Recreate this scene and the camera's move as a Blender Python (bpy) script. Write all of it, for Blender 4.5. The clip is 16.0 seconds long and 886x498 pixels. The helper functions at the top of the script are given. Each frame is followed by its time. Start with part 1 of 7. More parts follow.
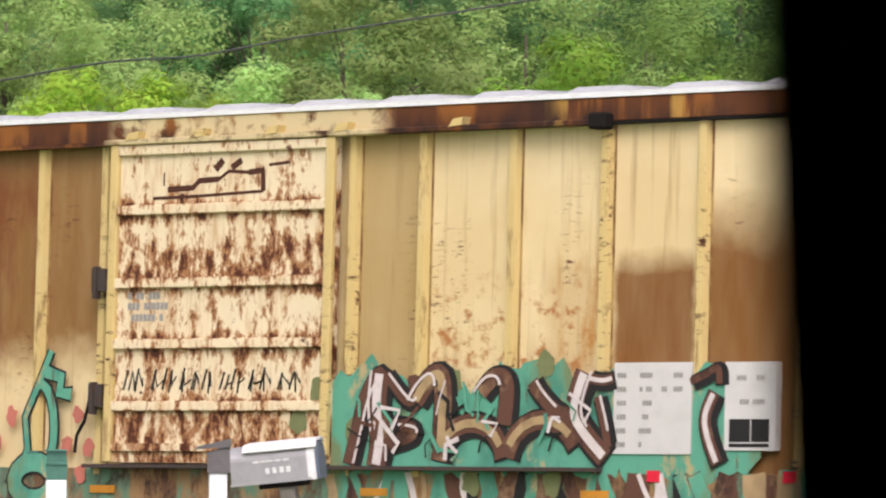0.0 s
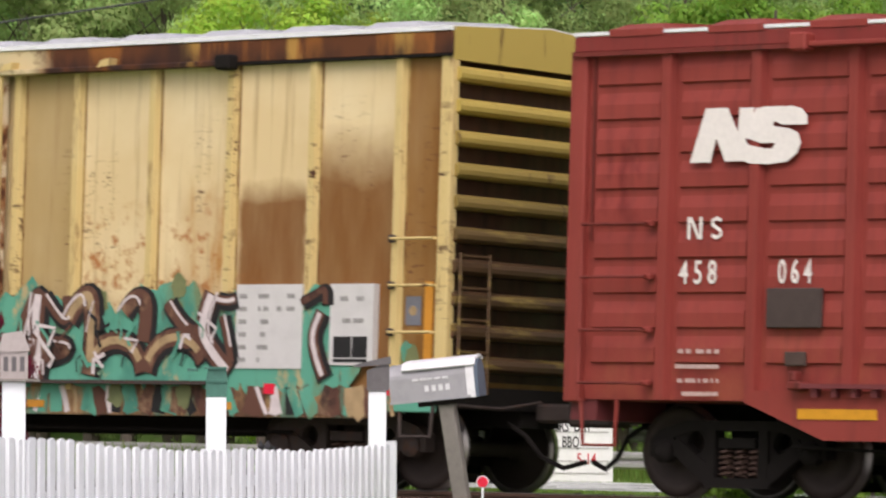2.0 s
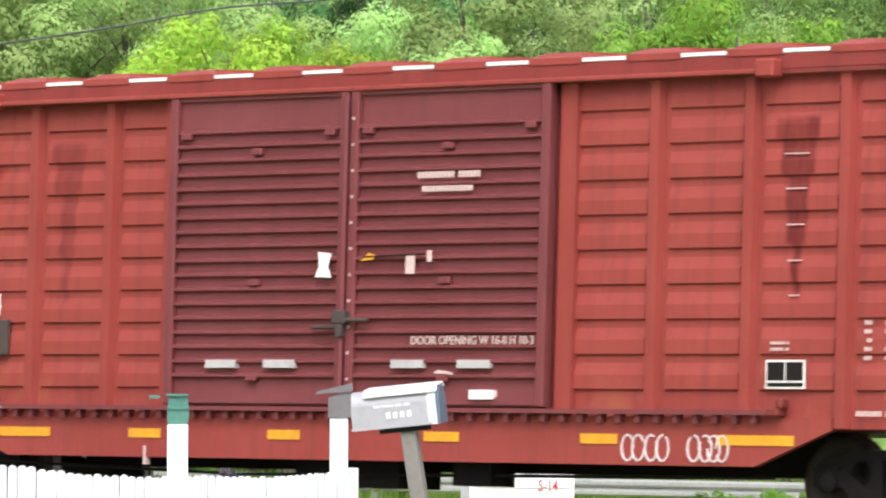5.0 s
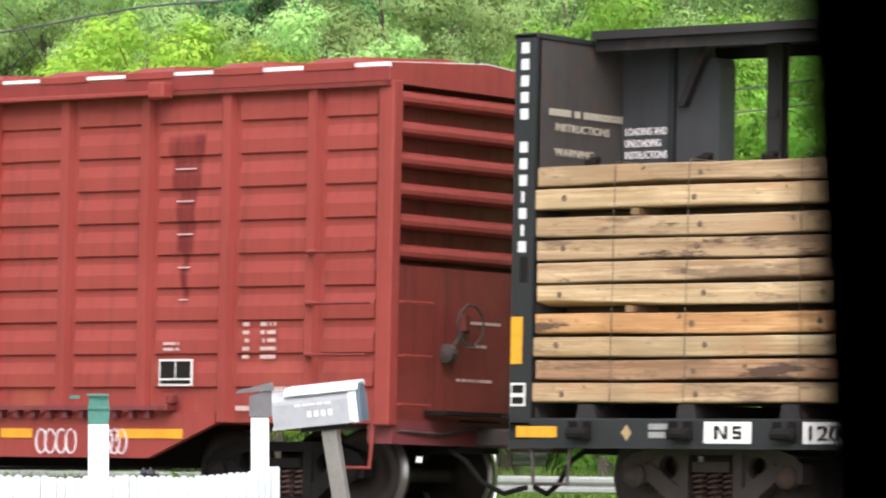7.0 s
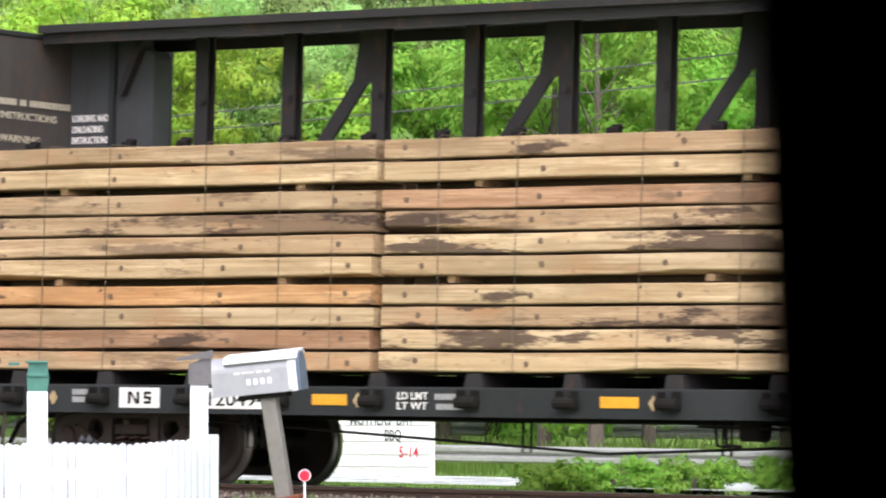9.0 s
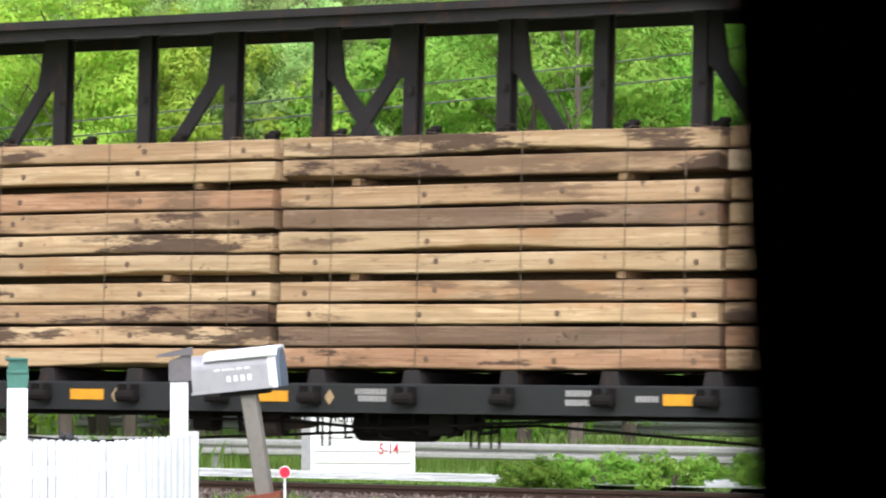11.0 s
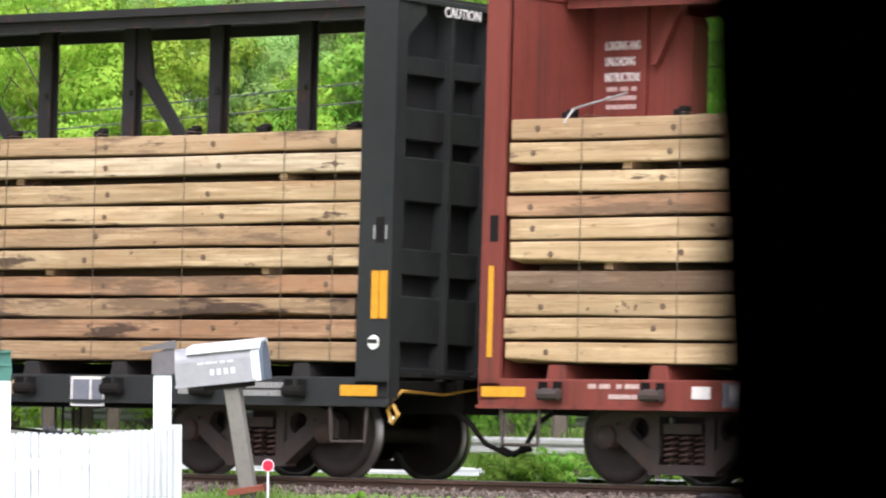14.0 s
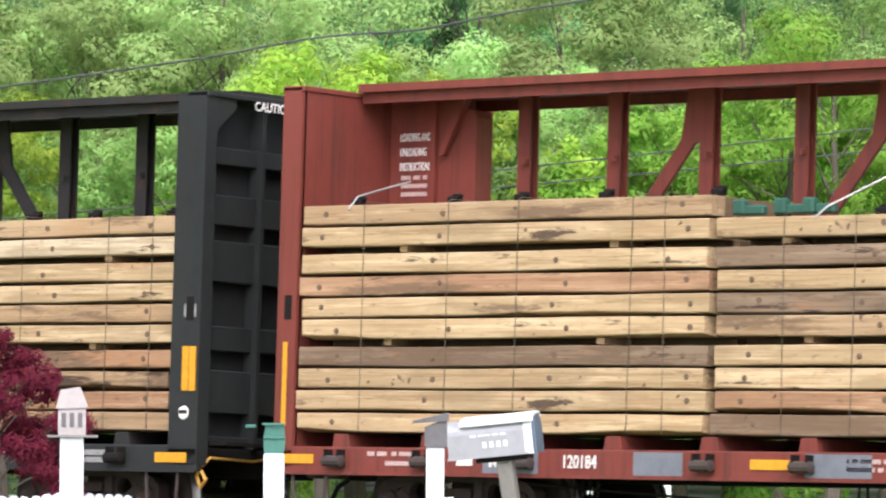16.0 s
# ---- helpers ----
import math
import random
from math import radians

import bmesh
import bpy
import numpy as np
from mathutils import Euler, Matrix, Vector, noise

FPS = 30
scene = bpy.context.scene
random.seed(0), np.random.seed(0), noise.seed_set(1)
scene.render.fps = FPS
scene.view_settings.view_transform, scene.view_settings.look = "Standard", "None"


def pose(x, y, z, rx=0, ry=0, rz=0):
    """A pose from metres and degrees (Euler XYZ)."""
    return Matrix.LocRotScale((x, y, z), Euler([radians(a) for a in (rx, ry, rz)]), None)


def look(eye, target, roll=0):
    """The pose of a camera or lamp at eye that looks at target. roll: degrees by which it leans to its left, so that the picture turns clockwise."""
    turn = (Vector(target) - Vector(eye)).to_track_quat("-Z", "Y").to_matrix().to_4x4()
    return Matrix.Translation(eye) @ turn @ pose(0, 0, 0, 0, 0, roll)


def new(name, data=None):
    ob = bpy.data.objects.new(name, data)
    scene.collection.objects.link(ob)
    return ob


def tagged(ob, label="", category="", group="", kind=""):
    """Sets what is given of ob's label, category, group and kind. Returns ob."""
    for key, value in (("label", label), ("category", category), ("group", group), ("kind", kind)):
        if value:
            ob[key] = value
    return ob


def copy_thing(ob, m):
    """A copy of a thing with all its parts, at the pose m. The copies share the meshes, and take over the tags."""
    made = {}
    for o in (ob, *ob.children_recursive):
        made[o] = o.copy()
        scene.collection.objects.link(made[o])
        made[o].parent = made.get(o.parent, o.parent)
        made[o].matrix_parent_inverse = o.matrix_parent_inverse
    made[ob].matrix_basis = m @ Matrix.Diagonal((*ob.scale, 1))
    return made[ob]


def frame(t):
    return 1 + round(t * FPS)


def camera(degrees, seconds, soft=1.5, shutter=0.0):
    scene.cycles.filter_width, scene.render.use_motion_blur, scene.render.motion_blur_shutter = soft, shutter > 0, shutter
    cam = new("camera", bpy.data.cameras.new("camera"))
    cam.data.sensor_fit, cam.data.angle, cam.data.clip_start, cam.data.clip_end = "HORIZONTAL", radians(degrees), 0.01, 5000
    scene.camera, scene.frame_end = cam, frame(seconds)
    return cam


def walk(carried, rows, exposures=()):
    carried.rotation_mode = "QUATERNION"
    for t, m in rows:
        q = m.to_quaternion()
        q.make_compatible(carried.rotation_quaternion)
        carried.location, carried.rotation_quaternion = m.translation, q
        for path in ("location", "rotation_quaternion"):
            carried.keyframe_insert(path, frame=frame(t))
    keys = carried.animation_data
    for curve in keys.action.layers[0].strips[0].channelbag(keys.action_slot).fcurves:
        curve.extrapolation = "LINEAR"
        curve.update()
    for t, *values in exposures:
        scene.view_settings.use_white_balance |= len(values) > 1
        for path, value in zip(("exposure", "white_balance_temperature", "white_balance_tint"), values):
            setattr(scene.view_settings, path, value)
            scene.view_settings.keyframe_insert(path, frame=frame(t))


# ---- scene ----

# ---- camera: hand-held long lens, standing at a window, only turning ----
EYE = (0.0, 0.0, 1.45)
cam = camera(10.044, 16.0, soft=2.1, shutter=0.3)
TURNS = [  # seconds, yaw to the left of +y, pitch, roll
    (0.0, 37.528, 2.144, 0.201),
    (0.5, 38.224, 2.114, 0.214),
    (1.0, 38.517, 2.114, -0.078),
    (1.5, 39.156, 1.960, 0.252),
    (2.0, 39.329, 1.204, 0.260),
    (2.5, 39.123, 0.901, 0.290),
    (3.0, 38.694, 0.669, 0.153),
    (3.2, 38.613, 0.604, 0.182),
    (5.3, 38.894, 1.597, 0.238),
    (5.5, 38.754, 1.578, 0.285),
    (6.0, 38.389, 1.550, 0.106),
    (6.5, 38.229, 1.523, 0.090),
    (7.0, 37.988, 1.488, -0.175),
    (7.5, 37.639, 1.318, 0.085),
    (8.0, 37.458, 1.203, -0.118),
    (8.5, 37.364, 1.150, 0.149),
    (9.0, 37.306, 1.136, 0.145),
    (9.2, 37.279, 1.132, 0.213),
    (11.3, 37.044, 1.093, 0.172),
    (11.5, 37.027, 1.089, 0.245),
    (12.0, 36.992, 1.095, 0.270),
    (12.5, 36.954, 1.095, 0.303),
    (13.0, 36.930, 1.086, 0.304),
    (13.3, 36.912, 1.096, 0.172),
    (13.5, 36.919, 1.063, 0.282),
    (14.0, 36.896, 1.027, 0.230),
    (14.5, 37.803, 0.999, 0.003),
    (15.0, 39.356, 1.188, 0.302),
    (15.5, 39.696, 1.658, 0.203),
    (16.0, 39.993, 1.841, 0.297),
]
SWAY = [(0.0, 0.0008), (0.5, -0.0055), (1.0, -0.0045), (1.5, -0.0020), (5.3, -0.0030), (5.5, -0.0030), (6.0, 0.0), (6.5, 0.0), (7.0, 0.002), (7.5, 0.0035), (8.5, 0.0010), (9.0, 0.0), (11.5, 0.0022), (12.5, 0.0022), (13.0, 0.0015), (14.0, 0.0028), (14.5, -0.0052), (15.0, -0.0040), (16.0, 0.0)]  # sideways, metres


def sway(t):
    d = float(np.interp(t, [a for a, b in SWAY], [b for a, b in SWAY]))
    return EYE[0] + d * math.cos(radians(38)), EYE[1] + d * math.sin(radians(38)), EYE[2]


walk(cam, [(t, pose(*sway(t), 90 + p, 0, a) @ pose(0, 0, 0, 0, 0, r)) for t, a, p, r in TURNS],
     exposures=[(0.0, 0.40, 6700, 19), (1.5, 0.20, 6650, 20), (2.1, 0.20, 6640, 20), (2.6, 0.33, 6600, 19), (3.2, 0.60, 6550, 18), (5.3, 1.05, 6250, 14), (8.0, 1.05, 6150, 15), (12.0, 0.94, 6100, 16), (14.2, 1.0, 6100, 16), (16.0, 1.06, 6100, 15)])
cam.data.dof.use_dof = True
cam.data.dof.focus_distance = 50.0
cam.data.dof.aperture_fstop = 18.0

# ---- sky and light: overcast, light rain ----
world = bpy.data.worlds.new("overcast")
scene.world = world
world.use_nodes = True
wn = world.node_tree.nodes
sky = wn.new("ShaderNodeTexSky")
sky.sky_type = "NISHITA"
sky.sun_disc = False
sky.sun_elevation = radians(49)
sky.sun_rotation = radians(141)
sky.dust_density = 4.0
soften = wn.new("ShaderNodeHueSaturation")
soften.inputs["Saturation"].default_value = 0.25
world.node_tree.links.new(sky.outputs[0], soften.inputs["Color"])
world.node_tree.links.new(soften.outputs[0], wn["Background"].inputs[0])
wn["Background"].inputs[1].default_value = 0.165
sun = new("sun", bpy.data.lights.new("sun", "SUN"))
sun.data.energy = 0.9
sun.data.angle = radians(40)
sun.data.color = (1.0, 0.97, 0.92)
sun.matrix_basis = look((12, -8, 75), (-28, 42, 0))


# ---- materials ----
class Mat:
    """A node material with a few short ways to add layers to its colour."""

    def __init__(self, name, base, rough=0.7, metal=0.0, spec=0.22):
        self.m = bpy.data.materials.new(name)
        self.m.use_nodes = True
        self.n, self.l = self.m.node_tree.nodes, self.m.node_tree.links
        self.b = self.n["Principled BSDF"]
        self.b.inputs["Roughness"].default_value = rough
        self.b.inputs["Metallic"].default_value = metal
        self.b.inputs["Specular IOR Level"].default_value = spec
        c = self.n.new("ShaderNodeRGB")
        c.outputs[0].default_value = (*base, 1)
        self.col = c.outputs[0]
        self.co = self.n.new("ShaderNodeTexCoord").outputs["Object"]
        self.l.new(self.col, self.b.inputs["Base Color"])

    def noise(self, scale, stretch=(1, 1, 1), detail=4.0, rough=0.6, offset=(0, 0, 0)):
        mp = self.n.new("ShaderNodeMapping")
        mp.inputs["Scale"].default_value = stretch
        mp.inputs["Location"].default_value = offset
        self.l.new(self.co, mp.inputs["Vector"])
        t = self.n.new("ShaderNodeTexNoise")
        t.inputs["Scale"].default_value = scale
        t.inputs["Detail"].default_value = detail
        t.inputs["Roughness"].default_value = rough
        self.l.new(mp.outputs[0], t.inputs["Vector"])
        return t.outputs["Fac"]

    def ramp(self, fac, lo, hi, a=0.0, b=1.0):
        r = self.n.new("ShaderNodeMapRange")
        for k, v in zip(("From Min", "From Max", "To Min", "To Max"), (lo, hi, a, b)):
            r.inputs[k].default_value = v
        self.l.new(fac, r.inputs["Value"])
        return r.outputs[0]

    def mul(self, a, b, op="MULTIPLY"):
        k = self.n.new("ShaderNodeMath")
        k.operation = op
        k.use_clamp = True
        for i, v in enumerate((a, b)):
            if isinstance(v, (int, float)):
                k.inputs[i].default_value = v
            else:
                self.l.new(v, k.inputs[i])
        return k.outputs[0]

    def axis(self, which, lo, hi):
        s = self.n.new("ShaderNodeSeparateXYZ")
        self.l.new(self.co, s.inputs[0])
        return self.ramp(s.outputs[which], lo, hi)

    def band(self, which, lo, hi, soft=0.05, wobble=0.0, scale=3.0):
        """1 between lo and hi along an axis, with soft, uneven borders."""
        s = self.n.new("ShaderNodeSeparateXYZ")
        self.l.new(self.co, s.inputs[0])
        v = s.outputs[which]
        if wobble:
            k = self.n.new("ShaderNodeMath")
            k.operation = "ADD"
            self.l.new(v, k.inputs[0])
            self.l.new(self.ramp(self.noise(scale), 0, 1, -wobble, wobble), k.inputs[1])
            v = k.outputs[0]
        return self.mul(self.ramp(v, lo - soft, lo + soft), self.ramp(v, hi + soft, hi - soft))

    def layer(self, colour, fac):
        x = self.n.new("ShaderNodeMix")
        x.data_type = "RGBA"
        if isinstance(fac, (int, float)):
            x.inputs[0].default_value = fac
        else:
            self.l.new(fac, x.inputs[0])
        self.l.new(self.col, x.inputs[6])
        x.inputs[7].default_value = (*colour, 1)
        self.col = x.outputs[2]
        self.l.new(self.col, self.b.inputs["Base Color"])
        return self

    def vary(self, amount=0.15, hue=0.0, island=False):
        h = self.n.new("ShaderNodeHueSaturation")
        if island:
            r = self.n.new("ShaderNodeNewGeometry").outputs["Random Per Island"]
        else:
            r = self.n.new("ShaderNodeObjectInfo").outputs["Random"]
        self.l.new(self.ramp(r, 0, 1, 1 - amount, 1 + amount), h.inputs["Value"])
        if hue:
            self.l.new(self.ramp(r, 0, 1, 0.5 - hue, 0.5 + hue), h.inputs["Hue"])
        self.l.new(self.col, h.inputs["Color"])
        self.col = h.outputs[0]
        self.l.new(self.col, self.b.inputs["Base Color"])
        return self

    def bump(self, fac, strength=0.3, dist=0.01):
        b = self.n.new("ShaderNodeBump")
        b.inputs["Strength"].default_value = strength
        b.inputs["Distance"].default_value = dist
        self.l.new(fac, b.inputs["Height"])
        self.l.new(b.outputs[0], self.b.inputs["Normal"])
        return self

    def roughness(self, fac, lo, hi):
        self.l.new(self.ramp(fac, 0.3, 0.7, lo, hi), self.b.inputs["Roughness"])
        return self


def painted(name, base, rust=(0.12, 0.04, 0.018), rusty=0.62, streak=0.5, rough=0.55, dirt=(0.03, 0.022, 0.018)):
    """Old rail-car paint: faded blotches, streaks of dirt and specks of rust."""
    k = Mat(name, base, rough)
    pale = tuple(min(1, c * 1.22 + 0.006) for c in base)
    k.layer(pale, k.ramp(k.noise(0.9), 0.4, 0.75, 0, 0.6))
    k.layer(dirt, k.ramp(k.noise(2.2, (3.5, 3.5, 0.25), 5), 0.5, 0.85, 0, streak))
    k.layer(rust, k.ramp(k.noise(5.5, (1, 1, 0.5), 8, 0.7), rusty, rusty + 0.06))
    k.bump(k.noise(14, (1, 1, 1), 4), 0.15, 0.006)
    k.roughness(k.noise(3), rough - 0.12, rough + 0.15)
    return k.m


def plain(name, base, rough=0.6, metal=0.0, scale=9.0, dark=0.6, amount=0.5, spec=0.25):
    k = Mat(name, base, rough, metal, spec)
    k.layer(tuple(c * dark for c in base), k.ramp(k.noise(scale, detail=6), 0.42, 0.75, 0, amount))
    k.layer(tuple(min(1, c * 1.2) for c in base), k.ramp(k.noise(scale * 0.17), 0.5, 0.8, 0, 0.5))
    k.bump(k.noise(scale * 3), 0.12, 0.004)
    return k.m


RED = painted("oxide_red_paint", (0.228, 0.039, 0.030), streak=0.32, rusty=0.70)
k = Mat("oxide_red_side_paint", (0.228, 0.039, 0.030), 0.5)
k.layer((0.285, 0.054, 0.042), k.ramp(k.noise(0.9), 0.4, 0.75, 0, 0.6))
k.layer((0.055, 0.018, 0.016), k.ramp(k.noise(2.2, (3.5, 3.5, 0.22), 5), 0.50, 0.85, 0, 0.45))
k.layer((0.30, 0.085, 0.045), k.mul(k.ramp(k.noise(1.6, (1, 1, 0.8), 6, 0.65, (3, 0, 2)), 0.52, 0.70, 0, 0.6), k.axis(2, 2.0, 1.2)))
for xm, tall in ((5.39, 0.97), (-4.27, 0.60)):
    run = None
    for w, lo, hi in ((0.25, 3.78, 3.98), (0.20, 3.42, 3.80), (0.115, 2.74, 3.45), (0.045, 2.25, 2.76)):
        q = k.mul(k.band(0, xm - w, xm + w, 0.025, 0.05, 4.0), k.band(2, lo, hi, 0.03, 0.05, 3.0))
        run = q if run is None else k.mul(run, q, "ADD")
    k.layer((0.105, 0.012, 0.010), k.mul(k.mul(run, k.ramp(k.noise(3, (2, 1, 0.4), 5), 0.30, 0.55, 0.5, 1.0)), tall))
k.layer((0.120, 0.014, 0.012), k.mul(k.mul(k.band(0, -7.80, -7.35, 0.05, 0.12, 3.0), k.band(2, 2.75, 3.75, 0.1, 0.2)), k.ramp(k.noise(2.5, (2, 1, 0.7), 4), 0.45, 0.6, 0, 0.7)))
k.layer((0.10, 0.032, 0.018), k.ramp(k.noise(5.5, (1, 1, 0.5), 8, 0.7), 0.69, 0.75))
k.bump(k.noise(14), 0.15, 0.006)
k.roughness(k.noise(3), 0.40, 0.65)
RED_SIDE = k.m
RED_DARK = painted("dark_red_door_paint", (0.145, 0.034, 0.036), streak=0.3, rusty=0.72)
RED_FLAT = painted("faded_red_brown_paint", (0.158, 0.036, 0.026), streak=0.8, rusty=0.62)
# RED darkened: shade between the end ribs is in this colour, with soot
RED_SHADE_SOOT = painted("shaded_sooty_red_paint", (0.150, 0.026, 0.020), streak=0.9, rusty=0.66, dirt=(0.022, 0.014, 0.012))
# near-black sheet colour holds the shade between the yellow ribs, plus grime
END_GRIME_SHADE = painted("shaded_grimy_yellow_end_paint", (0.060, 0.026, 0.018), streak=0.9, rusty=0.62, dirt=(0.018, 0.010, 0.009))
BLACK = painted("weathered_black_paint", (0.0185, 0.0195, 0.0195), rust=(0.036, 0.024, 0.019), rusty=0.62, streak=0.35)
BLACK_RUST = painted("rusty_black_paint", (0.020, 0.0175, 0.0175), rust=(0.05, 0.026, 0.018), rusty=0.57, streak=0.4)
GRIME = painted("brake_dust_steel", (0.052, 0.040, 0.036), rust=(0.075, 0.042, 0.03), rusty=0.55, streak=0.3, rough=0.75)
# black of grimy parts, also put on strips and fillers that stand for shade
GRIME_SHADE = plain("black_grime_shade", (0.014, 0.012, 0.011), 0.9, spec=0.1)
WHEEL = plain("worn_wheel_steel", (0.040, 0.030, 0.026), 0.6, 0.3)
SPRING = plain("dusty_spring_steel", (0.085, 0.050, 0.040), 0.6, 0.2)
TREAD = plain("polished_tread_steel", (0.35, 0.33, 0.31), 0.35, 0.9)
RAIL = plain("rusty_rail_steel", (0.10, 0.06, 0.042), 0.6, 0.3)
RAILTOP = plain("bright_railhead", (0.42, 0.40, 0.38), 0.3, 0.9)
WHITE = plain("white_stencil_paint", (0.72, 0.68, 0.64), 0.6, scale=20, dark=0.8, amount=0.5)
FADED = plain("faded_white_stencil", (0.52, 0.38, 0.35), 0.6, scale=25)
# raised above BLACK: the sunlit end's brightness is put into both colours
BULK_SHEET = painted("brown_stained_black_paint", (0.050, 0.045, 0.041), rust=(0.075, 0.045, 0.032), rusty=0.54, streak=0.5)
WEB_LIT = painted("lit_black_web_paint", (0.040, 0.041, 0.043), rust=(0.06, 0.045, 0.04), rusty=0.64, streak=0.6)
YELLOW = plain("yellow_reflective_strip", (0.62, 0.29, 0.02), 0.45, scale=15)
ROOFMETAL = plain("galvanised_roof", (0.80, 0.81, 0.82), 0.35, 0.2, dark=0.8)
CHALK = plain("yellowed_stencil_paint", (0.42, 0.37, 0.28), 0.7, scale=30, dark=0.5, amount=0.8)
GREYPAINT = plain("grey_patch_paint", (0.16, 0.165, 0.19), 0.6)

k = Mat("cream_side_paint", (0.63, 0.49, 0.265), 0.5)
k.layer((0.72, 0.60, 0.37), k.ramp(k.noise(0.8), 0.4, 0.7, 0, 0.8))
streaks = k.ramp(k.noise(1.7, (1.6, 1, 0.35), 6), 0.35, 0.65, 0.86, 1.0)
k.layer((0.20, 0.090, 0.022), k.mul(k.mul(k.band(0, -9, -1.55), k.band(2, 2.25, 5, 0.25, 0.25)), k.mul(streaks, 0.95)))
k.layer((0.17, 0.055, 0.018), k.mul(k.mul(k.band(0, -9, -2.55, 0.2), k.band(2, 2.3, 4.3, 0.4, 0.4)), k.ramp(k.noise(1.2, (1.6, 1, 0.5), 4), 0.38, 0.55, 0, 0.9)))
k.layer((0.30, 0.19, 0.06), k.mul(k.band(0, 1.5, 2.55, 0.06, 0.05), k.mul(streaks, 0.75)))
k.layer((0.40, 0.235, 0.085), k.mul(k.mul(k.band(0, 4.12, 4.72, 0.10, 0.15), k.band(2, 1.9, 3.12, 0.15, 0.15)), k.mul(streaks, 0.42)))
k.layer((0.175, 0.066, 0.014), k.mul(k.mul(k.band(0, 4.95, 5.90, 0.05, 0.08), k.band(2, 0.5, 3.12, 0.13, 0.16, 1.6)), streaks))
k.layer((0.185, 0.076, 0.018), k.mul(k.mul(k.band(0, 6.02, 7.20, 0.04, 0.03), k.band(2, 0.5, 3.5, 0.30, 0.25, 1.5)), streaks))
k.layer((0.20, 0.085, 0.014), k.mul(k.band(0, 7.2, 9, 0.03), k.mul(streaks, 0.98)))
k.layer((0.21, 0.09, 0.03), k.ramp(k.noise(2.6, (2.6, 1, 0.14), 6), 0.54, 0.80, 0, 0.65))
k.layer((0.10, 0.034, 0.016), k.mul(k.ramp(k.noise(7, (0.8, 1, 3.5), 8, 0.75), 0.575, 0.62), k.mul(k.band(2, 1.9, 3.9, 0.3), k.ramp(k.noise(0.9, (1.3, 1, 0.4), 2, 0.5, (7, 0, 2)), 0.50, 0.56))))
k.layer((0.36, 0.13, 0.035), k.mul(k.ramp(k.noise(4, (1.2, 1, 1.2), 6, 0.7), 0.52, 0.62, 0, 0.9), k.mul(k.band(2, 1.9, 2.9, 0.25, 0.2), k.band(0, 2.6, 4.9, 0.2))))
k.layer((0.42, 0.20, 0.05), k.mul(k.ramp(k.noise(2.2, (2.4, 1, 0.5), 6, 0.65, (2, 0, 9)), 0.47, 0.62, 0, 0.8), k.mul(k.band(2, 2.1, 3.3, 0.2, 0.2), k.band(0, 4.25, 4.85, 0.06, 0.05))))
k.bump(k.noise(10), 0.15, 0.006)
CREAM = k.m
k = Mat("cream_post_paint", (0.58, 0.44, 0.19), 0.5)
k.layer((0.14, 0.055, 0.022), k.ramp(k.noise(9, (1, 1, 0.22), 7, 0.7), 0.55, 0.70, 0, 0.8))
k.layer((0.075, 0.028, 0.014), k.mul(k.ramp(k.noise(9, (0.4, 1, 1.6), 7, 0.7), 0.545, 0.60), k.ramp(k.noise(0.8, (1, 1, 0.5), 2), 0.53, 0.60)))
k.layer((0.60, 0.48, 0.24), k.ramp(k.noise(0.8), 0.5, 0.7, 0, 0.6))
CREAM_POST = k.m
# shadow line beside each post, put in as a rust-brown strip
k = Mat("rust_and_shadow_seam", (0.40, 0.27, 0.10), 0.7)
k.layer((0.15, 0.062, 0.022), k.ramp(k.noise(3.0, (1, 1, 0.6), 6, 0.7), 0.40, 0.58))
SEAM_SHADOW = k.m
k = Mat("rust_eaten_cream_door_paint", (0.72, 0.61, 0.42), 0.5)
k.layer((0.44, 0.22, 0.075), k.ramp(k.noise(2.6, (2.6, 1, 0.4), 7, 0.72), 0.50, 0.70, 0, 0.7))
wet = k.mul(k.mul(k.band(2, 3.05, 3.45, 0.12, 0.1), 0.95), k.mul(k.band(2, 0.5, 1.62, 0.1, 0.1), 0.85), "ADD")
wet = k.mul(wet, k.mul(k.band(2, 1.78, 2.9, 0.1), 0.25), "ADD")
for zr in (3.77, 3.00, 2.36, 1.71):
    wet = k.mul(wet, k.mul(k.axis(2, zr - 0.20, zr - 0.07), k.axis(2, zr - 0.03, zr - 0.07)), "ADD")
    wet = k.mul(wet, k.mul(k.axis(2, zr + 0.16, zr + 0.05), k.axis(2, zr + 0.04, zr + 0.055)), "ADD")
wet = k.mul(wet, k.mul(k.axis(0, 1.28, 1.48), k.axis(0, -1.28, -1.48), "ADD"), "ADD")
wet = k.mul(wet, k.axis(2, 4.0, 3.80))
eaten = k.mul(k.noise(5.6, (1.4, 1, 0.6), 9, 0.76), k.mul(wet, 0.115), "ADD")
k.layer((0.30, 0.11, 0.03), k.ramp(eaten, 0.545, 0.60, 0, 0.9))
k.layer((0.080, 0.023, 0.012), k.ramp(eaten, 0.628, 0.662))
k.layer((0.085, 0.026, 0.014), k.ramp(k.noise(3.0, (1.0, 1, 0.8), 9, 0.72, (1, 0, 3)), 0.63, 0.66))
k.bump(k.noise(9, detail=8), 0.25, 0.008)
CREAM_DOOR = k.m
k = Mat("rusted_roof_edge", (0.105, 0.036, 0.014), 0.6)
k.layer((0.26, 0.095, 0.022), k.ramp(k.noise(1.1, (2, 1, 0.3), 4), 0.50, 0.56, 0, 0.9))
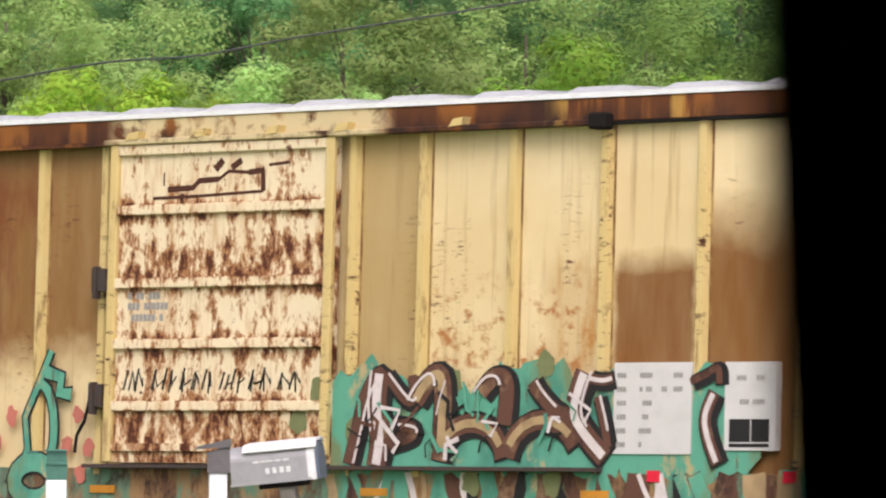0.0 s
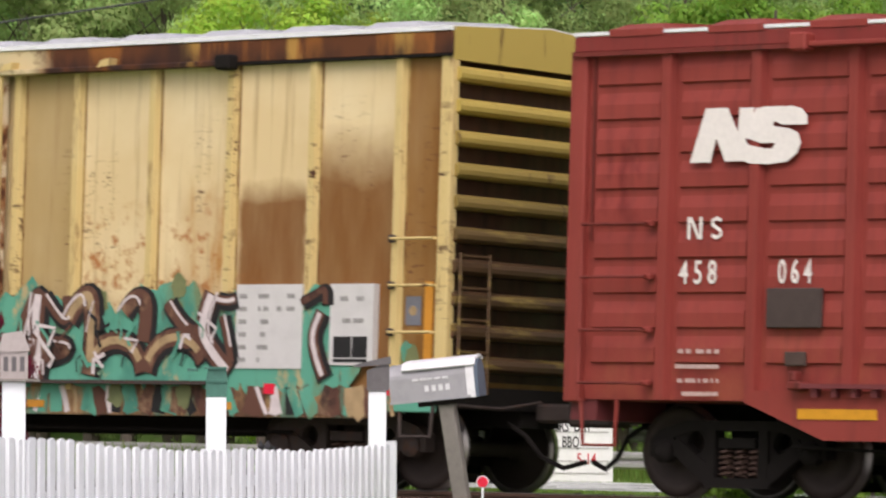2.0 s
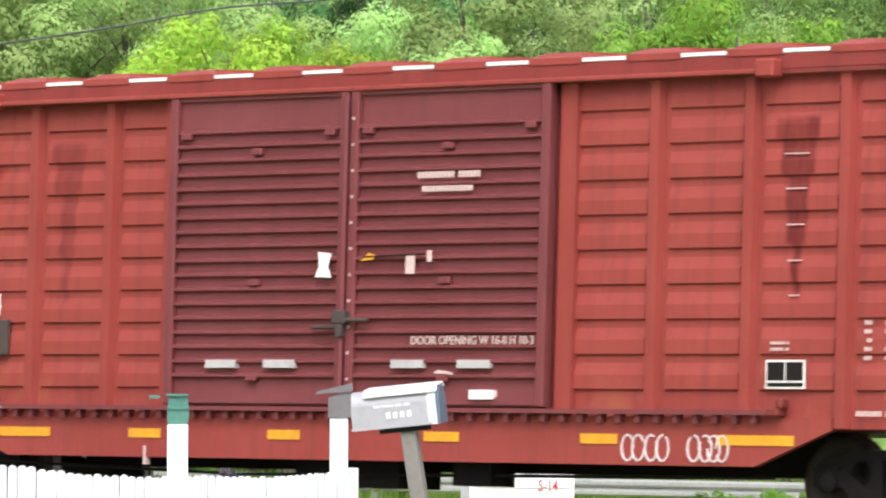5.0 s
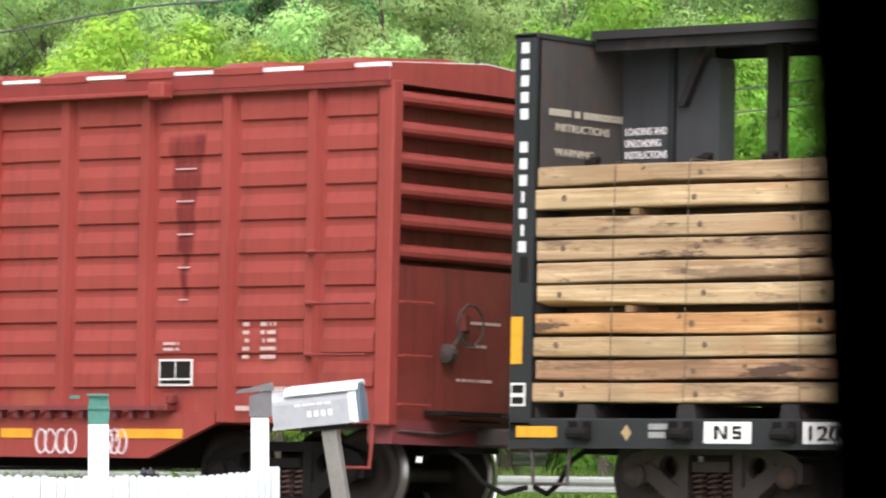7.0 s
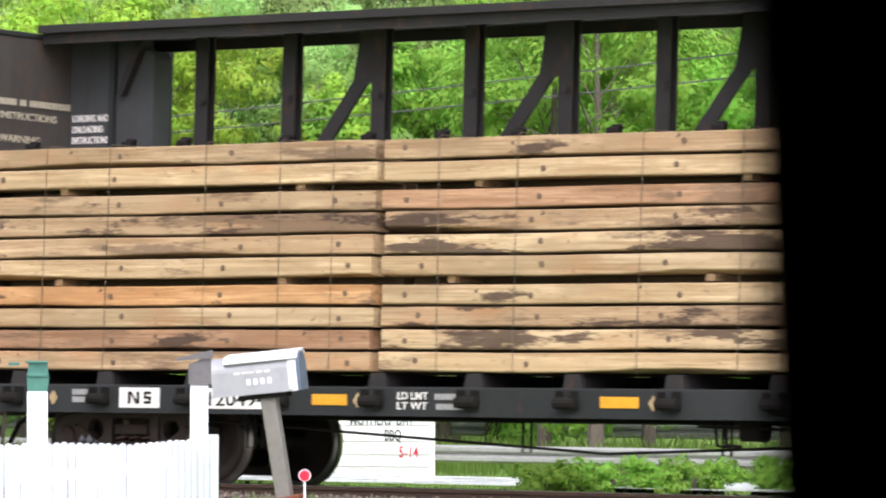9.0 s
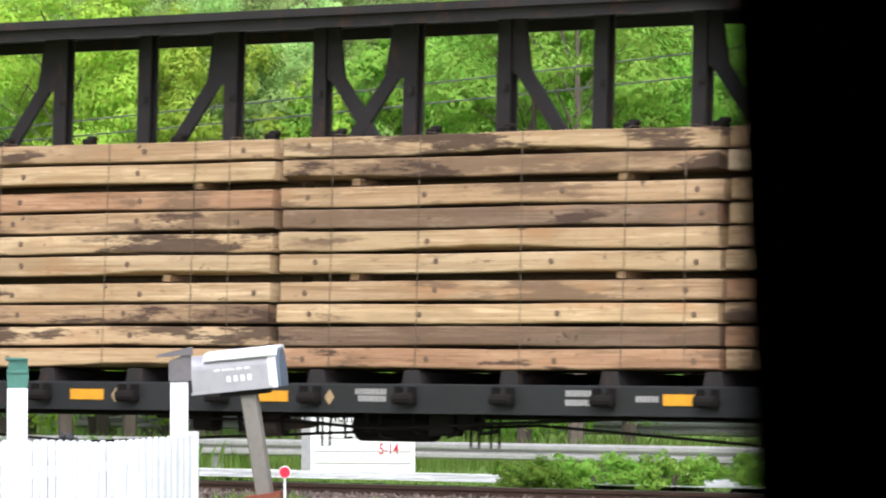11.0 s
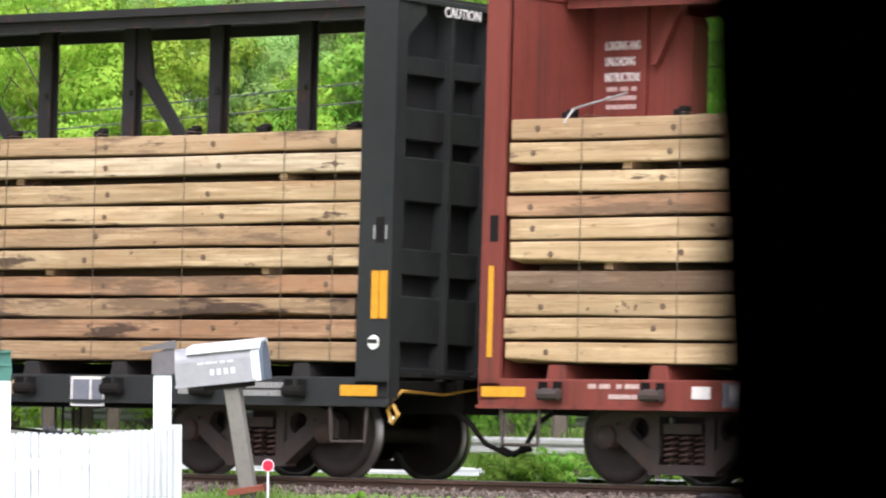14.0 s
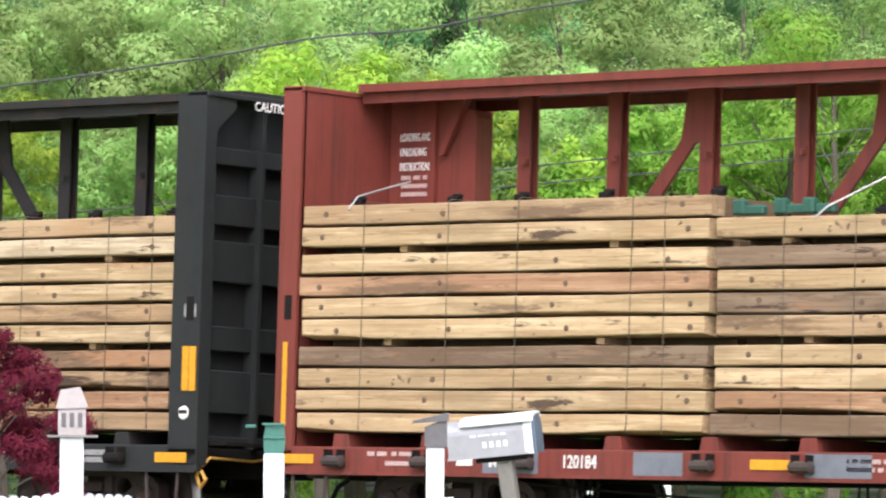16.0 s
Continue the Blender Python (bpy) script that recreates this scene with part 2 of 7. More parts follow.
k.layer((0.42, 0.24, 0.06), k.ramp(k.noise(1.3, (1.5, 1, 0.2), 4, 0.6, (4, 0, 0)), 0.60, 0.64, 0, 0.8))
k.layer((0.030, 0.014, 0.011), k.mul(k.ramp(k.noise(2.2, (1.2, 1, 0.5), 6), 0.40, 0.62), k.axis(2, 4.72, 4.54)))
k.layer((0.030, 0.014, 0.011), k.ramp(k.noise(0.7, (1.4, 1, 0.3), 3, 0.5, (8, 0, 0)), 0.56, 0.66, 0, 0.8))
k.layer((0.55, 0.45, 0.26), k.mul(k.band(0, -1.5, 2.1, 0.15), k.ramp(k.noise(3.0, (1, 1, 1), 6), 0.62, 0.5)))
RUSTEDGE = k.m
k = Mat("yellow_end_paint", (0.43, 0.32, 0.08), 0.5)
# darker towards the bottom: grime, with the shade between the cars painted in
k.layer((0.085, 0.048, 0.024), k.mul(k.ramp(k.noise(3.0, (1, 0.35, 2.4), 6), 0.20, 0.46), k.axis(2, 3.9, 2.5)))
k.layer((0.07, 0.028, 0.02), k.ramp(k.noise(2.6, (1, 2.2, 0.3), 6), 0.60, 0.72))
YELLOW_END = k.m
k = Mat("teal_spray_paint", (0.095, 0.33, 0.235), 0.55)
k.layer((0.05, 0.20, 0.15), k.ramp(k.noise(1.6, (1, 1, 0.6), 5), 0.50, 0.62, 0, 0.8))
k.layer((0.17, 0.19, 0.085), k.ramp(k.noise(1.3, (1.4, 1, 0.7), 4, 0.6, (3, 0, 5)), 0.56, 0.66, 0, 0.8))
k.layer((0.47, 0.34, 0.17), k.ramp(k.noise(1.9, (1.3, 1, 0.7), 7, 0.7, (7, 0, 1)), 0.57, 0.64, 0, 0.85))
k.layer((0.10, 0.045, 0.025), k.ramp(k.noise(2.6, (2.4, 1, 0.3), 7, 0.7), 0.60, 0.68, 0, 0.85))
TEAL = k.m
MOSS = plain("olive_spray_paint", (0.17, 0.19, 0.085), 0.5)
k = Mat("brown_spray_paint", (0.115, 0.052, 0.036), 0.55)
k.layer((0.33, 0.21, 0.12), k.ramp(k.noise(2.4, (1, 1, 0.8), 6, 0.65), 0.54, 0.66, 0, 0.8))
k.layer((0.035, 0.018, 0.015), k.ramp(k.noise(3.1, (1, 1, 0.6), 6, 0.65, (2, 0, 6)), 0.54, 0.64, 0, 0.85))
BROWN = k.m
k = Mat("sprayed_over_sill_paint", (0.30, 0.18, 0.085), 0.6)
k.layer((0.085, 0.24, 0.17), k.ramp(k.noise(1.2, (1.4, 1, 0.5), 5, 0.6, (1, 0, 4)), 0.50, 0.56, 0, 0.85))
k.layer((0.10, 0.048, 0.030), k.ramp(k.noise(2.0, (1.6, 1, 0.5), 7, 0.7), 0.46, 0.58, 0, 0.9))
k.layer((0.03, 0.018, 0.014), k.ramp(k.noise(3.0, (1.2, 1, 0.8), 6, 0.7, (5, 0, 2)), 0.55, 0.65, 0, 0.85))
SILL = k.m
TAN = plain("tan_spray_paint", (0.40, 0.28, 0.15), 0.5, scale=6, dark=0.5, amount=0.8)
SPRAYBLACK = plain("black_spray_paint", (0.018, 0.017, 0.018), 0.5)
SPRAYWHITE = plain("white_spray_paint", (0.62, 0.55, 0.55), 0.5)
PINK = plain("pink_spray_paint", (0.50, 0.16, 0.12), 0.55)
REDREFL = plain("red_reflector", (0.70, 0.02, 0.05), 0.35)
ORANGE = plain("orange_marker_paint", (0.55, 0.24, 0.03), 0.5)
DECALGREY = plain("grey_decal_writing", (0.30, 0.29, 0.28), 0.6)
DECAL = plain("white_data_panel", (0.56, 0.55, 0.54), 0.5, scale=6, dark=0.8)

def oak(name, base, light, mottle, blotch=0.0):
    """Sawn oak: grain along the tie, smears, knots; mottle and blotch give the share of small and large dark stains."""
    k = Mat(name, base, 0.75)
    k.layer(light, k.ramp(k.noise(0.9, (0.45, 1, 3), 3, 0.5, (9, 0, 0)), 0.45, 0.64, 0, 0.85))
    dim = tuple(c * f for c, f in zip(base, (0.62, 0.55, 0.48)))
    k.layer(dim, k.ramp(k.noise(2.0, (0.22, 10, 11), 7, 0.7), 0.46, 0.64, 0, 0.85))
    k.layer(tuple(min(1, c * 1.25) for c in light), k.ramp(k.noise(2.6, (0.30, 6, 7), 7, 0.7, (6, 0, 6)), 0.54, 0.66, 0, 0.7))
    k.layer(tuple(c * 0.42 for c in base), k.ramp(k.noise(12, (0.5, 1, 1.3), 5, 0.7, (1, 2, 3)), 0.60, 0.70, 0, 0.7))
    k.layer(tuple(c * 0.70 for c in base), k.ramp(k.noise(1.6, (0.6, 1, 2.2), 6, 0.6, (4, 0, 2)), 0.52, 0.64, 0, 0.6))
    k.layer((0.36, 0.17, 0.075), k.ramp(k.noise(0.9, (0.6, 1, 2), 5, 0.65, (0, 0, 7)), 0.56, 0.70, 0, 0.6))
    # grey weathering in long smears
    k.layer((0.150, 0.094, 0.058), k.ramp(k.noise(1.0, (0.40, 1, 2.6), 8, 0.72, (2, 0, 1)), 0.60 - blotch, 0.66 - blotch, 0, 0.85))
    # bark-dark patches with hard, ragged edges
    k.layer((0.055, 0.033, 0.024), k.ramp(k.noise(1.35, (0.42, 1, 2.6), 9, 0.70, (5, 0, 0)), 0.63 - mottle, 0.67 - mottle, 0, 0.9))
    # end checks: short dark cracks along the grain
    k.layer((0.045, 0.028, 0.020), k.ramp(k.noise(3.4, (0.30, 1, 9), 8, 0.75, (1, 0, 4)), 0.655, 0.69, 0, 0.8))
    k.layer((0.07, 0.042, 0.030), k.ramp(k.noise(6, (0.9, 1, 1), 4, 0.6, (3, 3, 0)), 0.68, 0.72, 0, 0.85))
    k.vary(0.10)
    k.bump(k.noise(5, (0.4, 8, 8), 6), 0.4, 0.010)
    return k.m


OAKS = {
    "p": oak("pale_sawn_oak", (0.49, 0.375, 0.245), (0.59, 0.475, 0.33), 0.01, 0.01),
    "l": oak("light_sawn_oak", (0.425, 0.295, 0.165), (0.52, 0.385, 0.235), 0.02, 0.02),
    "t": oak("tan_sawn_oak", (0.345, 0.228, 0.130), (0.42, 0.295, 0.178), 0.03, 0.05),
    "x": oak("red_brown_sawn_oak", (0.325, 0.182, 0.105), (0.40, 0.245, 0.145), 0.045, 0.07),
    "o": oak("orange_sawn_oak", (0.40, 0.205, 0.088), (0.46, 0.265, 0.125), 0.02),
    "b": oak("blotched_sawn_oak", (0.34, 0.225, 0.130), (0.41, 0.285, 0.170), 0.10, 0.12),
    "s": oak("dark_stained_sawn_oak", (0.42, 0.29, 0.165), (0.51, 0.38, 0.23), 0.125, 0.05),
    "g": oak("grey_weathered_oak", (0.195, 0.130, 0.086), (0.25, 0.175, 0.118), 0.035, 0.09),
}
# darker than the sawn oak: the stack's inner shade sits in the colour
SHADED_WOOD = plain("shaded_inner_timber", (0.16, 0.105, 0.06), 0.85)
KNOT = plain("iron_end_plate", (0.135, 0.088, 0.058), 0.7)
STRAP = plain("steel_strap", (0.16, 0.125, 0.09), 0.5, 0.5)
STEEL = plain("grey_steel_cable", (0.30, 0.29, 0.28), 0.5, 0.6)
GREENTARP = plain("green_strap_ratchet", (0.03, 0.09, 0.065), 0.6)

FENCE = plain("white_fence_paint", (0.735, 0.765, 0.775), 0.6, scale=7, dark=0.86)
MAILGREY = plain("dull_aluminium", (0.36, 0.355, 0.37), 0.45, 0.30, scale=12, dark=0.75)
MAILTOP = plain("white_lid", (0.70, 0.70, 0.71), 0.5)
NAVY = plain("blue_grey_flap", (0.10, 0.13, 0.17), 0.5)
WEATHERED = plain("weathered_grey_post", (0.19, 0.175, 0.155), 0.85, scale=14)
SLATE = plain("slate_birdhouse", (0.125, 0.117, 0.118), 0.8, scale=18)
PALEHOUSE = plain("weathered_white_birdhouse", (0.37, 0.33, 0.31), 0.7, scale=16)
GREENBOX = plain("green_birdhouse_paint", (0.055, 0.155, 0.118), 0.6, scale=20)
TERRACOTTA = plain("rust_red_collar", (0.22, 0.065, 0.04), 0.8)
SIGNWHITE = plain("white_sign_face", (0.80, 0.80, 0.79), 0.5, dark=0.9)
SIGNBLACK = plain("black_sign_letter", (0.02, 0.02, 0.02), 0.5)
SIGNRED = plain("red_sign_letter", (0.55, 0.03, 0.04), 0.5)
GALV = plain("galvanised_guardrail", (0.42, 0.41, 0.40), 0.5, 0.4)
WIRE = plain("grey_cable", (0.065, 0.07, 0.065), 0.6)
# jamb and room colours are near black, with the unlit darkness put in
JAMB = plain("unlit_window_frame", (0.006, 0.006, 0.006), 0.8)
ROOMDARK = plain("unlit_room_paint", (0.05, 0.05, 0.05), 0.9)
GLOVE = plain("gold_release_lever", (0.50, 0.27, 0.05), 0.5)

k = Mat("grassy_ground", (0.13, 0.22, 0.045), 0.9)
k.layer((0.22, 0.31, 0.09), k.ramp(k.noise(0.7, detail=6), 0.45, 0.65))
k.layer((0.10, 0.085, 0.055), k.ramp(k.noise(1.7, detail=8), 0.56, 0.68, 0, 0.8))
k.bump(k.noise(8, detail=8), 0.6, 0.04)
GROUND = k.m
k = Mat("wet_asphalt", (0.060, 0.060, 0.064), 0.28, 0.0, 0.6)
k.layer((0.11, 0.11, 0.115), k.ramp(k.noise(40, detail=3), 0.45, 0.7))
k.layer((0.030, 0.030, 0.032), k.ramp(k.noise(0.8, detail=5), 0.5, 0.62, 0, 0.7))
k.roughness(k.noise(0.6), 0.12, 0.4)
k.bump(k.noise(60), 0.2, 0.004)
ASPHALT = k.m
k = Mat("pale_wet_road", (0.70, 0.70, 0.70), 0.3)
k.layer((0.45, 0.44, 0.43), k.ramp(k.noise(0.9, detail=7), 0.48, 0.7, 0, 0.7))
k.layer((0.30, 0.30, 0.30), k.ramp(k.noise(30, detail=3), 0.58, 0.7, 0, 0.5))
k.roughness(k.noise(0.6), 0.15, 0.4)
PALEROAD = k.m
k = Mat("brown_ballast", (0.16, 0.125, 0.105), 0.9)
k.layer((0.07, 0.055, 0.048), k.ramp(k.noise(14, detail=6), 0.45, 0.6))
k.vary(0.45, island=True)
k.bump(k.noise(18, detail=6), 0.8, 0.03)
BALLAST = k.m


def foliage(name, base, light, hue=0.018):
    k = Mat(name, base, 0.85, 0.0, 0.08)
    k.layer(light, k.ramp(k.noise(0.7, detail=4), 0.40, 0.62, 0, 0.9))
    k.layer(tuple(c * 0.5 for c in base), k.ramp(k.noise(0.9, detail=3, offset=(5, 2, 1)), 0.55, 0.72, 0, 0.7))
    k.vary(0.16, hue, island=True)
    k.vary(0.30, 0.012)
    tr = k.n.new("ShaderNodeBsdfTranslucent")
    mx = k.n.new("ShaderNodeMixShader")
    mx.inputs[0].default_value = 0.46
    k.l.new(k.col, tr.inputs[0])
    k.l.new(k.b.outputs[0], mx.inputs[1])
    k.l.new(tr.outputs[0], mx.inputs[2])
    k.l.new(mx.outputs[0], k.n["Material Output"].inputs[0])
    return k.m


LEAF_YELLOW = foliage("yellow_green_leaves", (0.29, 0.44, 0.06), (0.44, 0.58, 0.09))
LEAF_BRIGHT = foliage("fresh_green_leaves", (0.215, 0.415, 0.06), (0.335, 0.545, 0.10))
# hill greens are lifted paler, so rain haze is put into their colour
LEAF_MID = foliage("mid_green_leaves", (0.255, 0.42, 0.12), (0.365, 0.55, 0.175))
LEAF_DARK = foliage("dark_green_leaves", (0.12, 0.255, 0.105), (0.19, 0.36, 0.15))
LEAF_PALE = foliage("haze_pale_hill_leaves", (0.345, 0.495, 0.17), (0.46, 0.62, 0.235))
LEAF_MAPLE = foliage("purple_red_leaves", (0.15, 0.018, 0.035), (0.22, 0.035, 0.06), 0.015)
GRASS = foliage("grass_blades", (0.17, 0.28, 0.06), (0.27, 0.39, 0.10))
BARK = plain("grey_brown_bark", (0.13, 0.105, 0.085), 0.9)


# ---- mesh helpers ----
def part(name, bm, material, parent=None, label=""):
    me = bpy.data.meshes.new(name)
    bm.to_mesh(me)
    bm.free()
    me.materials.append(material)
    ob = new(name, me)
    if parent is not None:
        ob.parent = parent
    if label:
        ob["label"] = label
    if name in ("stencil", "faded_notice", "rust_scar", "marker_scrawl", "spray_wisps", "chalk_scribble", "lettering", "numerals", "mark", "plate_mark"):
        ob["kind"] = "stuff"
    return ob


def shared(name, ob, m, parent):
    """A further piece on the mesh of ob."""
    o = new(name, ob.data)
    o.parent = parent
    o.matrix_basis = m
    return o


def box(x0, x1, y0, y1, z0, z1, bm=None, bevel=0.0):
    bm = bm or bmesh.new()
    g = bmesh.new() if bevel else bm
    vs = [g.verts.new((x, y, z)) for x in (x0, x1) for y in (y0, y1) for z in (z0, z1)]
    fs = []
    for q in ((0, 1, 3, 2), (4, 6, 7, 5), (0, 4, 5, 1), (2, 3, 7, 6), (0, 2, 6, 4), (1, 5, 7, 3)):
        fs.append(g.faces.new([vs[i] for i in q]))
    if bevel:
        bmesh.ops.bevel(g, geom=g.edges[:], offset=bevel, segments=1, affect="EDGES")
        me = bpy.data.meshes.new("tmp")
        g.to_mesh(me)
        g.free()
        bm.from_mesh(me)
        bpy.data.meshes.remove(me)
    return bm


def boxes(*rows, bevel=0.0):
    bm = bmesh.new()
    for r in rows:
        box(*r, bm=bm, bevel=bevel)
    return bm


def prism(points, axis, a, b, bm=None):
    """A polygon pushed along an axis: points are (u, v) in the other two axes, in order."""
    bm = bm or bmesh.new()

    def at(u, v, w):
        return {"x": (w, u, v), "y": (u, w, v), "z": (u, v, w)}[axis]
    lo = [bm.verts.new(at(u, v, a)) for u, v in points]
    hi = [bm.verts.new(at(u, v, b)) for u, v in points]
    n = len(points)
    f = [bm.faces.new(lo), bm.faces.new(hi[::-1])]
    f += [bm.faces.new((lo[i], hi[i], hi[(i + 1) % n], lo[(i + 1) % n])) for i in range(n)]
    bmesh.ops.recalc_face_normals(bm, faces=f)
    return bm


def tube(points, r, sides=6, bm=None, taper=None):
    """A round bar along a line of points."""
    bm = bm or bmesh.new()
    rings = []
    pts = [Vector(p) for p in points]
    for i, p in enumerate(pts):
        d = (pts[min(i + 1, len(pts) - 1)] - pts[max(i - 1, 0)]).normalized()
        u = d.orthogonal().normalized() if i == 0 else (u - d * u.dot(d)).normalized()
        v = d.cross(u)
        q = r if taper is None else r + (taper - r) * i / (len(pts) - 1)
        rings.append([bm.verts.new(p + (u * math.cos(a) + v * math.sin(a)) * q) for a in (2 * math.pi * j / sides for j in range(sides))])
    for a, b in zip(rings, rings[1:]):
        for j in range(sides):
            bm.faces.new((a[j], a[(j + 1) % sides], b[(j + 1) % sides], b[j]))
    bm.faces.new(rings[0][::-1])
    bm.faces.new(rings[-1])
    return bm


def lathe(profile, axis="y", sides=28, bm=None, centre=(0, 0, 0)):
    """Turns (along, radius) pairs about an axis."""
    bm = bm or bmesh.new()
    rings = []
    for w, r in profile:
        ring = []
        for j in range(sides):
            a = 2 * math.pi * j / sides
            c, s = r * math.cos(a), r * math.sin(a)
            p = {"x": (w, c, s), "y": (c, w, s), "z": (c, s, w)}[axis]
            ring.append(bm.verts.new(Vector(p) + Vector(centre)))
        rings.append(ring)
    fs = []
    for a, b in zip(rings, rings[1:]):
        for j in range(sides):
            fs.append(bm.faces.new((a[j], a[(j + 1) % sides], b[(j + 1) % sides], b[j])))
    fs += [bm.faces.new(rings[0]), bm.faces.new(rings[-1])]
    bmesh.ops.recalc_face_normals(bm, faces=fs)
    return bm


def writing(text, size, x, y, z, stretch=1.0, depth=0.003, align="LEFT", width=0.0):
    """Block letters standing on a side that faces -y, lower left at (x, z); width fits the line to a length."""
    cu = bpy.data.curves.new("letters", "FONT")
    cu.body, cu.size, cu.align_x = text, size, align
    cu.extrude = depth
    cu.offset = size * 0.010
    cu.resolution_u = 3
    ob = bpy.data.objects.new("letters", cu)
    me = bpy.data.meshes.new_from_object(ob)
    bpy.data.objects.remove(ob)
    bm = bmesh.new()
    bm.from_mesh(me)
    bpy.data.meshes.remove(me)
    if width:
        stretch = width / max(v.co.x for v in bm.verts)
    bm.transform(pose(x, y, z, 90) @ Matrix.Diagonal((stretch, 1, 1, 1)))
    return bm


def bars(rows, y, depth=0.004):
    """Unreadable stencilling: small bars (x0, x1, z0, z1) on a side that faces -y."""
    bm = bmesh.new()
    for x0, x1, z0, z1 in rows:
        box(x0, x1, y - depth, y, z0, z1, bm)
    return bm


def dashes(x0, x1, z0, z1, y, seed, fill=0.75):
    """One line of unreadable letters, as a row of short bars."""
    rnd = random.Random(seed)
    bm = bmesh.new()
    w = (z1 - z0) * 0.75
    x = x0
    while x < x1 - w * 0.5:
        if rnd.random() < fill:
            box(x, min(x + w * 0.78, x1), y - 0.004, y, z0, z1, bm)
        x += w
    return bm


def corrugated(u0, u1, z0, z1, n, depth, axis, face, flat=0.35, slope=0.12, cap=0.0, fall=None):
    """A pressed sheet: n raised bands between z0 and z1, pushed along u; face is the plane, bands rise by depth (its sign gives the side)."""
    pitch = (z1 - z0) / n
    fall = slope if fall is None else fall
    line = [(face, z0 - 0.001)]
    for i in range(n):
        z = z0 + i * pitch
        line += [(face, z + pitch * cap), (face + depth, z + pitch * (cap + slope)), (face + depth, z + pitch * (cap + slope + flat)), (face, z + pitch * (cap + slope + fall + flat))]
    line.append((face, z1 + 0.001))
    bm = bmesh.new()
    back = face - math.copysign(0.03, depth)

    def at(u, y, z):
        return (u, y, z) if axis == "x" else (y, u, z)
    cols = []
    for u in (u0, u1):
        cols.append([bm.verts.new(at(u, y, z)) for y, z in line] + [bm.verts.new(at(u, back, z1)), bm.verts.new(at(u, back, z0))])
    n2 = len(cols[0])
    fs = [bm.faces.new((cols[0][i], cols[0][(i + 1) % n2], cols[1][(i + 1) % n2], cols[1][i])) for i in range(n2)]
    fs += [bm.faces.new(cols[0]), bm.faces.new(cols[1][::-1])]
    bmesh.ops.recalc_face_normals(bm, faces=fs)
    return bm


def thing(name, label, category, group="", kind=""):
    return tagged(new(name), label, category, group, kind)


# ---- the train ----
CANT = -2.1      # the track leans away from the viewer on its curve
TRACK_Y = 41.6


def travel(t):
    """Metres that the train has gone to the left at t, from its place at 8 s."""
    u = t - 8
    return 3.35128 * u - 0.012567 * u ** 2 - 0.0001436 * u ** 3 + 0.00000475 * u ** 4


ROLLING = []     # (thing, its place along the train at 8 s)
WHEELS = []      # (wheelset, its pose on its truck)


def rolling(ob, x):
    ob.matrix_basis = pose(x, TRACK_Y, 0, CANT)
    ROLLING.append((ob, x))
    return ob


def holed(outer, cx, cz, r, y0, y1, bm):
    """A plate in the xz plane with a round hole through it."""
    n = 16
    ring = [(cx + r * math.cos(2 * math.pi * i / n), cz + r * math.sin(2 * math.pi * i / n)) for i in range(n)]
    edge = []
    for u, v in ring:
        d = Vector((u - cx, v - cz)).normalized()
        best = 9.0
        for (ax, az), (bx, bz) in zip(outer, outer[1:] + outer[:1]):
            e = Vector((bx - ax, bz - az))
            det = d.x * -e.y + d.y * e.x
            if abs(det) > 1e-9:
                t = ((ax - cx) * -e.y + (az - cz) * e.x) / det
                w = (d.x * (az - cz) - d.y * (ax - cx)) / det
                if t > 0 and -1e-6 <= w <= 1 + 1e-6:
                    best = min(best, t)
        edge.append((cx + d.x * best, cz + d.y * best))
    lo = [[bm.verts.new((u, y, v)) for u, v in loop] for y in (y0, y1) for loop in (edge, ring)]
    f = []
    for p, q in ((lo[0], lo[1]), (lo[1], lo[3]), (lo[3], lo[2]), (lo[2], lo[0])):
        f += [bm.faces.new((p[i], p[(i + 1) % n], q[(i + 1) % n], q[i])) for i in range(n)]
    bmesh.ops.recalc_face_normals(bm, faces=f)


def side_frame(side):
    """Cast truck side frame: pedestals over the axle boxes, deep arms, round windows and a spring seat."""
    y = side * 1.0
    bm = bmesh.new()
    hw = 0.075
    n = 0
    for m in (-1, 1):
        for q in ([(1.08, 0.40), (1.08, 0.58), (0.98, 0.66), (0.82, 0.63), (0.73, 0.48), (0.80, 0.38)],
                  [(1.0, 0.66), (0.62, 0.77), (0.0, 0.77), (0.0, 0.67), (0.50, 0.67), (0.86, 0.58)],
                  [(0.87, 0.49), (0.74, 0.59), (0.27, 0.27), (0.27, 0.10), (0.36, 0.10)],
                  [(0.0, 0.10), (0.0, 0.20), (0.40, 0.20), (0.40, 0.10)],
                  [(0.27, 0.20), (0.27, 0.70), (0.38, 0.70), (0.38, 0.20)]):
            n += 1
            prism([(m * u, v) for u, v in q], "y", y - hw - 0.002 * n, y + hw + 0.002 * n, bm)
        holed([(m * u, v) for u, v in ((0.36, 0.70), (0.74, 0.70), (0.80, 0.55), (0.36, 0.28))], m * 0.53, 0.545, 0.115, y - 0.055, y + 0.055, bm)
    return bm


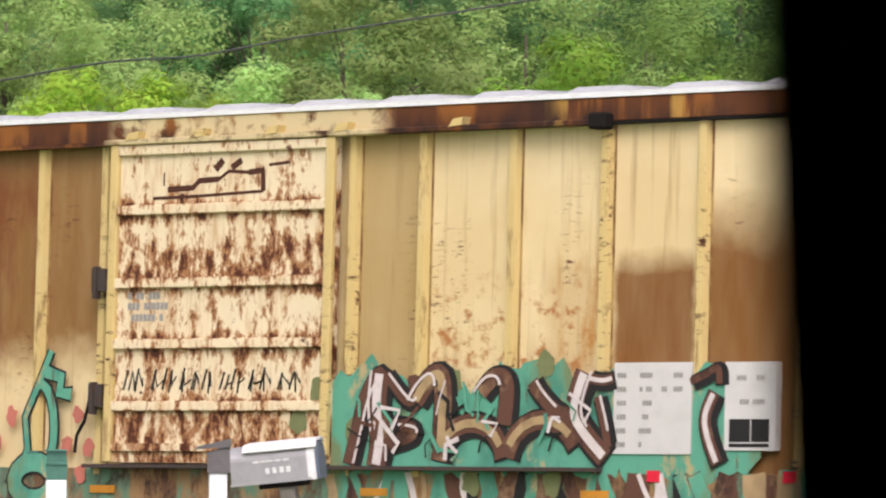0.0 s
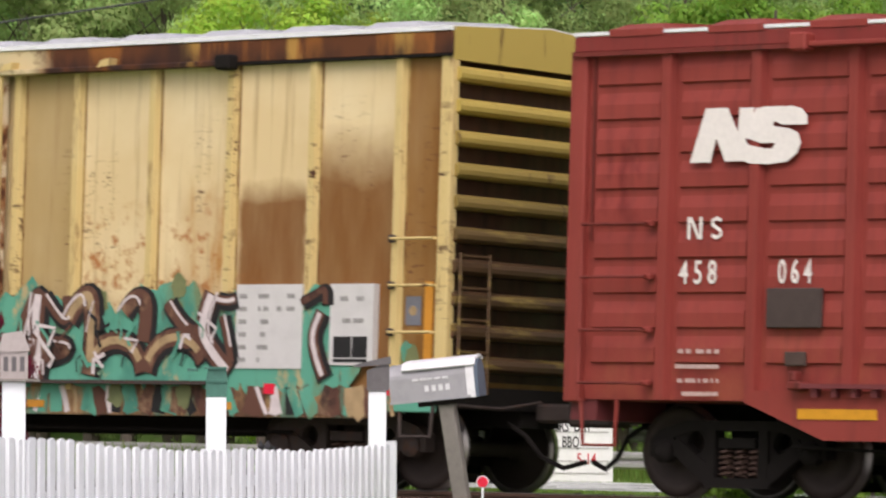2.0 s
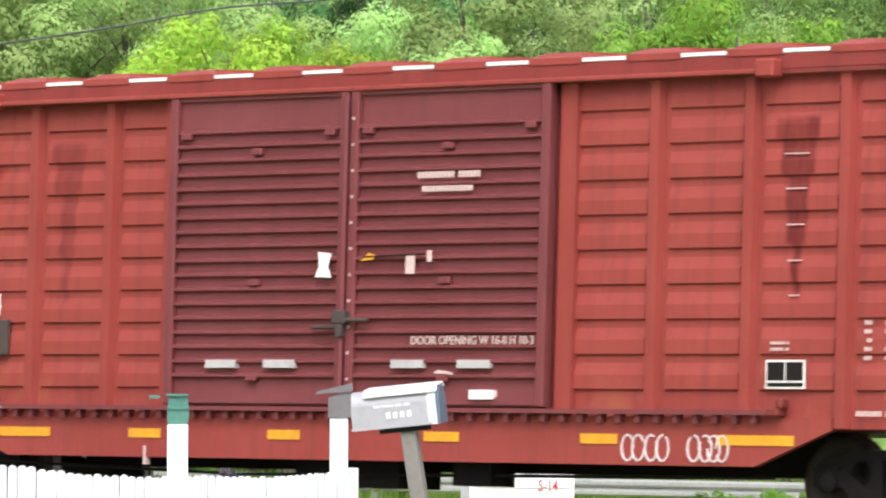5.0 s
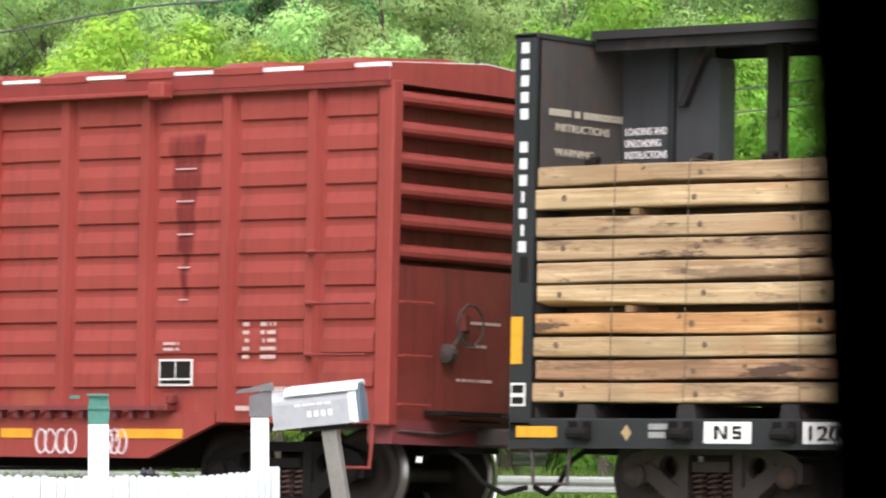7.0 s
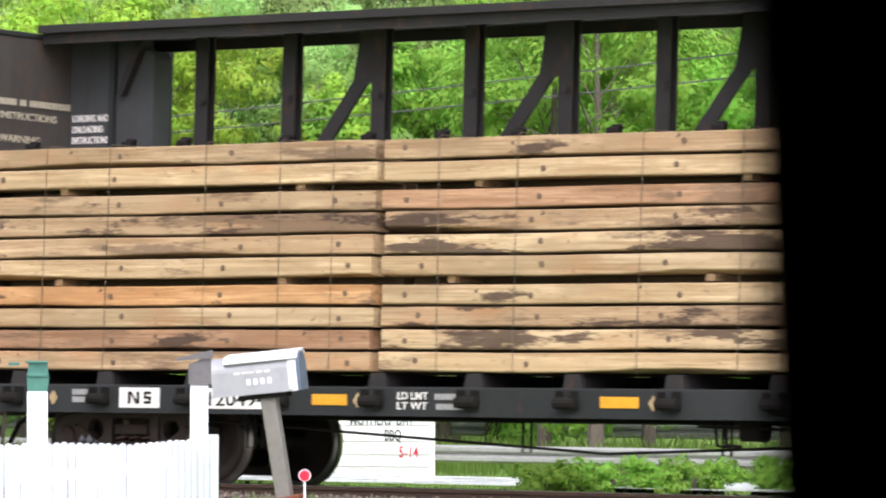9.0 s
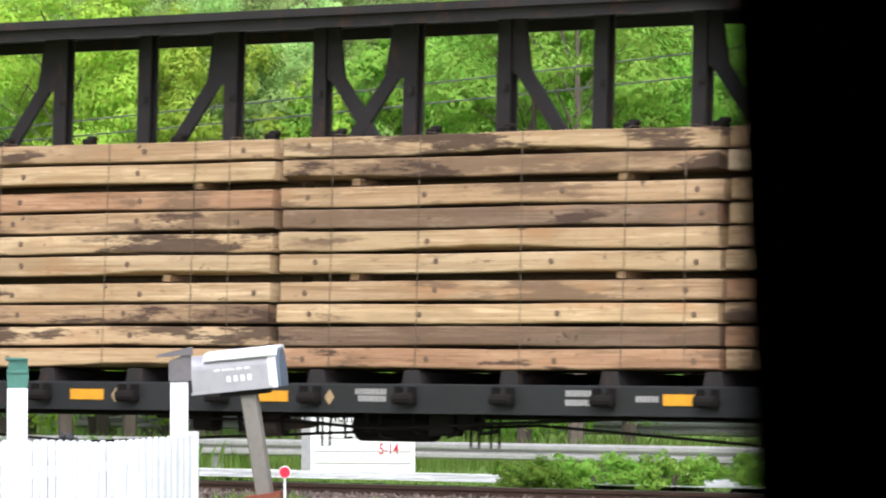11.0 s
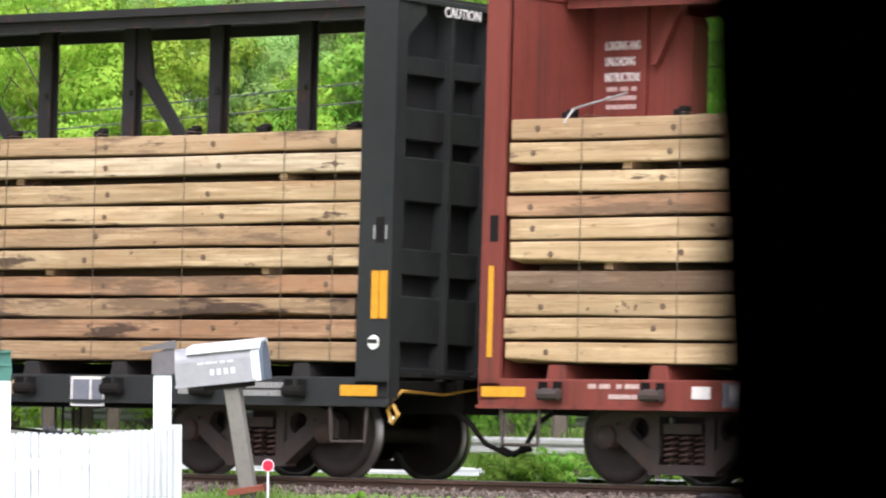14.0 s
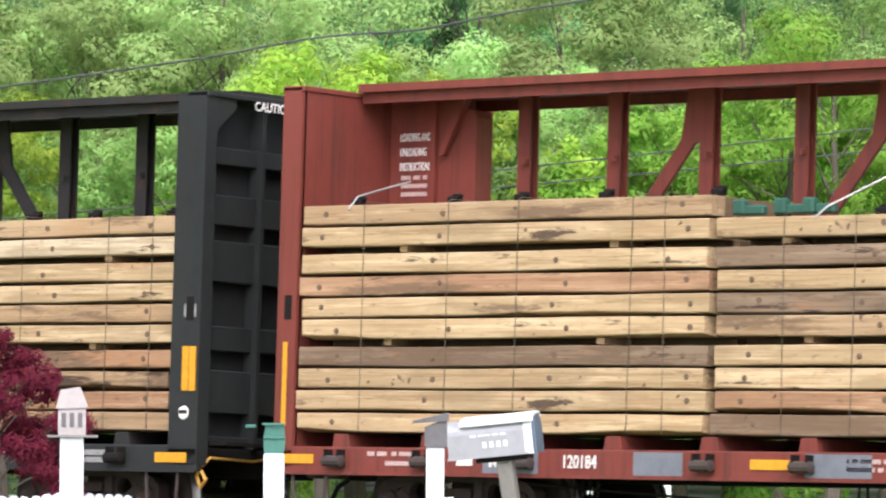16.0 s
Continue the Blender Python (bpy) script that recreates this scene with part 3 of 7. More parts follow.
def truck(car, x, tone):
    """A two-axle freight truck under a car: frames, bolster, springs, axle caps and wheelsets."""
    t = new("truck")
    t.parent = car
    t.matrix_basis = pose(x, 0, 0)
    for s in (-1, 1):
        part("side_frame", side_frame(s), tone, t)
        for a in (-0.9, 0.9):
            part("bearing_cap", lathe([(s * 1.0, 0.12), (s * 1.12, 0.12), (s * 1.15, 0.09), (s * 1.18, 0.04)], "y", 14, centre=(a, 0, 0.46)), tone, t)
        # added dark plate that blocks the bright view through the springs
        part("spring_backing", box(-0.26, 0.26, min(s * 0.86, s * 0.89), max(s * 0.86, s * 0.89), 0.2, 0.52), GRIME_SHADE, t)
        for c in (-0.18, 0.0, 0.18):
            bm = bmesh.new()
            pts = [(c + 0.066 * math.cos(i * 0.9), s * 1.0 + 0.066 * math.sin(i * 0.9), 0.205 + 0.0078 * i) for i in range(36)]
            tube(pts, 0.016, 5, bm)
            part("spring", bm, SPRING, t)
    part("bolster", boxes((-0.22, 0.22, -1.09, 1.09, 0.50, 0.60), (-0.28, 0.28, -0.8, 0.8, 0.60, 0.74)), tone, t)
    for a in (-0.9, 0.9):
        w = lathe([(-1.0, 0.07), (-0.83, 0.07), (-0.825, 0.30), (-0.86, 0.33), (-0.862, 0.415), (-0.83, 0.458), (-0.74, 0.462), (-0.735, 0.49), (-0.70, 0.49), (-0.695, 0.42),
                   (-0.70, 0.15), (-0.60, 0.085), (0.60, 0.085), (0.70, 0.15), (0.695, 0.42), (0.70, 0.49), (0.735, 0.49), (0.74, 0.462), (0.83, 0.458), (0.862, 0.415), (0.86, 0.33),
                   (0.825, 0.30), (0.83, 0.07), (1.0, 0.07)], "y", 36)
        o = part("wheelset", w, WHEEL, t)
        o.data.materials.append(TREAD)
        for f in o.data.polygons:
            r = math.hypot(f.center.x, f.center.z)
            f.use_smooth = True
            if 0.452 < r < 0.48:
                f.material_index = 1
        o.matrix_basis = pose(a, 0, 0.46)
        WHEELS.append((o, (a, 0, 0.46)))
    for a in (-0.55, 0.45):
        part("brake_beam", box(a, a + 0.1, -0.85, 0.85, 0.28, 0.38), GRIME_SHADE, t)
    return t


def coupler(car, x, s, lever=None):
    """Draft gear, knuckle and air hose at a car's end; s is the way that it points."""
    part("draft_sill", box(min(x - s * 1.2, x), max(x - s * 1.2, x), -0.33, 0.33, 0.68, 1.02), GRIME_SHADE, car)
    part("coupler", boxes((min(x, x + s * 0.55), max(x, x + s * 0.55), -0.10, 0.10, 0.74, 0.94), (min(x + s * 0.5, x + s * 0.80), max(x + s * 0.5, x + s * 0.80), -0.19, 0.17, 0.70, 0.98), bevel=0.03), GRIME, car)
    hose = [(x - s * 0.1, -0.42, 0.72), (x + s * 0.12, -0.40, 0.60), (x + s * 0.30, -0.34, 0.38), (x + s * 0.52, -0.25, 0.27), (x + s * 0.75, -0.16, 0.34)]
    part("air_hose", tube(hose, 0.028, 7), GRIME_SHADE, car)
    rod = [(x - s * 0.05, -1.45, 0.78), (x + s * 0.02, -1.40, 0.88), (x + s * 0.06, -0.75, 0.86), (x + s * 0.10, -0.12, 0.95)]
    part("uncoupling_rod", tube(rod, 0.017, 5), lever or GRIME, car)
    if lever:
        part("rod_handle", tube([(x - s * 0.05, -1.47, 0.80), (x - s * 0.08, -1.49, 0.68), (x - s * 0.02, -1.49, 0.55), (x + s * 0.05, -1.49, 0.64), (x - s * 0.02, -1.49, 0.74)], 0.022, 5), lever, car)


def grab(car, x0, x1, z, y, mat, name="grab_iron"):
    part(name, tube([(x0, y + 0.06, z), (x0, y, z), (x1, y, z), (x1, y + 0.06, z)], 0.016, 5), mat, car)


def roof(car, half, zedge, rise, n, mat, rib, wide, lap=0.0):
    """A shallow peaked sheet roof with broad raised seams."""
    part("roof", prism([(-1.62, zedge - 0.05), (-1.62, zedge), (0, zedge + rise), (1.6, zedge), (1.6, zedge - 0.05)], "x", -half, half), mat, car)
    for i in range(n):
        x = -half + wide + 0.45 + (2 * half - 2 * wide - 0.9) * i / (n - 1)
        line = [(-1.60 - lap, zedge - 0.01 - lap), (-1.60 - lap, zedge + (0.012 if lap else -0.009)), (-1.48, zedge + 0.08), (0, zedge + rise + 0.07), (1.48, zedge + 0.08), (1.60, zedge)]
        bm = prism(line, "x", x - wide, x + wide)
        for v in bm.verts:
            if v.co.z > zedge + 0.03:
                v.co.x += (x - v.co.x) * 0.35
        part("roof_seam", bm, rib, car)


def ribbed_end(car, s, face, z0, z1, n, depth, sheet_mat, rib_mat, label):
    """An end wall: a flat sheet with deep rounded ribs pressed out of it."""
    # sheet_mat is darker than rib_mat, so rib shade is painted into the sheet
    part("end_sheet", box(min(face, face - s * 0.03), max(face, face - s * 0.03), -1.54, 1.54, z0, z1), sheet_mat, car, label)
    pitch = (z1 - z0) / n
    for i in range(n):
        z = z0 + pitch * (i + 0.30)
        h = pitch * 0.50
        line = [(0.0, -0.02), (0.75, 0.0), (0.97, 0.18), (1.0, 0.45), (0.92, 0.72), (0.6, 0.93), (0.0, 1.02)]
        part("end_rib", prism([(face + s * depth * a, z + h * b) for a, b in line], "y", -1.535, 1.535), rib_mat, car)


def boxcar_cream():
    """Weathered cream boxcar with a rusty door, posts outside and spray paint along its foot."""
    XC, HALF = -61.2, 7.9
    car = thing("boxcar", "cream yellow boxcar, rust-streaked, with sprayed lettering along its foot", "boxcar", "train cars")
    L = -HALF

    def lx(x):
        return x - XC
    posts = [-59.52, -58.62, -57.49, -56.36, -55.20, -54.02]
    xs = sorted([lx(p) for p in posts] + [-lx(p) for p in posts])
    body = box(-HALF + 0.16, HALF - 0.16, -1.50, 1.58, 0.95, 4.70)
    part("body", body, CREAM, car)
    edges = [-HALF + 0.06] + xs + [HALF - 0.06]
    for a, b in zip(edges, edges[1:]):
        if a < -1.0 and b > 1.0 and b - a > 2:
            continue
        part("side_panel", box(a, b, -1.53, -1.49, 0.98, 4.5), CREAM, car)
    for x in xs:
        w = 0.07
        part("side_post", prism([(x - w, -1.53), (x - w * 0.6, -1.605), (x + w * 0.6, -1.605), (x + w, -1.53)], "z", 1.0, 4.5), CREAM_POST, car)
        for e in (-1, 1):
            # painted shadow line along both flanks of the post
            part("seam_rust", box(x + e * 0.082 - 0.012, x + e * 0.082 + 0.012, -1.536, -1.52, 1.02, 4.48), SEAM_SHADOW, car)
    for x in (-HALF + 0.08, HALF - 0.08):
        part("corner_post", box(x - 0.08, x + 0.08, -1.61, -1.48, 1.10, 4.5, bevel=0.015), CREAM_POST, car)
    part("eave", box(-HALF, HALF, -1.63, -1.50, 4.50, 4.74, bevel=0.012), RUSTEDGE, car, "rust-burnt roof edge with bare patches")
    # black strip draws the shadow line under the eave
    part("eave_shade_lip", box(-HALF, HALF, -1.645, -1.52, 4.475, 4.503), GRIME_SHADE, car)
    part("eave_flashing", box(-HALF, HALF, -1.65, -1.5, 4.742, 4.79), ROOFMETAL, car, "bright galvanised flashing")
    roof(car, HALF, 4.79, 0.11, 13, ROOFMETAL, plain("grey_roof_seam", (0.42, 0.43, 0.45), 0.5), 0.42)
    # plug door with pressed panels between cross ribs
    d = new("door")
    d.parent = car
    d["label"] = "cream sliding door eaten by dark rust"
    part("door_sheet", box(-1.50, 1.50, -1.66, -1.56, 1.12, 4.46), CREAM_DOOR, d)
    zr = [4.40, 3.77, 3.00, 2.36, 1.71]
    for z in zr:
        part("door_rib", box(-1.42, 1.42, -1.71, -1.655, z - 0.055, z + 0.055, bevel=0.012), CREAM_DOOR, d)
    for x in (-1.46, 1.46):
        part("door_stile", box(x - 0.055, x + 0.055, -1.715, -1.65, 1.12, 4.5, bevel=0.01), CREAM_POST, d)
    part("door_rib", box(-1.42, 1.42, -1.70, -1.655, 1.24, 1.32), CREAM_DOOR, d)
    for z in (3.02, 1.80):
        part("latch", boxes((-1.70, -1.52, -1.75, -1.62, z - 0.10, z + 0.14), (-1.66, -1.61, -1.78, -1.70, z - 0.18, z + 0.16)), GRIME, d)
    part("lock_rod", tube([(-1.75, -1.66, 1.78), (-1.80, -1.68, 1.55), (-1.90, -1.68, 1.40), (-1.92, -1.68, 1.22)], 0.02, 5), GRIME_SHADE, d)
    for i, (z, a, b) in enumerate(((2.83, -1.25, -0.72), (2.72, -1.25, -0.62), (2.60, -1.2, -0.75))):
        part("faded_notice", dashes(a, b, z, z + 0.075, -1.661, 40 + i), DECALGREY, d)
    tag = random.Random(5)
    bm = bmesh.new()
    x = -1.28
    while x < 1.10:
        h = 0.17 + 0.06 * tag.random()
        st = [(x + tag.uniform(0, 0.10), 0, 1.86 + h * j / 3 + tag.uniform(-0.02, 0.02)) for j in (0, 3, 1, 2)]
        tube([(p[0] + 0.03 * i, -1.664, p[2]) for i, p in enumerate(st)], 0.011, 4, bm)
        tube([(x, -1.664, 1.88), (x + 0.06, -1.664, 1.88 + h)], 0.011, 4, bm)
        x += 0.15 if tag.random() < 0.85 else 0.24
    part("marker_scrawl", bm, SPRAYBLACK, d)
    bm = bmesh.new()
    for j, (pts, w) in enumerate((([(-0.95, 3.89), (-0.35, 3.90)], 0.035), ([(-0.75, 3.98), (-0.40, 3.99), (-0.32, 4.06), (-0.05, 4.07)], 0.06), ([(-0.55, 3.76), (-0.55, 3.93)], 0.05), ([(-0.05, 4.07), (0.08, 4.15), (0.35, 4.13)], 0.035), ([(0.35, 4.13), (0.56, 4.15)], 0.06), ([(0.54, 4.15), (0.55, 3.93)], 0.06), ([(0.55, 3.93), (-0.35, 3.90)], 0.03), ([(-0.1, 4.17), (0.0, 4.27)], 0.08), ([(0.12, 4.18), (0.25, 4.26)], 0.07), ([(0.62, 4.2), (0.9, 4.22)], 0.03), ([(-0.8, 4.02), (-0.8, 4.16)], 0.02))):
        ribbon(pts, w, -1.663 - 0.0002 * j, bm)
    part("rust_scar", bm, plain("deep_rust", (0.075, 0.028, 0.018), 0.85), d)
    # door tracks, sill and lower apron
    part("upper_track", box(-1.6, 4.85, -1.74, -1.62, 4.46, 4.52, bevel=0.01), RUSTEDGE, car)
    part("upper_track", box(-4.85, -1.6, -1.70, -1.62, 4.46, 4.50), RUSTEDGE, car)
    for x in (-1.2, -0.3, 0.7, 1.62, 3.1):
        part("track_bracket", prism([(x - 0.10, 4.50), (x - 0.04, 4.58), (x + 0.10, 4.60), (x + 0.08, 4.52)], "y", -1.75, -1.63), CREAM_POST, car)
    part("track_stop", box(4.74, 4.95, -1.78, -1.6, 4.42, 4.58, bevel=0.02), GRIME_SHADE, car)
    part("lower_track", box(-1.75, 4.90, -1.76, -1.58, 1.06, 1.10), GRIME, car)
    part("side_sill", boxes((-6.9, 6.95, -1.60, -1.52, 0.73, 1.06)), SILL, car, "sill dirtied by spray paint and rust")
    part("corner_sill", boxes((6.955, 7.72, -1.60, -1.50, 0.80, 1.10), bevel=0.01), TEAL, car, "corner sill sprayed teal")
    part("stencil_square", box(7.30, 7.50, -1.542, -1.53, 1.70, 2.0), GREYPAINT, car)
    part("stencil_ring", lathe([(-1.548, 0.05), (-1.541, 0.055)], "y", 14, centre=(7.40, 0, 1.85)), TAN, car)
    part("orange_stripe", box(7.55, 7.66, -1.542, -1.53, 1.12, 2.15), ORANGE, car)
    for i, (x, z) in enumerate(((7.32, 1.36), (7.42, 1.28), (7.22, 1.22))):
        bm = bmesh.new()
        blob(x, z, 0.10, 0.20, -1.5425 - 0.0004 * i, 630 + i, bm, 16, 0.2)
        part("sprayed_patch", bm, MOSS if i else TEAL, car)
    for s in (-1, 1):
        for i in range(4):
            grab(car, s * (HALF - 0.73), s * (HALF - 0.16), 1.14 + 0.485 * i, -1.67, CREAM_POST)
            part("grab_bolt", box(min(s * (HALF - 0.78), s * (HALF - 0.70)), max(s * (HALF - 0.78), s * (HALF - 0.70)), -1.65, -1.55, 1.10 + 0.485 * i, 1.18 + 0.485 * i, bevel=0.012), GRIME, car)
        part("stirrup", tube([(s * (HALF - 0.62), -1.58, 1.0), (s * (HALF - 0.60), -1.58, 0.55), (s * (HALF - 0.20), -1.58, 0.55), (s * (HALF - 0.16), -1.58, 1.0)], 0.022, 5), GRIME, car)
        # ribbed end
        ribbed_end(car, s, s * (HALF - 0.15), 1.14, 4.46, 10, 0.21, END_GRIME_SHADE, YELLOW_END, "yellow ribbed end, grime and painted shade between its ribs")
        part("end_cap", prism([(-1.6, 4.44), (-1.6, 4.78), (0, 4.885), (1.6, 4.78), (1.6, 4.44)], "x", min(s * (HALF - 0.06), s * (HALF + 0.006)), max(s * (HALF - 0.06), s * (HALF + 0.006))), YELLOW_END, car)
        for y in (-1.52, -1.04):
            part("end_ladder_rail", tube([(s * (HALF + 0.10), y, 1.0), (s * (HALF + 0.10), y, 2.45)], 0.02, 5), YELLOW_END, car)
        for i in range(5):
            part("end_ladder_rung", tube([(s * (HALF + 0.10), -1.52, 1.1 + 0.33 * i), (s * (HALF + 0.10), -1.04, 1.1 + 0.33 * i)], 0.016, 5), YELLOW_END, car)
        part("end_sill", box(min(s * (HALF - 0.3), s * (HALF + 0.02)), max(s * (HALF - 0.3), s * (HALF + 0.02)), -1.5, 1.5, 0.85, 1.08), GRIME_SHADE, car)
        coupler(car, s * HALF, s)
        truck(car, s * (HALF - 1.75), GRIME)
    part("underframe", boxes((-5.0, 5.0, -0.35, 0.35, 0.55, 0.95), (-1.5, 0.4, -1.2, -0.6, 0.35, 0.8)), GRIME_SHADE, car)
    part("train_line", tube([(-5.5, -1.2, 0.62), (5.5, -1.2, 0.58)], 0.02, 5), GRIME_SHADE, car)
    spray_lettering(car, lx)
    # data panels
    Y = -1.62
    for x0, x1, z0, z1 in ((-56.17, -55.25, 1.24, 2.13), (-54.86, -54.27, 1.28, 2.13)):
        part("data_panel", box(lx(x0), lx(x1), Y - 0.004, -1.53, z0, z1), DECAL, car)
    for r in range(6):
        for c, (a, w) in enumerate(((-56.13, 0.13), (-55.86, 0.16), (-55.60, 0.06), (-55.46, 0.12))):
            if c < 2 or r < 2:
                part("stencil", dashes(lx(a), lx(a) + w, 1.98 - 0.135 * r, 2.03 - 0.135 * r, Y - 0.005, r * 7 + c, 0.9), DECALGREY, car)
    part("stencil", boxes((lx(-54.80), lx(-54.56), Y - 0.009, Y - 0.005, 1.36, 1.58), (lx(-54.545), lx(-54.34), Y - 0.009, Y - 0.005, 1.36, 1.58), (lx(-54.80), lx(-54.34), Y - 0.009, Y - 0.005, 1.31, 1.345)), SPRAYBLACK, car)
    for i, z in enumerate((1.72, 1.95)):
        part("stencil", dashes(lx(-54.72), lx(-54.40), z, z + 0.05, Y - 0.005, 70 + i), DECALGREY, car)
    return rolling(car, XC)


def blob(cx, cz, rx, rz, y, seed, bm, n=18, jag=0.25):
    rnd = random.Random(seed)
    pts = []
    for i in range(n):
        a = 2 * math.pi * i / n
        q = 1 + rnd.uniform(-jag, jag)
        pts.append((cx + rx * q * math.cos(a), cz + rz * q * math.sin(a)))
    vs = [bm.verts.new((u, y, v)) for u, v in pts]
    f = bm.faces.new(vs)
    r = bmesh.ops.extrude_face_region(bm, geom=[f])
    bmesh.ops.translate(bm, verts=[v for v in r["geom"] if isinstance(v, bmesh.types.BMVert)], vec=(0, 0.003, 0))


def ribbon(pts, w, y, bm):
    """A flat stroke of spray paint along points (x, z)."""
    P = [Vector((a, b)) for a, b in pts]
    L, R = [], []
    for i, p in enumerate(P):
        d = (P[min(i + 1, len(P) - 1)] - P[max(i - 1, 0)]).normalized()
        n = Vector((-d.y, d.x)) * w / 2
        L.append(p + n)
        R.append(p - n)
    rows = [[bm.verts.new((v.x, yy, v.y)) for v, yy in ((l, y), (r, y), (r, y + 0.003), (l, y + 0.003))] for l, r in zip(L, R)]
    for a, b in zip(rows, rows[1:]):
        for i in range(4):
            bm.faces.new((a[i], a[(i + 1) % 4], b[(i + 1) % 4], b[i]))
    bm.faces.new(rows[0][::-1])
    bm.faces.new(rows[-1])
    bmesh.ops.recalc_face_normals(bm, faces=bm.faces[:])


def arc(cx, cz, rx, rz, a0, a1, n=9):
    return [(cx + rx * math.cos(radians(a0 + (a1 - a0) * i / n)), cz + rz * math.sin(radians(a0 + (a1 - a0) * i / n))) for i in range(n + 1)]


def spray_lettering(car, lx):
    """Layers of spray paint: teal ground, dark outlines, brown and tan strokes, white glints."""
    Y = -1.612
    rnd = random.Random(11)
    x = -59.55
    i = 0
    while x < -54.55:
        top = 1.95 + rnd.uniform(-0.10, 0.30)
        bm = bmesh.new()
        blob(lx(x), (top + 1.0) / 2, 0.26 + rnd.uniform(0, 0.1), (top - 1.0) / 2, Y + 0.0004 * i, 100 + i, bm, 22, 0.16)
        part("sprayed_ground", bm, TEAL, car, "teal sprayed ground of the lettering")
        x += 0.30
        i += 1
    for i in range(46):
        x = -59.6 + 5.7 * i / 46 + rnd.uniform(-0.05, 0.05)
        bm = bmesh.new()
        lean = rnd.uniform(-0.16, 0.16)
        ribbon([(lx(x), 0.755), (lx(x) + lean * 0.5 + rnd.uniform(-0.03, 0.03), 0.89), (lx(x) + lean, 1.045)], rnd.uniform(0.05, 0.24), -1.6075 - 0.0002 * i, bm)
        part("sprayed_foot", bm, rnd.choice((TEAL, TEAL, BROWN, BROWN, SPRAYBLACK, SPRAYWHITE, TAN)), car)
    for i, (x, z) in enumerate(((-58.15, 1.95), (-57.0, 2.12), (-57.05, 1.85), (-59.4, 1.45), (-57.9, 0.95), (-56.9, 0.95), (-59.85, 1.85), (-60.1, 1.55))):
        bm = bmesh.new()
        blob(lx(x), z, 0.11, 0.14, -1.6185 + 0.0002 * i if x > -59.7 else -1.665, 200 + i, bm, 14, 0.2)
        part("olive_patch", bm, MOSS, car)
    def soft(pts, n=2):
        for _ in range(n):
            out = [pts[0]]
            for p, q in zip(pts, pts[1:]):
                out += [(p[0] * 0.75 + q[0] * 0.25, p[1] * 0.75 + q[1] * 0.25), (p[0] * 0.25 + q[0] * 0.75, p[1] * 0.25 + q[1] * 0.75)]
            pts = out + [pts[-1]]
        return pts
    made = []

    def stroke(pts, w, core=None, glint=1, round_off=True):
        """One letter stroke: black shadow, brown body, a worn core and a white edge."""
        j = len(made)
        made.append(w)
        pts = [(lx(a), b) for a, b in pts]
        pts = soft(pts) if round_off else pts
        rows = [("letter_outline", SPRAYBLACK, [(a + 0.03, b - 0.015) for a, b in pts], w + 0.09, Y - 0.012), ("letter_stroke", BROWN, pts, w, Y - 0.018)]
        if core:
            rows.append(("letter_core", core, pts[1:-1] if len(pts) > 4 else pts, w * 0.45, Y - 0.026))
        if glint:
            rows.append(("letter_glint", SPRAYWHITE, [(a + glint * w * 0.42, b + 0.01) for a, b in pts[: max(3, len(pts) * 2 // 3)]], 0.028, Y - 0.031))
        for name, mat, line, width, y in rows:
            bm = bmesh.new()
            ribbon(line, width, y - 0.0002 * j, bm)
            part(name, bm, mat, car)
    stroke([(-59.45, 1.12), (-59.36, 1.45), (-59.28, 1.80), (-59.08, 2.09), (-59.02, 1.90)], 0.15)
    stroke([(-59.08, 2.06), (-59.12, 1.70), (-59.05, 1.38), (-59.10, 1.10)], 0.24, SPRAYWHITE, -1)
    stroke([(-59.00, 2.03), (-58.72, 1.74), (-58.62, 1.78), (-58.66, 2.02)], 0.11)
    stroke([(-58.98, 1.52), (-58.66, 1.50), (-58.62, 1.42), (-58.95, 1.34)], 0.14, None, 1)
    stroke([(-58.62, 1.76), (-58.48, 1.96), (-58.30, 2.06), (-58.26, 1.80), (-58.28, 1.30)], 0.22, TAN, -1)
    stroke(arc(-57.90, 1.16, 0.40, 0.38, 180, 5), 0.19, TAN, 0, False)
    stroke([(-57.80, 1.84), (-57.66, 2.00), (-57.50, 2.00), (-57.46, 1.85), (-57.50, 1.52)], 0.18, None, -1)
    stroke(arc(-57.02, 1.14, 0.44, 0.43, 172, 25), 0.19, TAN, 0, False)
    stroke([(-57.16, 1.95), (-57.08, 1.84), (-56.88, 1.66), (-56.74, 1.62)], 0.14, None, 1)
    stroke([(-56.52, 2.04), (-56.60, 1.85), (-56.66, 1.62), (-56.50, 1.42), (-56.26, 1.20)], 0.21, SPRAYWHITE, 1)
    stroke([(-56.46, 1.98), (-56.30, 1.95), (-56.18, 1.98)], 0.10, SPRAYWHITE, 0)
    stroke([(-56.36, 1.80), (-56.28, 1.55), (-56.22, 1.30)], 0.09, None, 1)
    stroke([(-55.26, 1.94), (-55.06, 2.02), (-54.93, 2.10), (-54.92, 1.92)], 0.07, None, 0)
    stroke([(-54.98, 1.84), (-55.10, 1.60), (-55.04, 1.38), (-54.93, 1.15)], 0.13, SPRAYWHITE, 0)
    for j in range(34):
        x0, z0 = rnd.uniform(-59.5, -56.5), rnd.uniform(1.15, 1.62)
        bm = bmesh.new()
        ribbon([(lx(x0), z0), (lx(x0) + rnd.uniform(-0.12, 0.12), z0 + rnd.uniform(0.05, 0.2)), (lx(x0) + rnd.uniform(-0.2, 0.2), z0 + rnd.uniform(0.1, 0.35))], rnd.uniform(0.015, 0.05), Y - 0.034 - 0.0002 * j, bm)
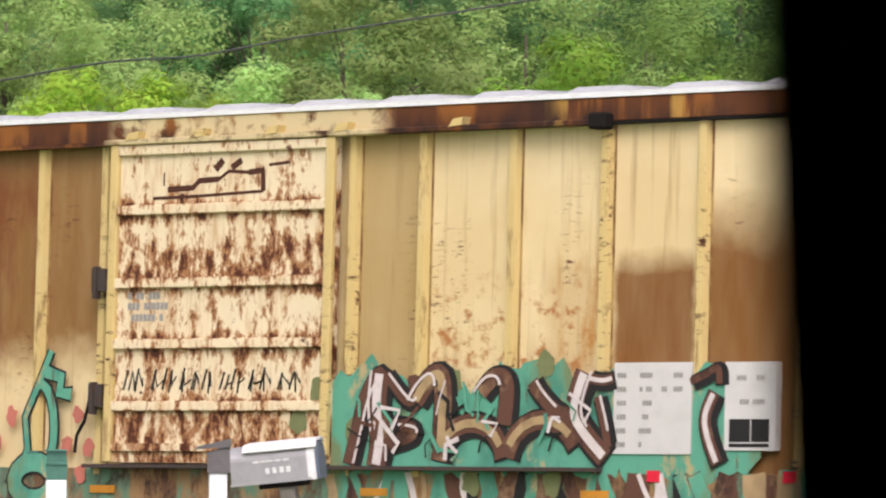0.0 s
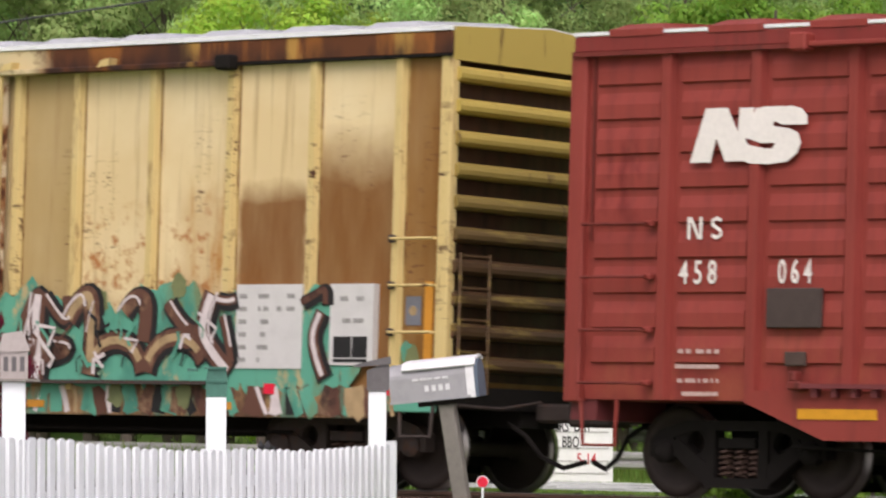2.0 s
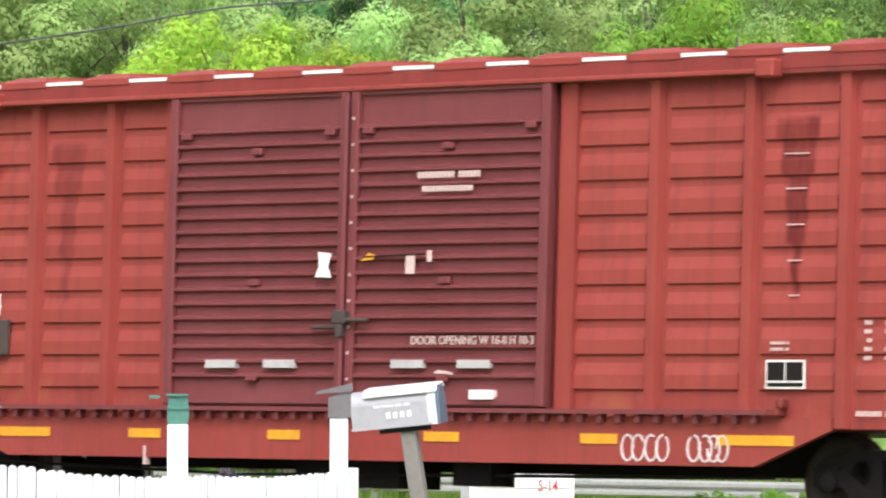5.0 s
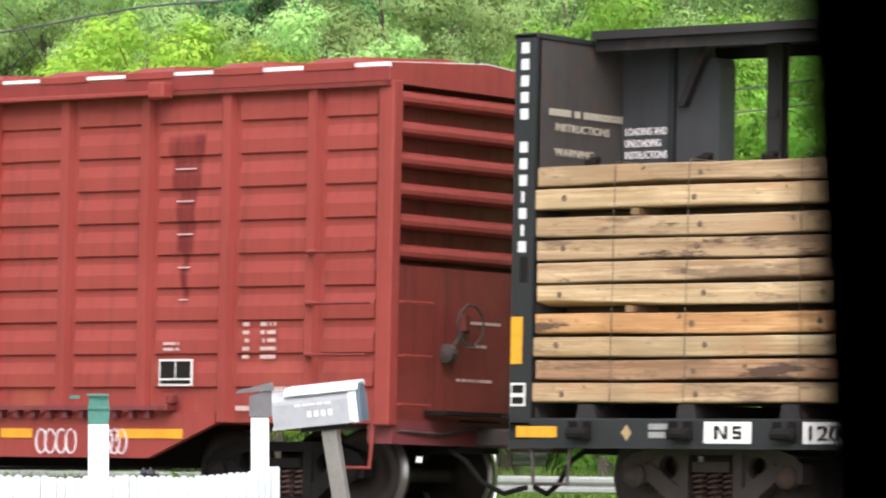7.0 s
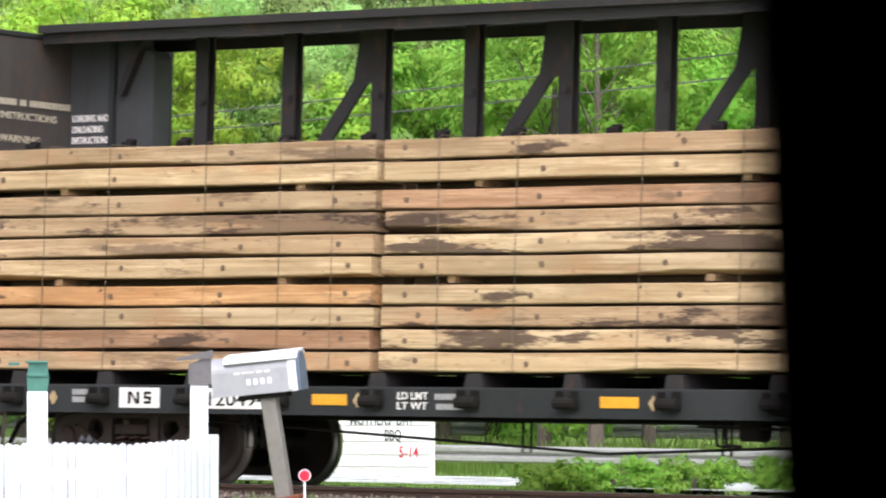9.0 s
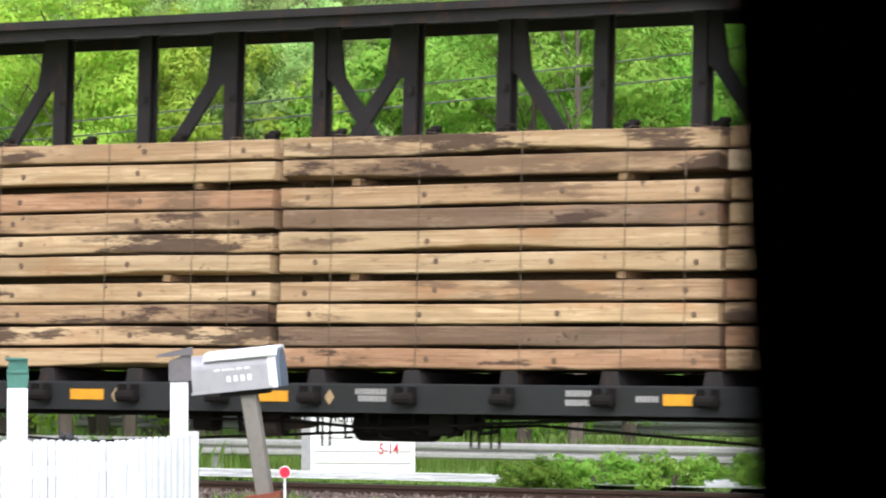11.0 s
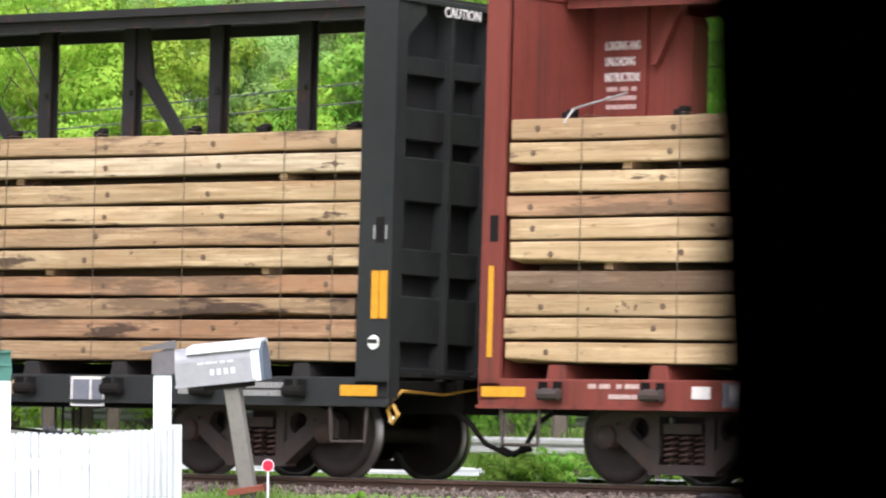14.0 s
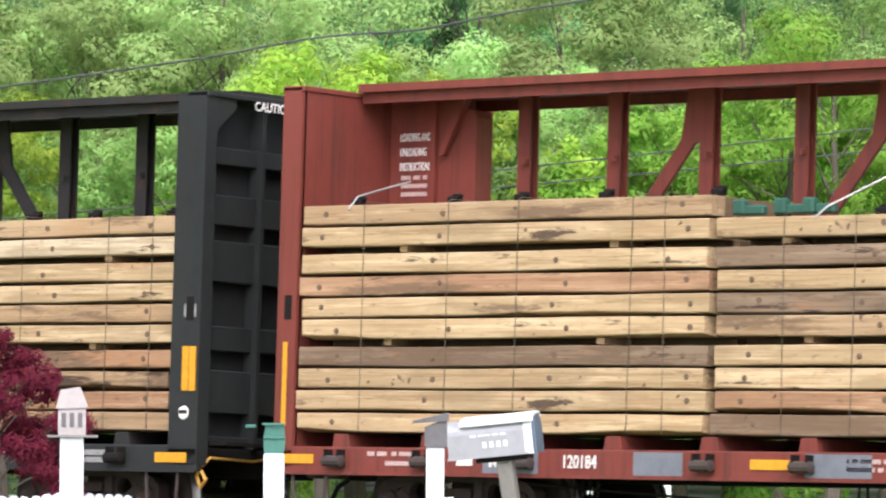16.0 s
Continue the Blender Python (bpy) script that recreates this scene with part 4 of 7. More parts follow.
        part("spray_wisp", bm, rnd.choice((SPRAYBLACK, SPRAYBLACK, BROWN, TEAL, SPRAYWHITE)), car)
    # second piece, towards the far end: loops of teal with dark rims
    for j, (pts, w) in enumerate((([(-63.55, 2.30), (-63.72, 1.95), (-63.90, 1.6), (-63.85, 1.25), (-64.05, 0.9)], 0.07), (arc(-63.70, 1.45, 0.22, 0.50, -70, 100), 0.10), ([(-63.62, 2.08), (-63.40, 2.02), (-63.42, 1.86), (-63.25, 1.84)], 0.13), (arc(-63.75, 0.92, 0.28, 0.20, 0, 350, 14), 0.2))):
        pts = [(lx(a), b) for a, b in pts]
        for name, mat, width, y in (("loop_outline", SPRAYBLACK, w + 0.05, Y - 0.002), ("loop_stroke", TEAL, w, Y - 0.008)):
            bm = bmesh.new()
            ribbon(pts, width, y - 0.0002 * j, bm)
            part(name, bm, mat, car)
    for i, (x, z) in enumerate(((-63.15, 1.62), (-63.3, 1.3), (-63.0, 1.28), (-64.1, 1.6), (-64.3, 1.3), (-63.1, 1.0))):
        bm = bmesh.new()
        blob(lx(x), z, 0.08, 0.10, Y - 0.001 - 0.0002 * i, 300 + i, bm, 12, 0.3)
        part("pink_spot", bm, PINK, car)
    for x, m in ((-59.3, ORANGE), (-56.55, ORANGE), (-62.95, ORANGE)):
        part("reflective_strip", box(lx(x), lx(x) + 0.34, -1.622, -1.60, 0.80, 0.88), m, car)
    for x in (-55.75, -54.17):
        part("reflective_strip", box(lx(x), lx(x) + 0.14, -1.630, -1.60, 0.97, 1.08), REDREFL, car)


def boxcar_red():
    """Oxide-red double-door boxcar with ribbed panels between its posts."""
    XC, HALF = -43.55, 8.16
    car = thing("boxcar", "oxide red boxcar with two maroon ribbed doors and white stencils", "boxcar", "train cars")

    def lx(x):
        return x - XC
    right = [-39.86, -38.71, -37.58, -36.42]
    left = [-50.56, -49.46, -48.30, -47.18]
    part("body", box(-HALF + 0.20, HALF - 0.20, -1.48, 1.58, 0.95, 4.60), RED, car)
    for seq in ([-HALF + 0.1] + [lx(x) for x in left] + [-2.70], [2.55] + [lx(x) for x in right] + [HALF - 0.1]):
        for i, (a, b) in enumerate(zip(seq, seq[1:])):
            part("side_sheet", box(a, b, -1.52, -1.47, 0.96, 4.42), RED_SIDE, car)
            part("side_panel", corrugated(a + 0.16, b - 0.10, 1.31, 4.445, 9, -0.034, "x", -1.522, 0.40, 0.05, 0.02, 0.34), RED_SIDE, car)
        for x in seq[1:-1]:
            part("side_post", prism([(x - 0.085, -1.52), (x - 0.055, -1.605), (x + 0.055, -1.605), (x + 0.085, -1.52)], "z", 0.96, 4.42), RED, car)
    for x in (-2.72, 2.62):
        part("door_post", box(x - 0.10, x + 0.10, -1.60, -1.48, 0.96, 4.42), RED, car)
    for s in (-1, 1):
        part("corner_post", box(s * HALF - 0.10 - s * 0.05, s * HALF + 0.10 - s * 0.05, -1.61, -1.45, 0.93, 4.46, bevel=0.015), RED, car)
    part("eave", box(-HALF, HALF, -1.63, -1.48, 4.44, 4.61, bevel=0.015), painted("grimy_red_eave_paint", (0.185, 0.029, 0.024), streak=0.5, rusty=0.66), car)
    # strip darkened for the shade between the eave's two bands
    part("eave_shade_lip", box(-HALF, HALF, -1.65, -1.6, 4.40, 4.445), RED_SHADE_SOOT, car)
    part("eave_flashing", box(-HALF, HALF - 2.1, -1.64, -1.5, 4.612, 4.645), ROOFMETAL, car)
    roof(car, HALF, 4.645, 0.11, 13, ROOFMETAL, RED, 0.34, 0.045)
    part("upper_track", box(-5.3, 5.12, -1.74, -1.62, 4.40, 4.45, bevel=0.01), RED, car)
    part("track_stop", box(5.02, 5.24, -1.80, -1.62, 4.36, 4.54, bevel=0.02), RED, car)
    part("track_stop", box(-5.4, -5.2, -1.80, -1.62, 4.36, 4.54, bevel=0.02), RED, car)
    # two sliding doors
    for n, (x0, x1) in enumerate(((-2.64, -0.20), (-0.13, 2.44))):
        d = new("door")
        d.parent = car
        d["label"] = "closed maroon sliding door with many ribs"
        part("door_sheet", box(x0, x1, -1.66, -1.56, 1.14, 4.44), RED_DARK, d)
        part("door_ribs", corrugated(x0 + 0.10, x1 - 0.06, 1.37, 4.10, 18, -0.055, "x", -1.662, 0.16, 0.14, 0.3, 0.14), RED_DARK, d)
        for x in (x0 + 0.04, x1 - 0.03):
            part("door_stile", box(x - 0.055, x + 0.055, -1.725, -1.65, 1.14, 4.44, bevel=0.012), RED_DARK, d)
        part("door_foot", box(x0 + 0.09, x1 - 0.08, -1.70, -1.655, 1.16, 1.24), RED_DARK, d)
        part("door_head", box(x0 + 0.09, x1 - 0.08, -1.70, -1.655, 4.36, 4.43), RED_DARK, d)
        for x, z in ((x0 + 0.22, 3.98), (x1 - 0.22, 3.98), ((x0 + x1) / 2, 3.80), ((x0 + x1) / 2, 2.42), ((x0 + x1) / 2, 1.42)):
            part("roller_bracket", box(x - 0.07, x + 0.07, -1.735, -1.66, z - 0.03, z + 0.04, bevel=0.01), RED_DARK, d)
        for x in ((-45.39, -44.58) if n == 0 else (-42.85, -41.98)):
            part("white_plate", box(lx(x) - 0.21, lx(x) + 0.21, -1.735, -1.66, 1.53, 1.615), plain("dulled_white_plate", (0.40, 0.37, 0.36), 0.5, scale=14), d)
    part("lock_bar", tube([(-0.165, -1.76, 1.2), (-0.165, -1.76, 4.3)], 0.03, 6), RED_DARK, car)
    part("lock_handle", boxes((-0.26, -0.08, -1.82, -1.72, 1.98, 2.12), (-0.55, -0.22, -1.80, -1.74, 1.93, 1.97), (-0.14, 0.20, -1.80, -1.74, 2.0, 2.04), (-0.20, -0.12, -1.83, -1.74, 1.84, 1.98), bevel=0.012), GRIME, car)
    for i in range(11):
        part("rivet", box(-0.11, -0.08, -1.735, -1.72, 1.4 + 0.27 * i, 1.43 + 0.27 * i), FADED, car)
    part("taped_paper", prism([(-0.55, 2.56), (-0.33, 2.55), (-0.38, 2.66), (-0.34, 2.80), (-0.52, 2.82), (-0.50, 2.68)], "y", -1.745, -1.735), WHITE, car, "white torn paper taped to the door")
    part("yellow_tag", prism([(0.06, 2.72), (0.16, 2.80), (0.26, 2.78), (0.22, 2.73)], "y", -1.745, -1.735), YELLOW, car)
    part("paper_strip", box(0.66, 0.78, -1.742, -1.732, 2.58, 2.78), FADED, car)
    part("paper_strip", box(0.94, 1.00, -1.742, -1.732, 2.70, 2.82), FADED, car)
    part("cord", tube([(0.1, -1.74, 2.76), (0.9, -1.74, 2.78)], 0.012, 4), GRIME_SHADE, car)
    for c in car.children:
        if c.name.split(".")[0] in ("taped_paper", "yellow_tag", "paper_strip", "cord"):
            c.matrix_basis = pose(0, 0, -0.085)
    # stencils on the doors
    part("stencil", dashes(0.78, 1.60, 3.475, 3.54, -1.725, 3, 0.95), FADED, car)
    part("stencil", dashes(0.84, 1.52, 3.335, 3.395, -1.725, 4, 0.95), FADED, car)
    part("stencil", writing("DOOR OPENING W 16-0 H 10-3", 0.125, 0.74, -1.728, 1.77, width=1.60), FADED, car)
    part("white_plate", box(1.53, 1.83, -1.735, -1.66, 1.215, 1.31), WHITE, car)
    part("scrape", prism([(1.05, 1.475), (1.10, 1.51), (1.22, 1.50), (1.32, 1.465)], "y", -1.728, -1.70), FADED, car)
    # fishbelly sill
    part("side_sill", prism([(-5.95, 0.94), (-5.0, 0.58), (5.0, 0.58), (5.9, 0.94), (5.9, 1.06), (-5.95, 1.06)], "y", -1.62, -1.54), RED, car)
    part("lower_track", box(-5.2, 5.2, -1.74, -1.60, 1.08, 1.125), RED_DARK, car)
    for i in range(44):
        part("track_bolt", box(-5.1 + i * 0.235, -5.04 + i * 0.235, -1.70, -1.6, 1.0, 1.08), RED_DARK, car)
    for x0, x1 in ((-48.85, -47.92), (-46.76, -46.30), (-44.79, -44.35), (-42.68, -42.22), (-40.67, -40.21), (-38.99, -38.08)):
        part("reflective_strip", box(lx(x0), lx(x1), -1.632, -1.61, 0.785, 0.885), YELLOW, car)
    # small chalk loops near the sill
    bm = bmesh.new()
    for j, c in enumerate((3.47, 3.60, 3.76, 3.90, 4.28, 4.42, 4.52, 4.62)):
        pts = [(a, -1.626 - 0.0003 * j, b) for a, b in arc(c, 0.75, 0.075, 0.13, 30 * j, 30 * j + 330, 10)]
        tube(pts, 0.012, 4, bm)
    part("chalk_scribble", bm, SPRAYWHITE, car, "white chalk loops on the sill")
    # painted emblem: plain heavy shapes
    def emblem(dx, z0):
        left = [(0.0, 0.025), (0.25, 0.025), (0.315, 0.265), (0.43, 0.03), (0.64, 0.03), (0.66, 0.22), (0.777, 0.555), (0.595, 0.555), (0.575, 0.315), (0.447, 0.56), (0.182, 0.56)]
        top = [(0.80, 0.545), (0.90, 0.56), (1.24, 0.558), (1.34, 0.53), (1.40, 0.465), (1.405, 0.373), (1.10, 0.377), (1.04, 0.41), (1.0, 0.405), (1.0, 0.365), (1.195, 0.340), (1.295, 0.295), (1.335, 0.204), (1.03, 0.204), (0.86, 0.20), (0.70, 0.25), (0.66, 0.25), (0.70, 0.42)]
        foot = [(1.335, 0.204), (1.293, 0.092), (1.168, 0.01), (0.944, -0.006), (0.72, 0.004), (0.61, 0.05), (0.60, 0.20), (0.66, 0.25), (0.70, 0.19), (0.90, 0.150), (1.0, 0.145), (1.03, 0.204)]
        for j, q in enumerate((left, top, foot)):
            part("emblem_shape", prism([(dx + a, z0 + b) for a, b in q], "y", -1.609 - 0.0006 * j, -1.600), WHITE, car, "white heavy painted emblem shape")
    emblem(lx(-50.24), 3.28)
    bm = bars([(lx(-50.27), lx(-50.235), 2.55, 2.77), (lx(-50.125), lx(-50.09), 2.55, 2.77)], -1.575)
    prism([(lx(-50.25), 2.77), (lx(-50.215), 2.77), (lx(-50.11), 2.55), (lx(-50.145), 2.55)], "y", -1.579, -1.575, bm)
    part("mark", bm, WHITE, car)
    bm = bmesh.new()
    ribbon([(lx(-49.86), 2.73), (lx(-49.91), 2.755), (lx(-49.965), 2.73), (lx(-49.965), 2.69), (lx(-49.91), 2.66), (lx(-49.865), 2.63), (lx(-49.86), 2.59), (lx(-49.91), 2.562), (lx(-49.97), 2.585)], 0.036, -1.579, bm)
    part("mark", bm, WHITE, car)
    part("car_number", writing("4 5 8", 0.33, lx(-50.36), -1.578, 2.11, 0.68), WHITE, car)
    part("car_number", writing("0 6 4", 0.33, lx(-49.16), -1.578, 2.11, 0.60), WHITE, car)
    part("placard_board", box(lx(-49.27), lx(-48.62), -1.615, -1.56, 1.67, 2.06, bevel=0.01), plain("dark_placard", (0.062, 0.045, 0.040), 0.8), car)
    part("placard_board", box(lx(-49.05), lx(-48.80), -1.60, -1.56, 1.30, 1.44, bevel=0.01), plain("small_placard", (0.075, 0.05, 0.042), 0.8), car)
    for i, z in enumerate((1.42, 1.27, 1.13, 1.0)):
        part("stencil", dashes(lx(-50.38), lx(-49.85), z, z + 0.042, -1.573, 20 + i, 0.85), FADED, car)
    # data plates near the other end
    part("data_plate", boxes((lx(-38.46), lx(-38.00), -1.585, -1.57, 1.34, 1.62)), WHITE, car)
    part("data_plate_field", boxes((lx(-38.44), lx(-38.24), -1.590, -1.58, 1.42, 1.60), (lx(-38.22), lx(-38.02), -1.590, -1.58, 1.42, 1.60), (lx(-38.44), lx(-38.02), -1.590, -1.58, 1.36, 1.40)), GRIME_SHADE, car)
    for i, z in enumerate((1.77, 1.71)):
        part("stencil", dashes(lx(-38.42), lx(-38.2), z, z + 0.03, -1.573, 30 + i), FADED, car)
    for r in range(5):
        part("stencil", dashes(lx(-37.32), lx(-37.22), 1.62 + 0.085 * r, 1.66 + 0.085 * r, -1.573, 50 + r, 0.95), FADED, car)
        part("stencil", dashes(lx(-37.08), lx(-36.86), 1.62 + 0.085 * r, 1.66 + 0.085 * r, -1.573, 60 + r, 0.9), FADED, car)
    part("stencil", dashes(lx(-37.05), lx(-36.7), 1.25, 1.33, -1.573, 65, 0.9), FADED, car)
    part("stencil", dashes(lx(-37.4), lx(-36.9), 1.08, 1.13, -1.573, 66, 0.9), FADED, car)
    # rib edges worn pale where the old mark was painted over
    for i, z in enumerate((3.62, 3.28, 2.93, 2.58, 2.24)):
        part("scrape", box(lx(-38.30) + 0.02 * i, lx(-38.02) - 0.02 * i, -1.572, -1.556, z, z + 0.012), FADED, car)
    for s in (-1, 1):
        for i in range(4):
            grab(car, s * (HALF - 1.0), s * (HALF - 0.20), 1.12 + 0.53 * i, -1.69, RED_SHADE_SOOT)
            part("grab_bolt", box(min(s * (HALF - 1.04), s * (HALF - 0.96)), max(s * (HALF - 1.04), s * (HALF - 0.96)), -1.65, -1.55, 1.09 + 0.53 * i, 1.15 + 0.53 * i, bevel=0.012), RED, car)
        part("stirrup", tube([(s * (HALF - 0.62), -1.58, 0.96), (s * (HALF - 0.60), -1.58, 0.50), (s * (HALF - 0.20), -1.58, 0.50), (s * (HALF - 0.16), -1.58, 0.96)], 0.022, 5), RED, car)
        ribbed_end(car, s, s * (HALF - 0.19), 2.55, 4.45, 6, 0.21, RED_SHADE_SOOT, RED, "red ribbed end, soot and painted shade between the ribs")
        part("end_plate", box(min(s * (HALF - 0.08), s * (HALF - 0.02)), max(s * (HALF - 0.08), s * (HALF - 0.02)), -1.54, 1.54, 0.95, 2.58), RED_SHADE_SOOT, car)
        part("end_cap", prism([(-1.6, 4.43), (-1.6, 4.64), (0, 4.745), (1.6, 4.64), (1.6, 4.43)], "x", min(s * (HALF - 0.06), s * (HALF + 0.006)), max(s * (HALF - 0.06), s * (HALF + 0.006))), RED, car)
        part("brake_wheel", tube([(s * (HALF + 0.12), -0.35 + 0.22 * math.cos(i * 0.6283), 2.0 + 0.22 * math.sin(i * 0.6283)) for i in range(11)], 0.016, 5), GRIME, car)
        gx0, gx1 = min(s * HALF, s * (HALF + 0.10)), max(s * HALF, s * (HALF + 0.10))
        part("brake_gear", boxes((gx0, gx1, -0.44, -0.30, 1.92, 2.12), bevel=0.03), RED_SHADE_SOOT, car)
        part("brake_chain", tube([(s * (HALF + 0.05), -0.40, 1.95), (s * (HALF + 0.06), -0.52, 1.80), (s * (HALF + 0.05), -0.62, 1.72)], 0.025, 5), GRIME, car)
        part("bell_crank", lathe([(-0.70, 0.03), (-0.68, 0.10), (-0.58, 0.09), (-0.56, 0.02)], "y", 10, centre=(s * (HALF + 0.05), 0, 1.70)), GRIME, car)
        for q, (y0, y1, z) in enumerate(((-0.2, 0.35, 2.02), (-0.25, 0.1, 1.78), (-0.4, 0.2, 1.42))):
            mk = dashes(y0, y1, z, z + 0.03, 0, 700 + q, 0.85)
            mk.transform(pose(s * (HALF - 0.018), 0, 0, 0, 0, 90 * s))
            part("stencil", mk, FADED, car)
        for z in (1.15, 1.65, 2.2):
            part("end_grab", tube([(s * HALF, -1.45, z), (s * (HALF + 0.09), -1.45, z), (s * (HALF + 0.09), -0.95, z), (s * HALF, -0.95, z)], 0.014, 5), RED, car)
        part("crossover_board", box(min(s * HALF, s * (HALF + 0.3)), max(s * HALF, s * (HALF + 0.3)), -0.95, 0.95, 1.06, 1.10), GRIME_SHADE, car)
        part("end_sill", box(min(s * (HALF - 0.3), s * (HALF + 0.02)), max(s * (HALF - 0.3), s * (HALF + 0.02)), -1.5, 1.5, 0.75, 1.0), RED_DARK, car)
        coupler(car, s * HALF, s)
        truck(car, s * (HALF - 1.75), GRIME_SHADE)
    part("underframe", boxes((-5.0, 5.0, -0.35, 0.35, 0.50, 0.95), (-1.2, 0.2, -1.2, -0.5, 0.30, 0.7), (1.0, 1.5, -1.3, -0.9, 0.34, 0.6)), GRIME_SHADE, car)
    part("brake_pipe", tube([(-5.6, -1.25, 0.52), (-2, -1.25, 0.42), (5.0, -1.25, 0.48)], 0.018, 5), GRIME_SHADE, car)
    for s in (-1, 1):
        part("door_stop", boxes((s * 5.27 - 0.08, s * 5.27 + 0.08, -1.76, -1.58, 1.06, 1.15), (s * 5.33 - 0.04, s * 5.33 + 0.05, -1.72, -1.58, 1.14, 1.25), bevel=0.02), RED_SHADE_SOOT, car)
    part("jack_pad", box(-2.98, -2.955, -1.64, -1.55, 0.50, 0.70), FADED, car)
    return rolling(car, XC)


def centerbeam(XC, paint, chord, label, tone, seed):
    """A centre-beam flat car: deck, two end bulkheads, a truss of posts and braces along the middle."""
    HALF = 11.35
    car = thing("centerbeam_car", label, "flat car", "train cars")
    part("deck_sill", box(-HALF, HALF, -1.60, -1.50, 0.73, 1.01, bevel=0.012), paint, car)
    part("deck_sill", box(-HALF, HALF, 1.50, 1.60, 0.73, 1.01), paint, car)
    part("sill_flange", box(-HALF, HALF, -1.63, -1.595, 0.715, 0.75), paint, car)
    part("deck", boxes((-HALF + 0.1, HALF - 0.1, -1.50, 1.50, 0.86, 0.99), (-HALF + 2.5, HALF - 2.5, -0.4, 0.4, 0.70, 0.86)), GRIME_SHADE, car)
    for i in range(19):
        x = -9.22 - 1.2138 + 1.2138 * i
        if x < HALF - 0.3:
            z_win = x + (0.13 if paint is RED_FLAT and i == 2 else 0.0)
            part("load_riser", prism([(x - 0.12, 1.01), (x - 0.09, 1.15), (x + 0.09, 1.15), (x + 0.12, 1.01)], "y", -1.56, 1.56), chord, car)
            if paint is RED_FLAT and i == 3:
                continue
            x = z_win
            w = part("strap_winch", lathe([(-0.13, 0.03), (-0.12, 0.062), (0.12, 0.062), (0.13, 0.03)], "x", 10, centre=(x, -1.68, 0.86)), GRIME_SHADE if paint is BLACK else GRIME, car)
            for xx in (x - 0.10, x + 0.075):
                part("winch_bracket", box(xx, xx + 0.025, -1.72, -1.6, 0.80, 0.98), GRIME_SHADE, car)
    # added black filler standing for the dark gap below the load
    part("gap_filler", box(-HALF + 0.4, HALF - 0.4, -0.35, 0.35, 0.985, 1.155), GRIME_SHADE, car)
    # middle truss
    part("top_chord", box(-HALF + 0.30, HALF - 0.30, -0.74, 0.74, 4.86, 4.945), chord, car)
    for y in (-0.66, 0.62):
        part("chord_edge", box(-HALF + 0.30, HALF - 0.30, y, y + 0.04, 4.745, 4.859), chord, car)
    cols = [-9.22 + 1.2138 * i for i in range(16)]
    for i, x in enumerate(cols):
        w, x = 0.085, x - 0.045
        part("truss_post", boxes((x - w, x + w, -0.073, -0.048, 1.0, 4.86), (x - w, x + w, 0.048, 0.073, 1.0, 4.86), (x - 0.02, x + 0.02, -0.048, 0.048, 1.0, 4.86)), chord, car)
        part("strap_anchor", boxes((x + 0.03, x + 0.07, -0.15, -0.09, 4.08, 4.14)), chord, car)
    for i in (2, 4, 6, 8):
        for s in (-1, 1):
            x, d = (cols[i], -1) if s < 0 else (cols[15 - i], 1)
            b = bmesh.new()
            x -= 0.02 if d > 0 else 0.10
            prism([(x, 4.84), (x, 4.28), (x + d * 0.12, 4.24), (x + d * 1.80, 2.1), (x + d * 1.96, 2.1), (x + d * 0.29, 4.28), (x + d * 0.20, 4.84)], "y", -0.052 + 0.003 * (d + 1), 0.003 * (d + 1), b)
            part("truss_brace", b, chord, car)
    # end walls
    for s in (-1, 1):
        e = new("bulkhead")
        e.parent = car
        e["label"] = "tall steel end bulkhead"
        xo, xi = s * HALF, s * (HALF - 0.26)
        lo, hi = min(xo, xi), max(xo, xi)
        part("bulkhead_sheet", box(min(xi, xi + s * 0.03), max(xi, xi + s * 0.03), -1.55, 1.55, 1.0, 4.84), BULK_SHEET if paint is BLACK and s < 0 else paint, e)
        lo2, hi2 = (lo, xi - 0.035) if s < 0 else (xi + 0.035, hi)
        for y in (-1.56, 1.56):
            w0, w1 = ((lo, hi) if s < 0 else (lo - 0.16, hi))
            part("bulkhead_post", prism([(w0, y - 0.04), (w0, y + 0.04), (w1, y + 0.04), (w1, y - 0.04)], "z", 0.80, 4.84), paint, e)
            part("post_flange", box(min(xo - s * 0.03, xo), max(xo - s * 0.03, xo), y - 0.14 if y > 0 else y, y if y > 0 else y + 0.14, 0.8, 4.84), paint, e)
        for y in (-0.62, 0.0, 0.62):
            part("bulkhead_stud", box(lo2 + (0.03 if s < 0 else 0.0), hi2 - (0.0 if s < 0 else 0.03), y - 0.03, y + 0.03, 1.0, 4.7), paint, e)
        for z0, z1 in ((1.05, 1.12), (1.37, 1.84), (2.05, 2.32), (2.80, 3.25), (3.42, 3.75), (4.08, 4.27)):
            part("bulkhead_girt", box(lo2 + (0.10 if s < 0 else 0), hi2 - (0 if s < 0 else 0.10), -1.5, 1.5, z0, z1, bevel=0.012), paint, e)
        part("bulkhead_cap", box(lo - 0.02, hi + 0.02, -1.6, 1.6, 4.80, 4.86, bevel=0.01), paint, e)
        for y0 in (-1.5, 1.1):
            yc, yi = (y0, y0 + 0.4) if y0 < 0 else (y0 + 0.4, y0)
            part("corner_gusset", prism([(yc, 4.80), (yi, 4.80), (yi, 4.70), (yc, 4.36)], "x", min(xo - s * 0.05, xo - s * 0.02), max(xo - s * 0.05, xo - s * 0.02)), paint, e)
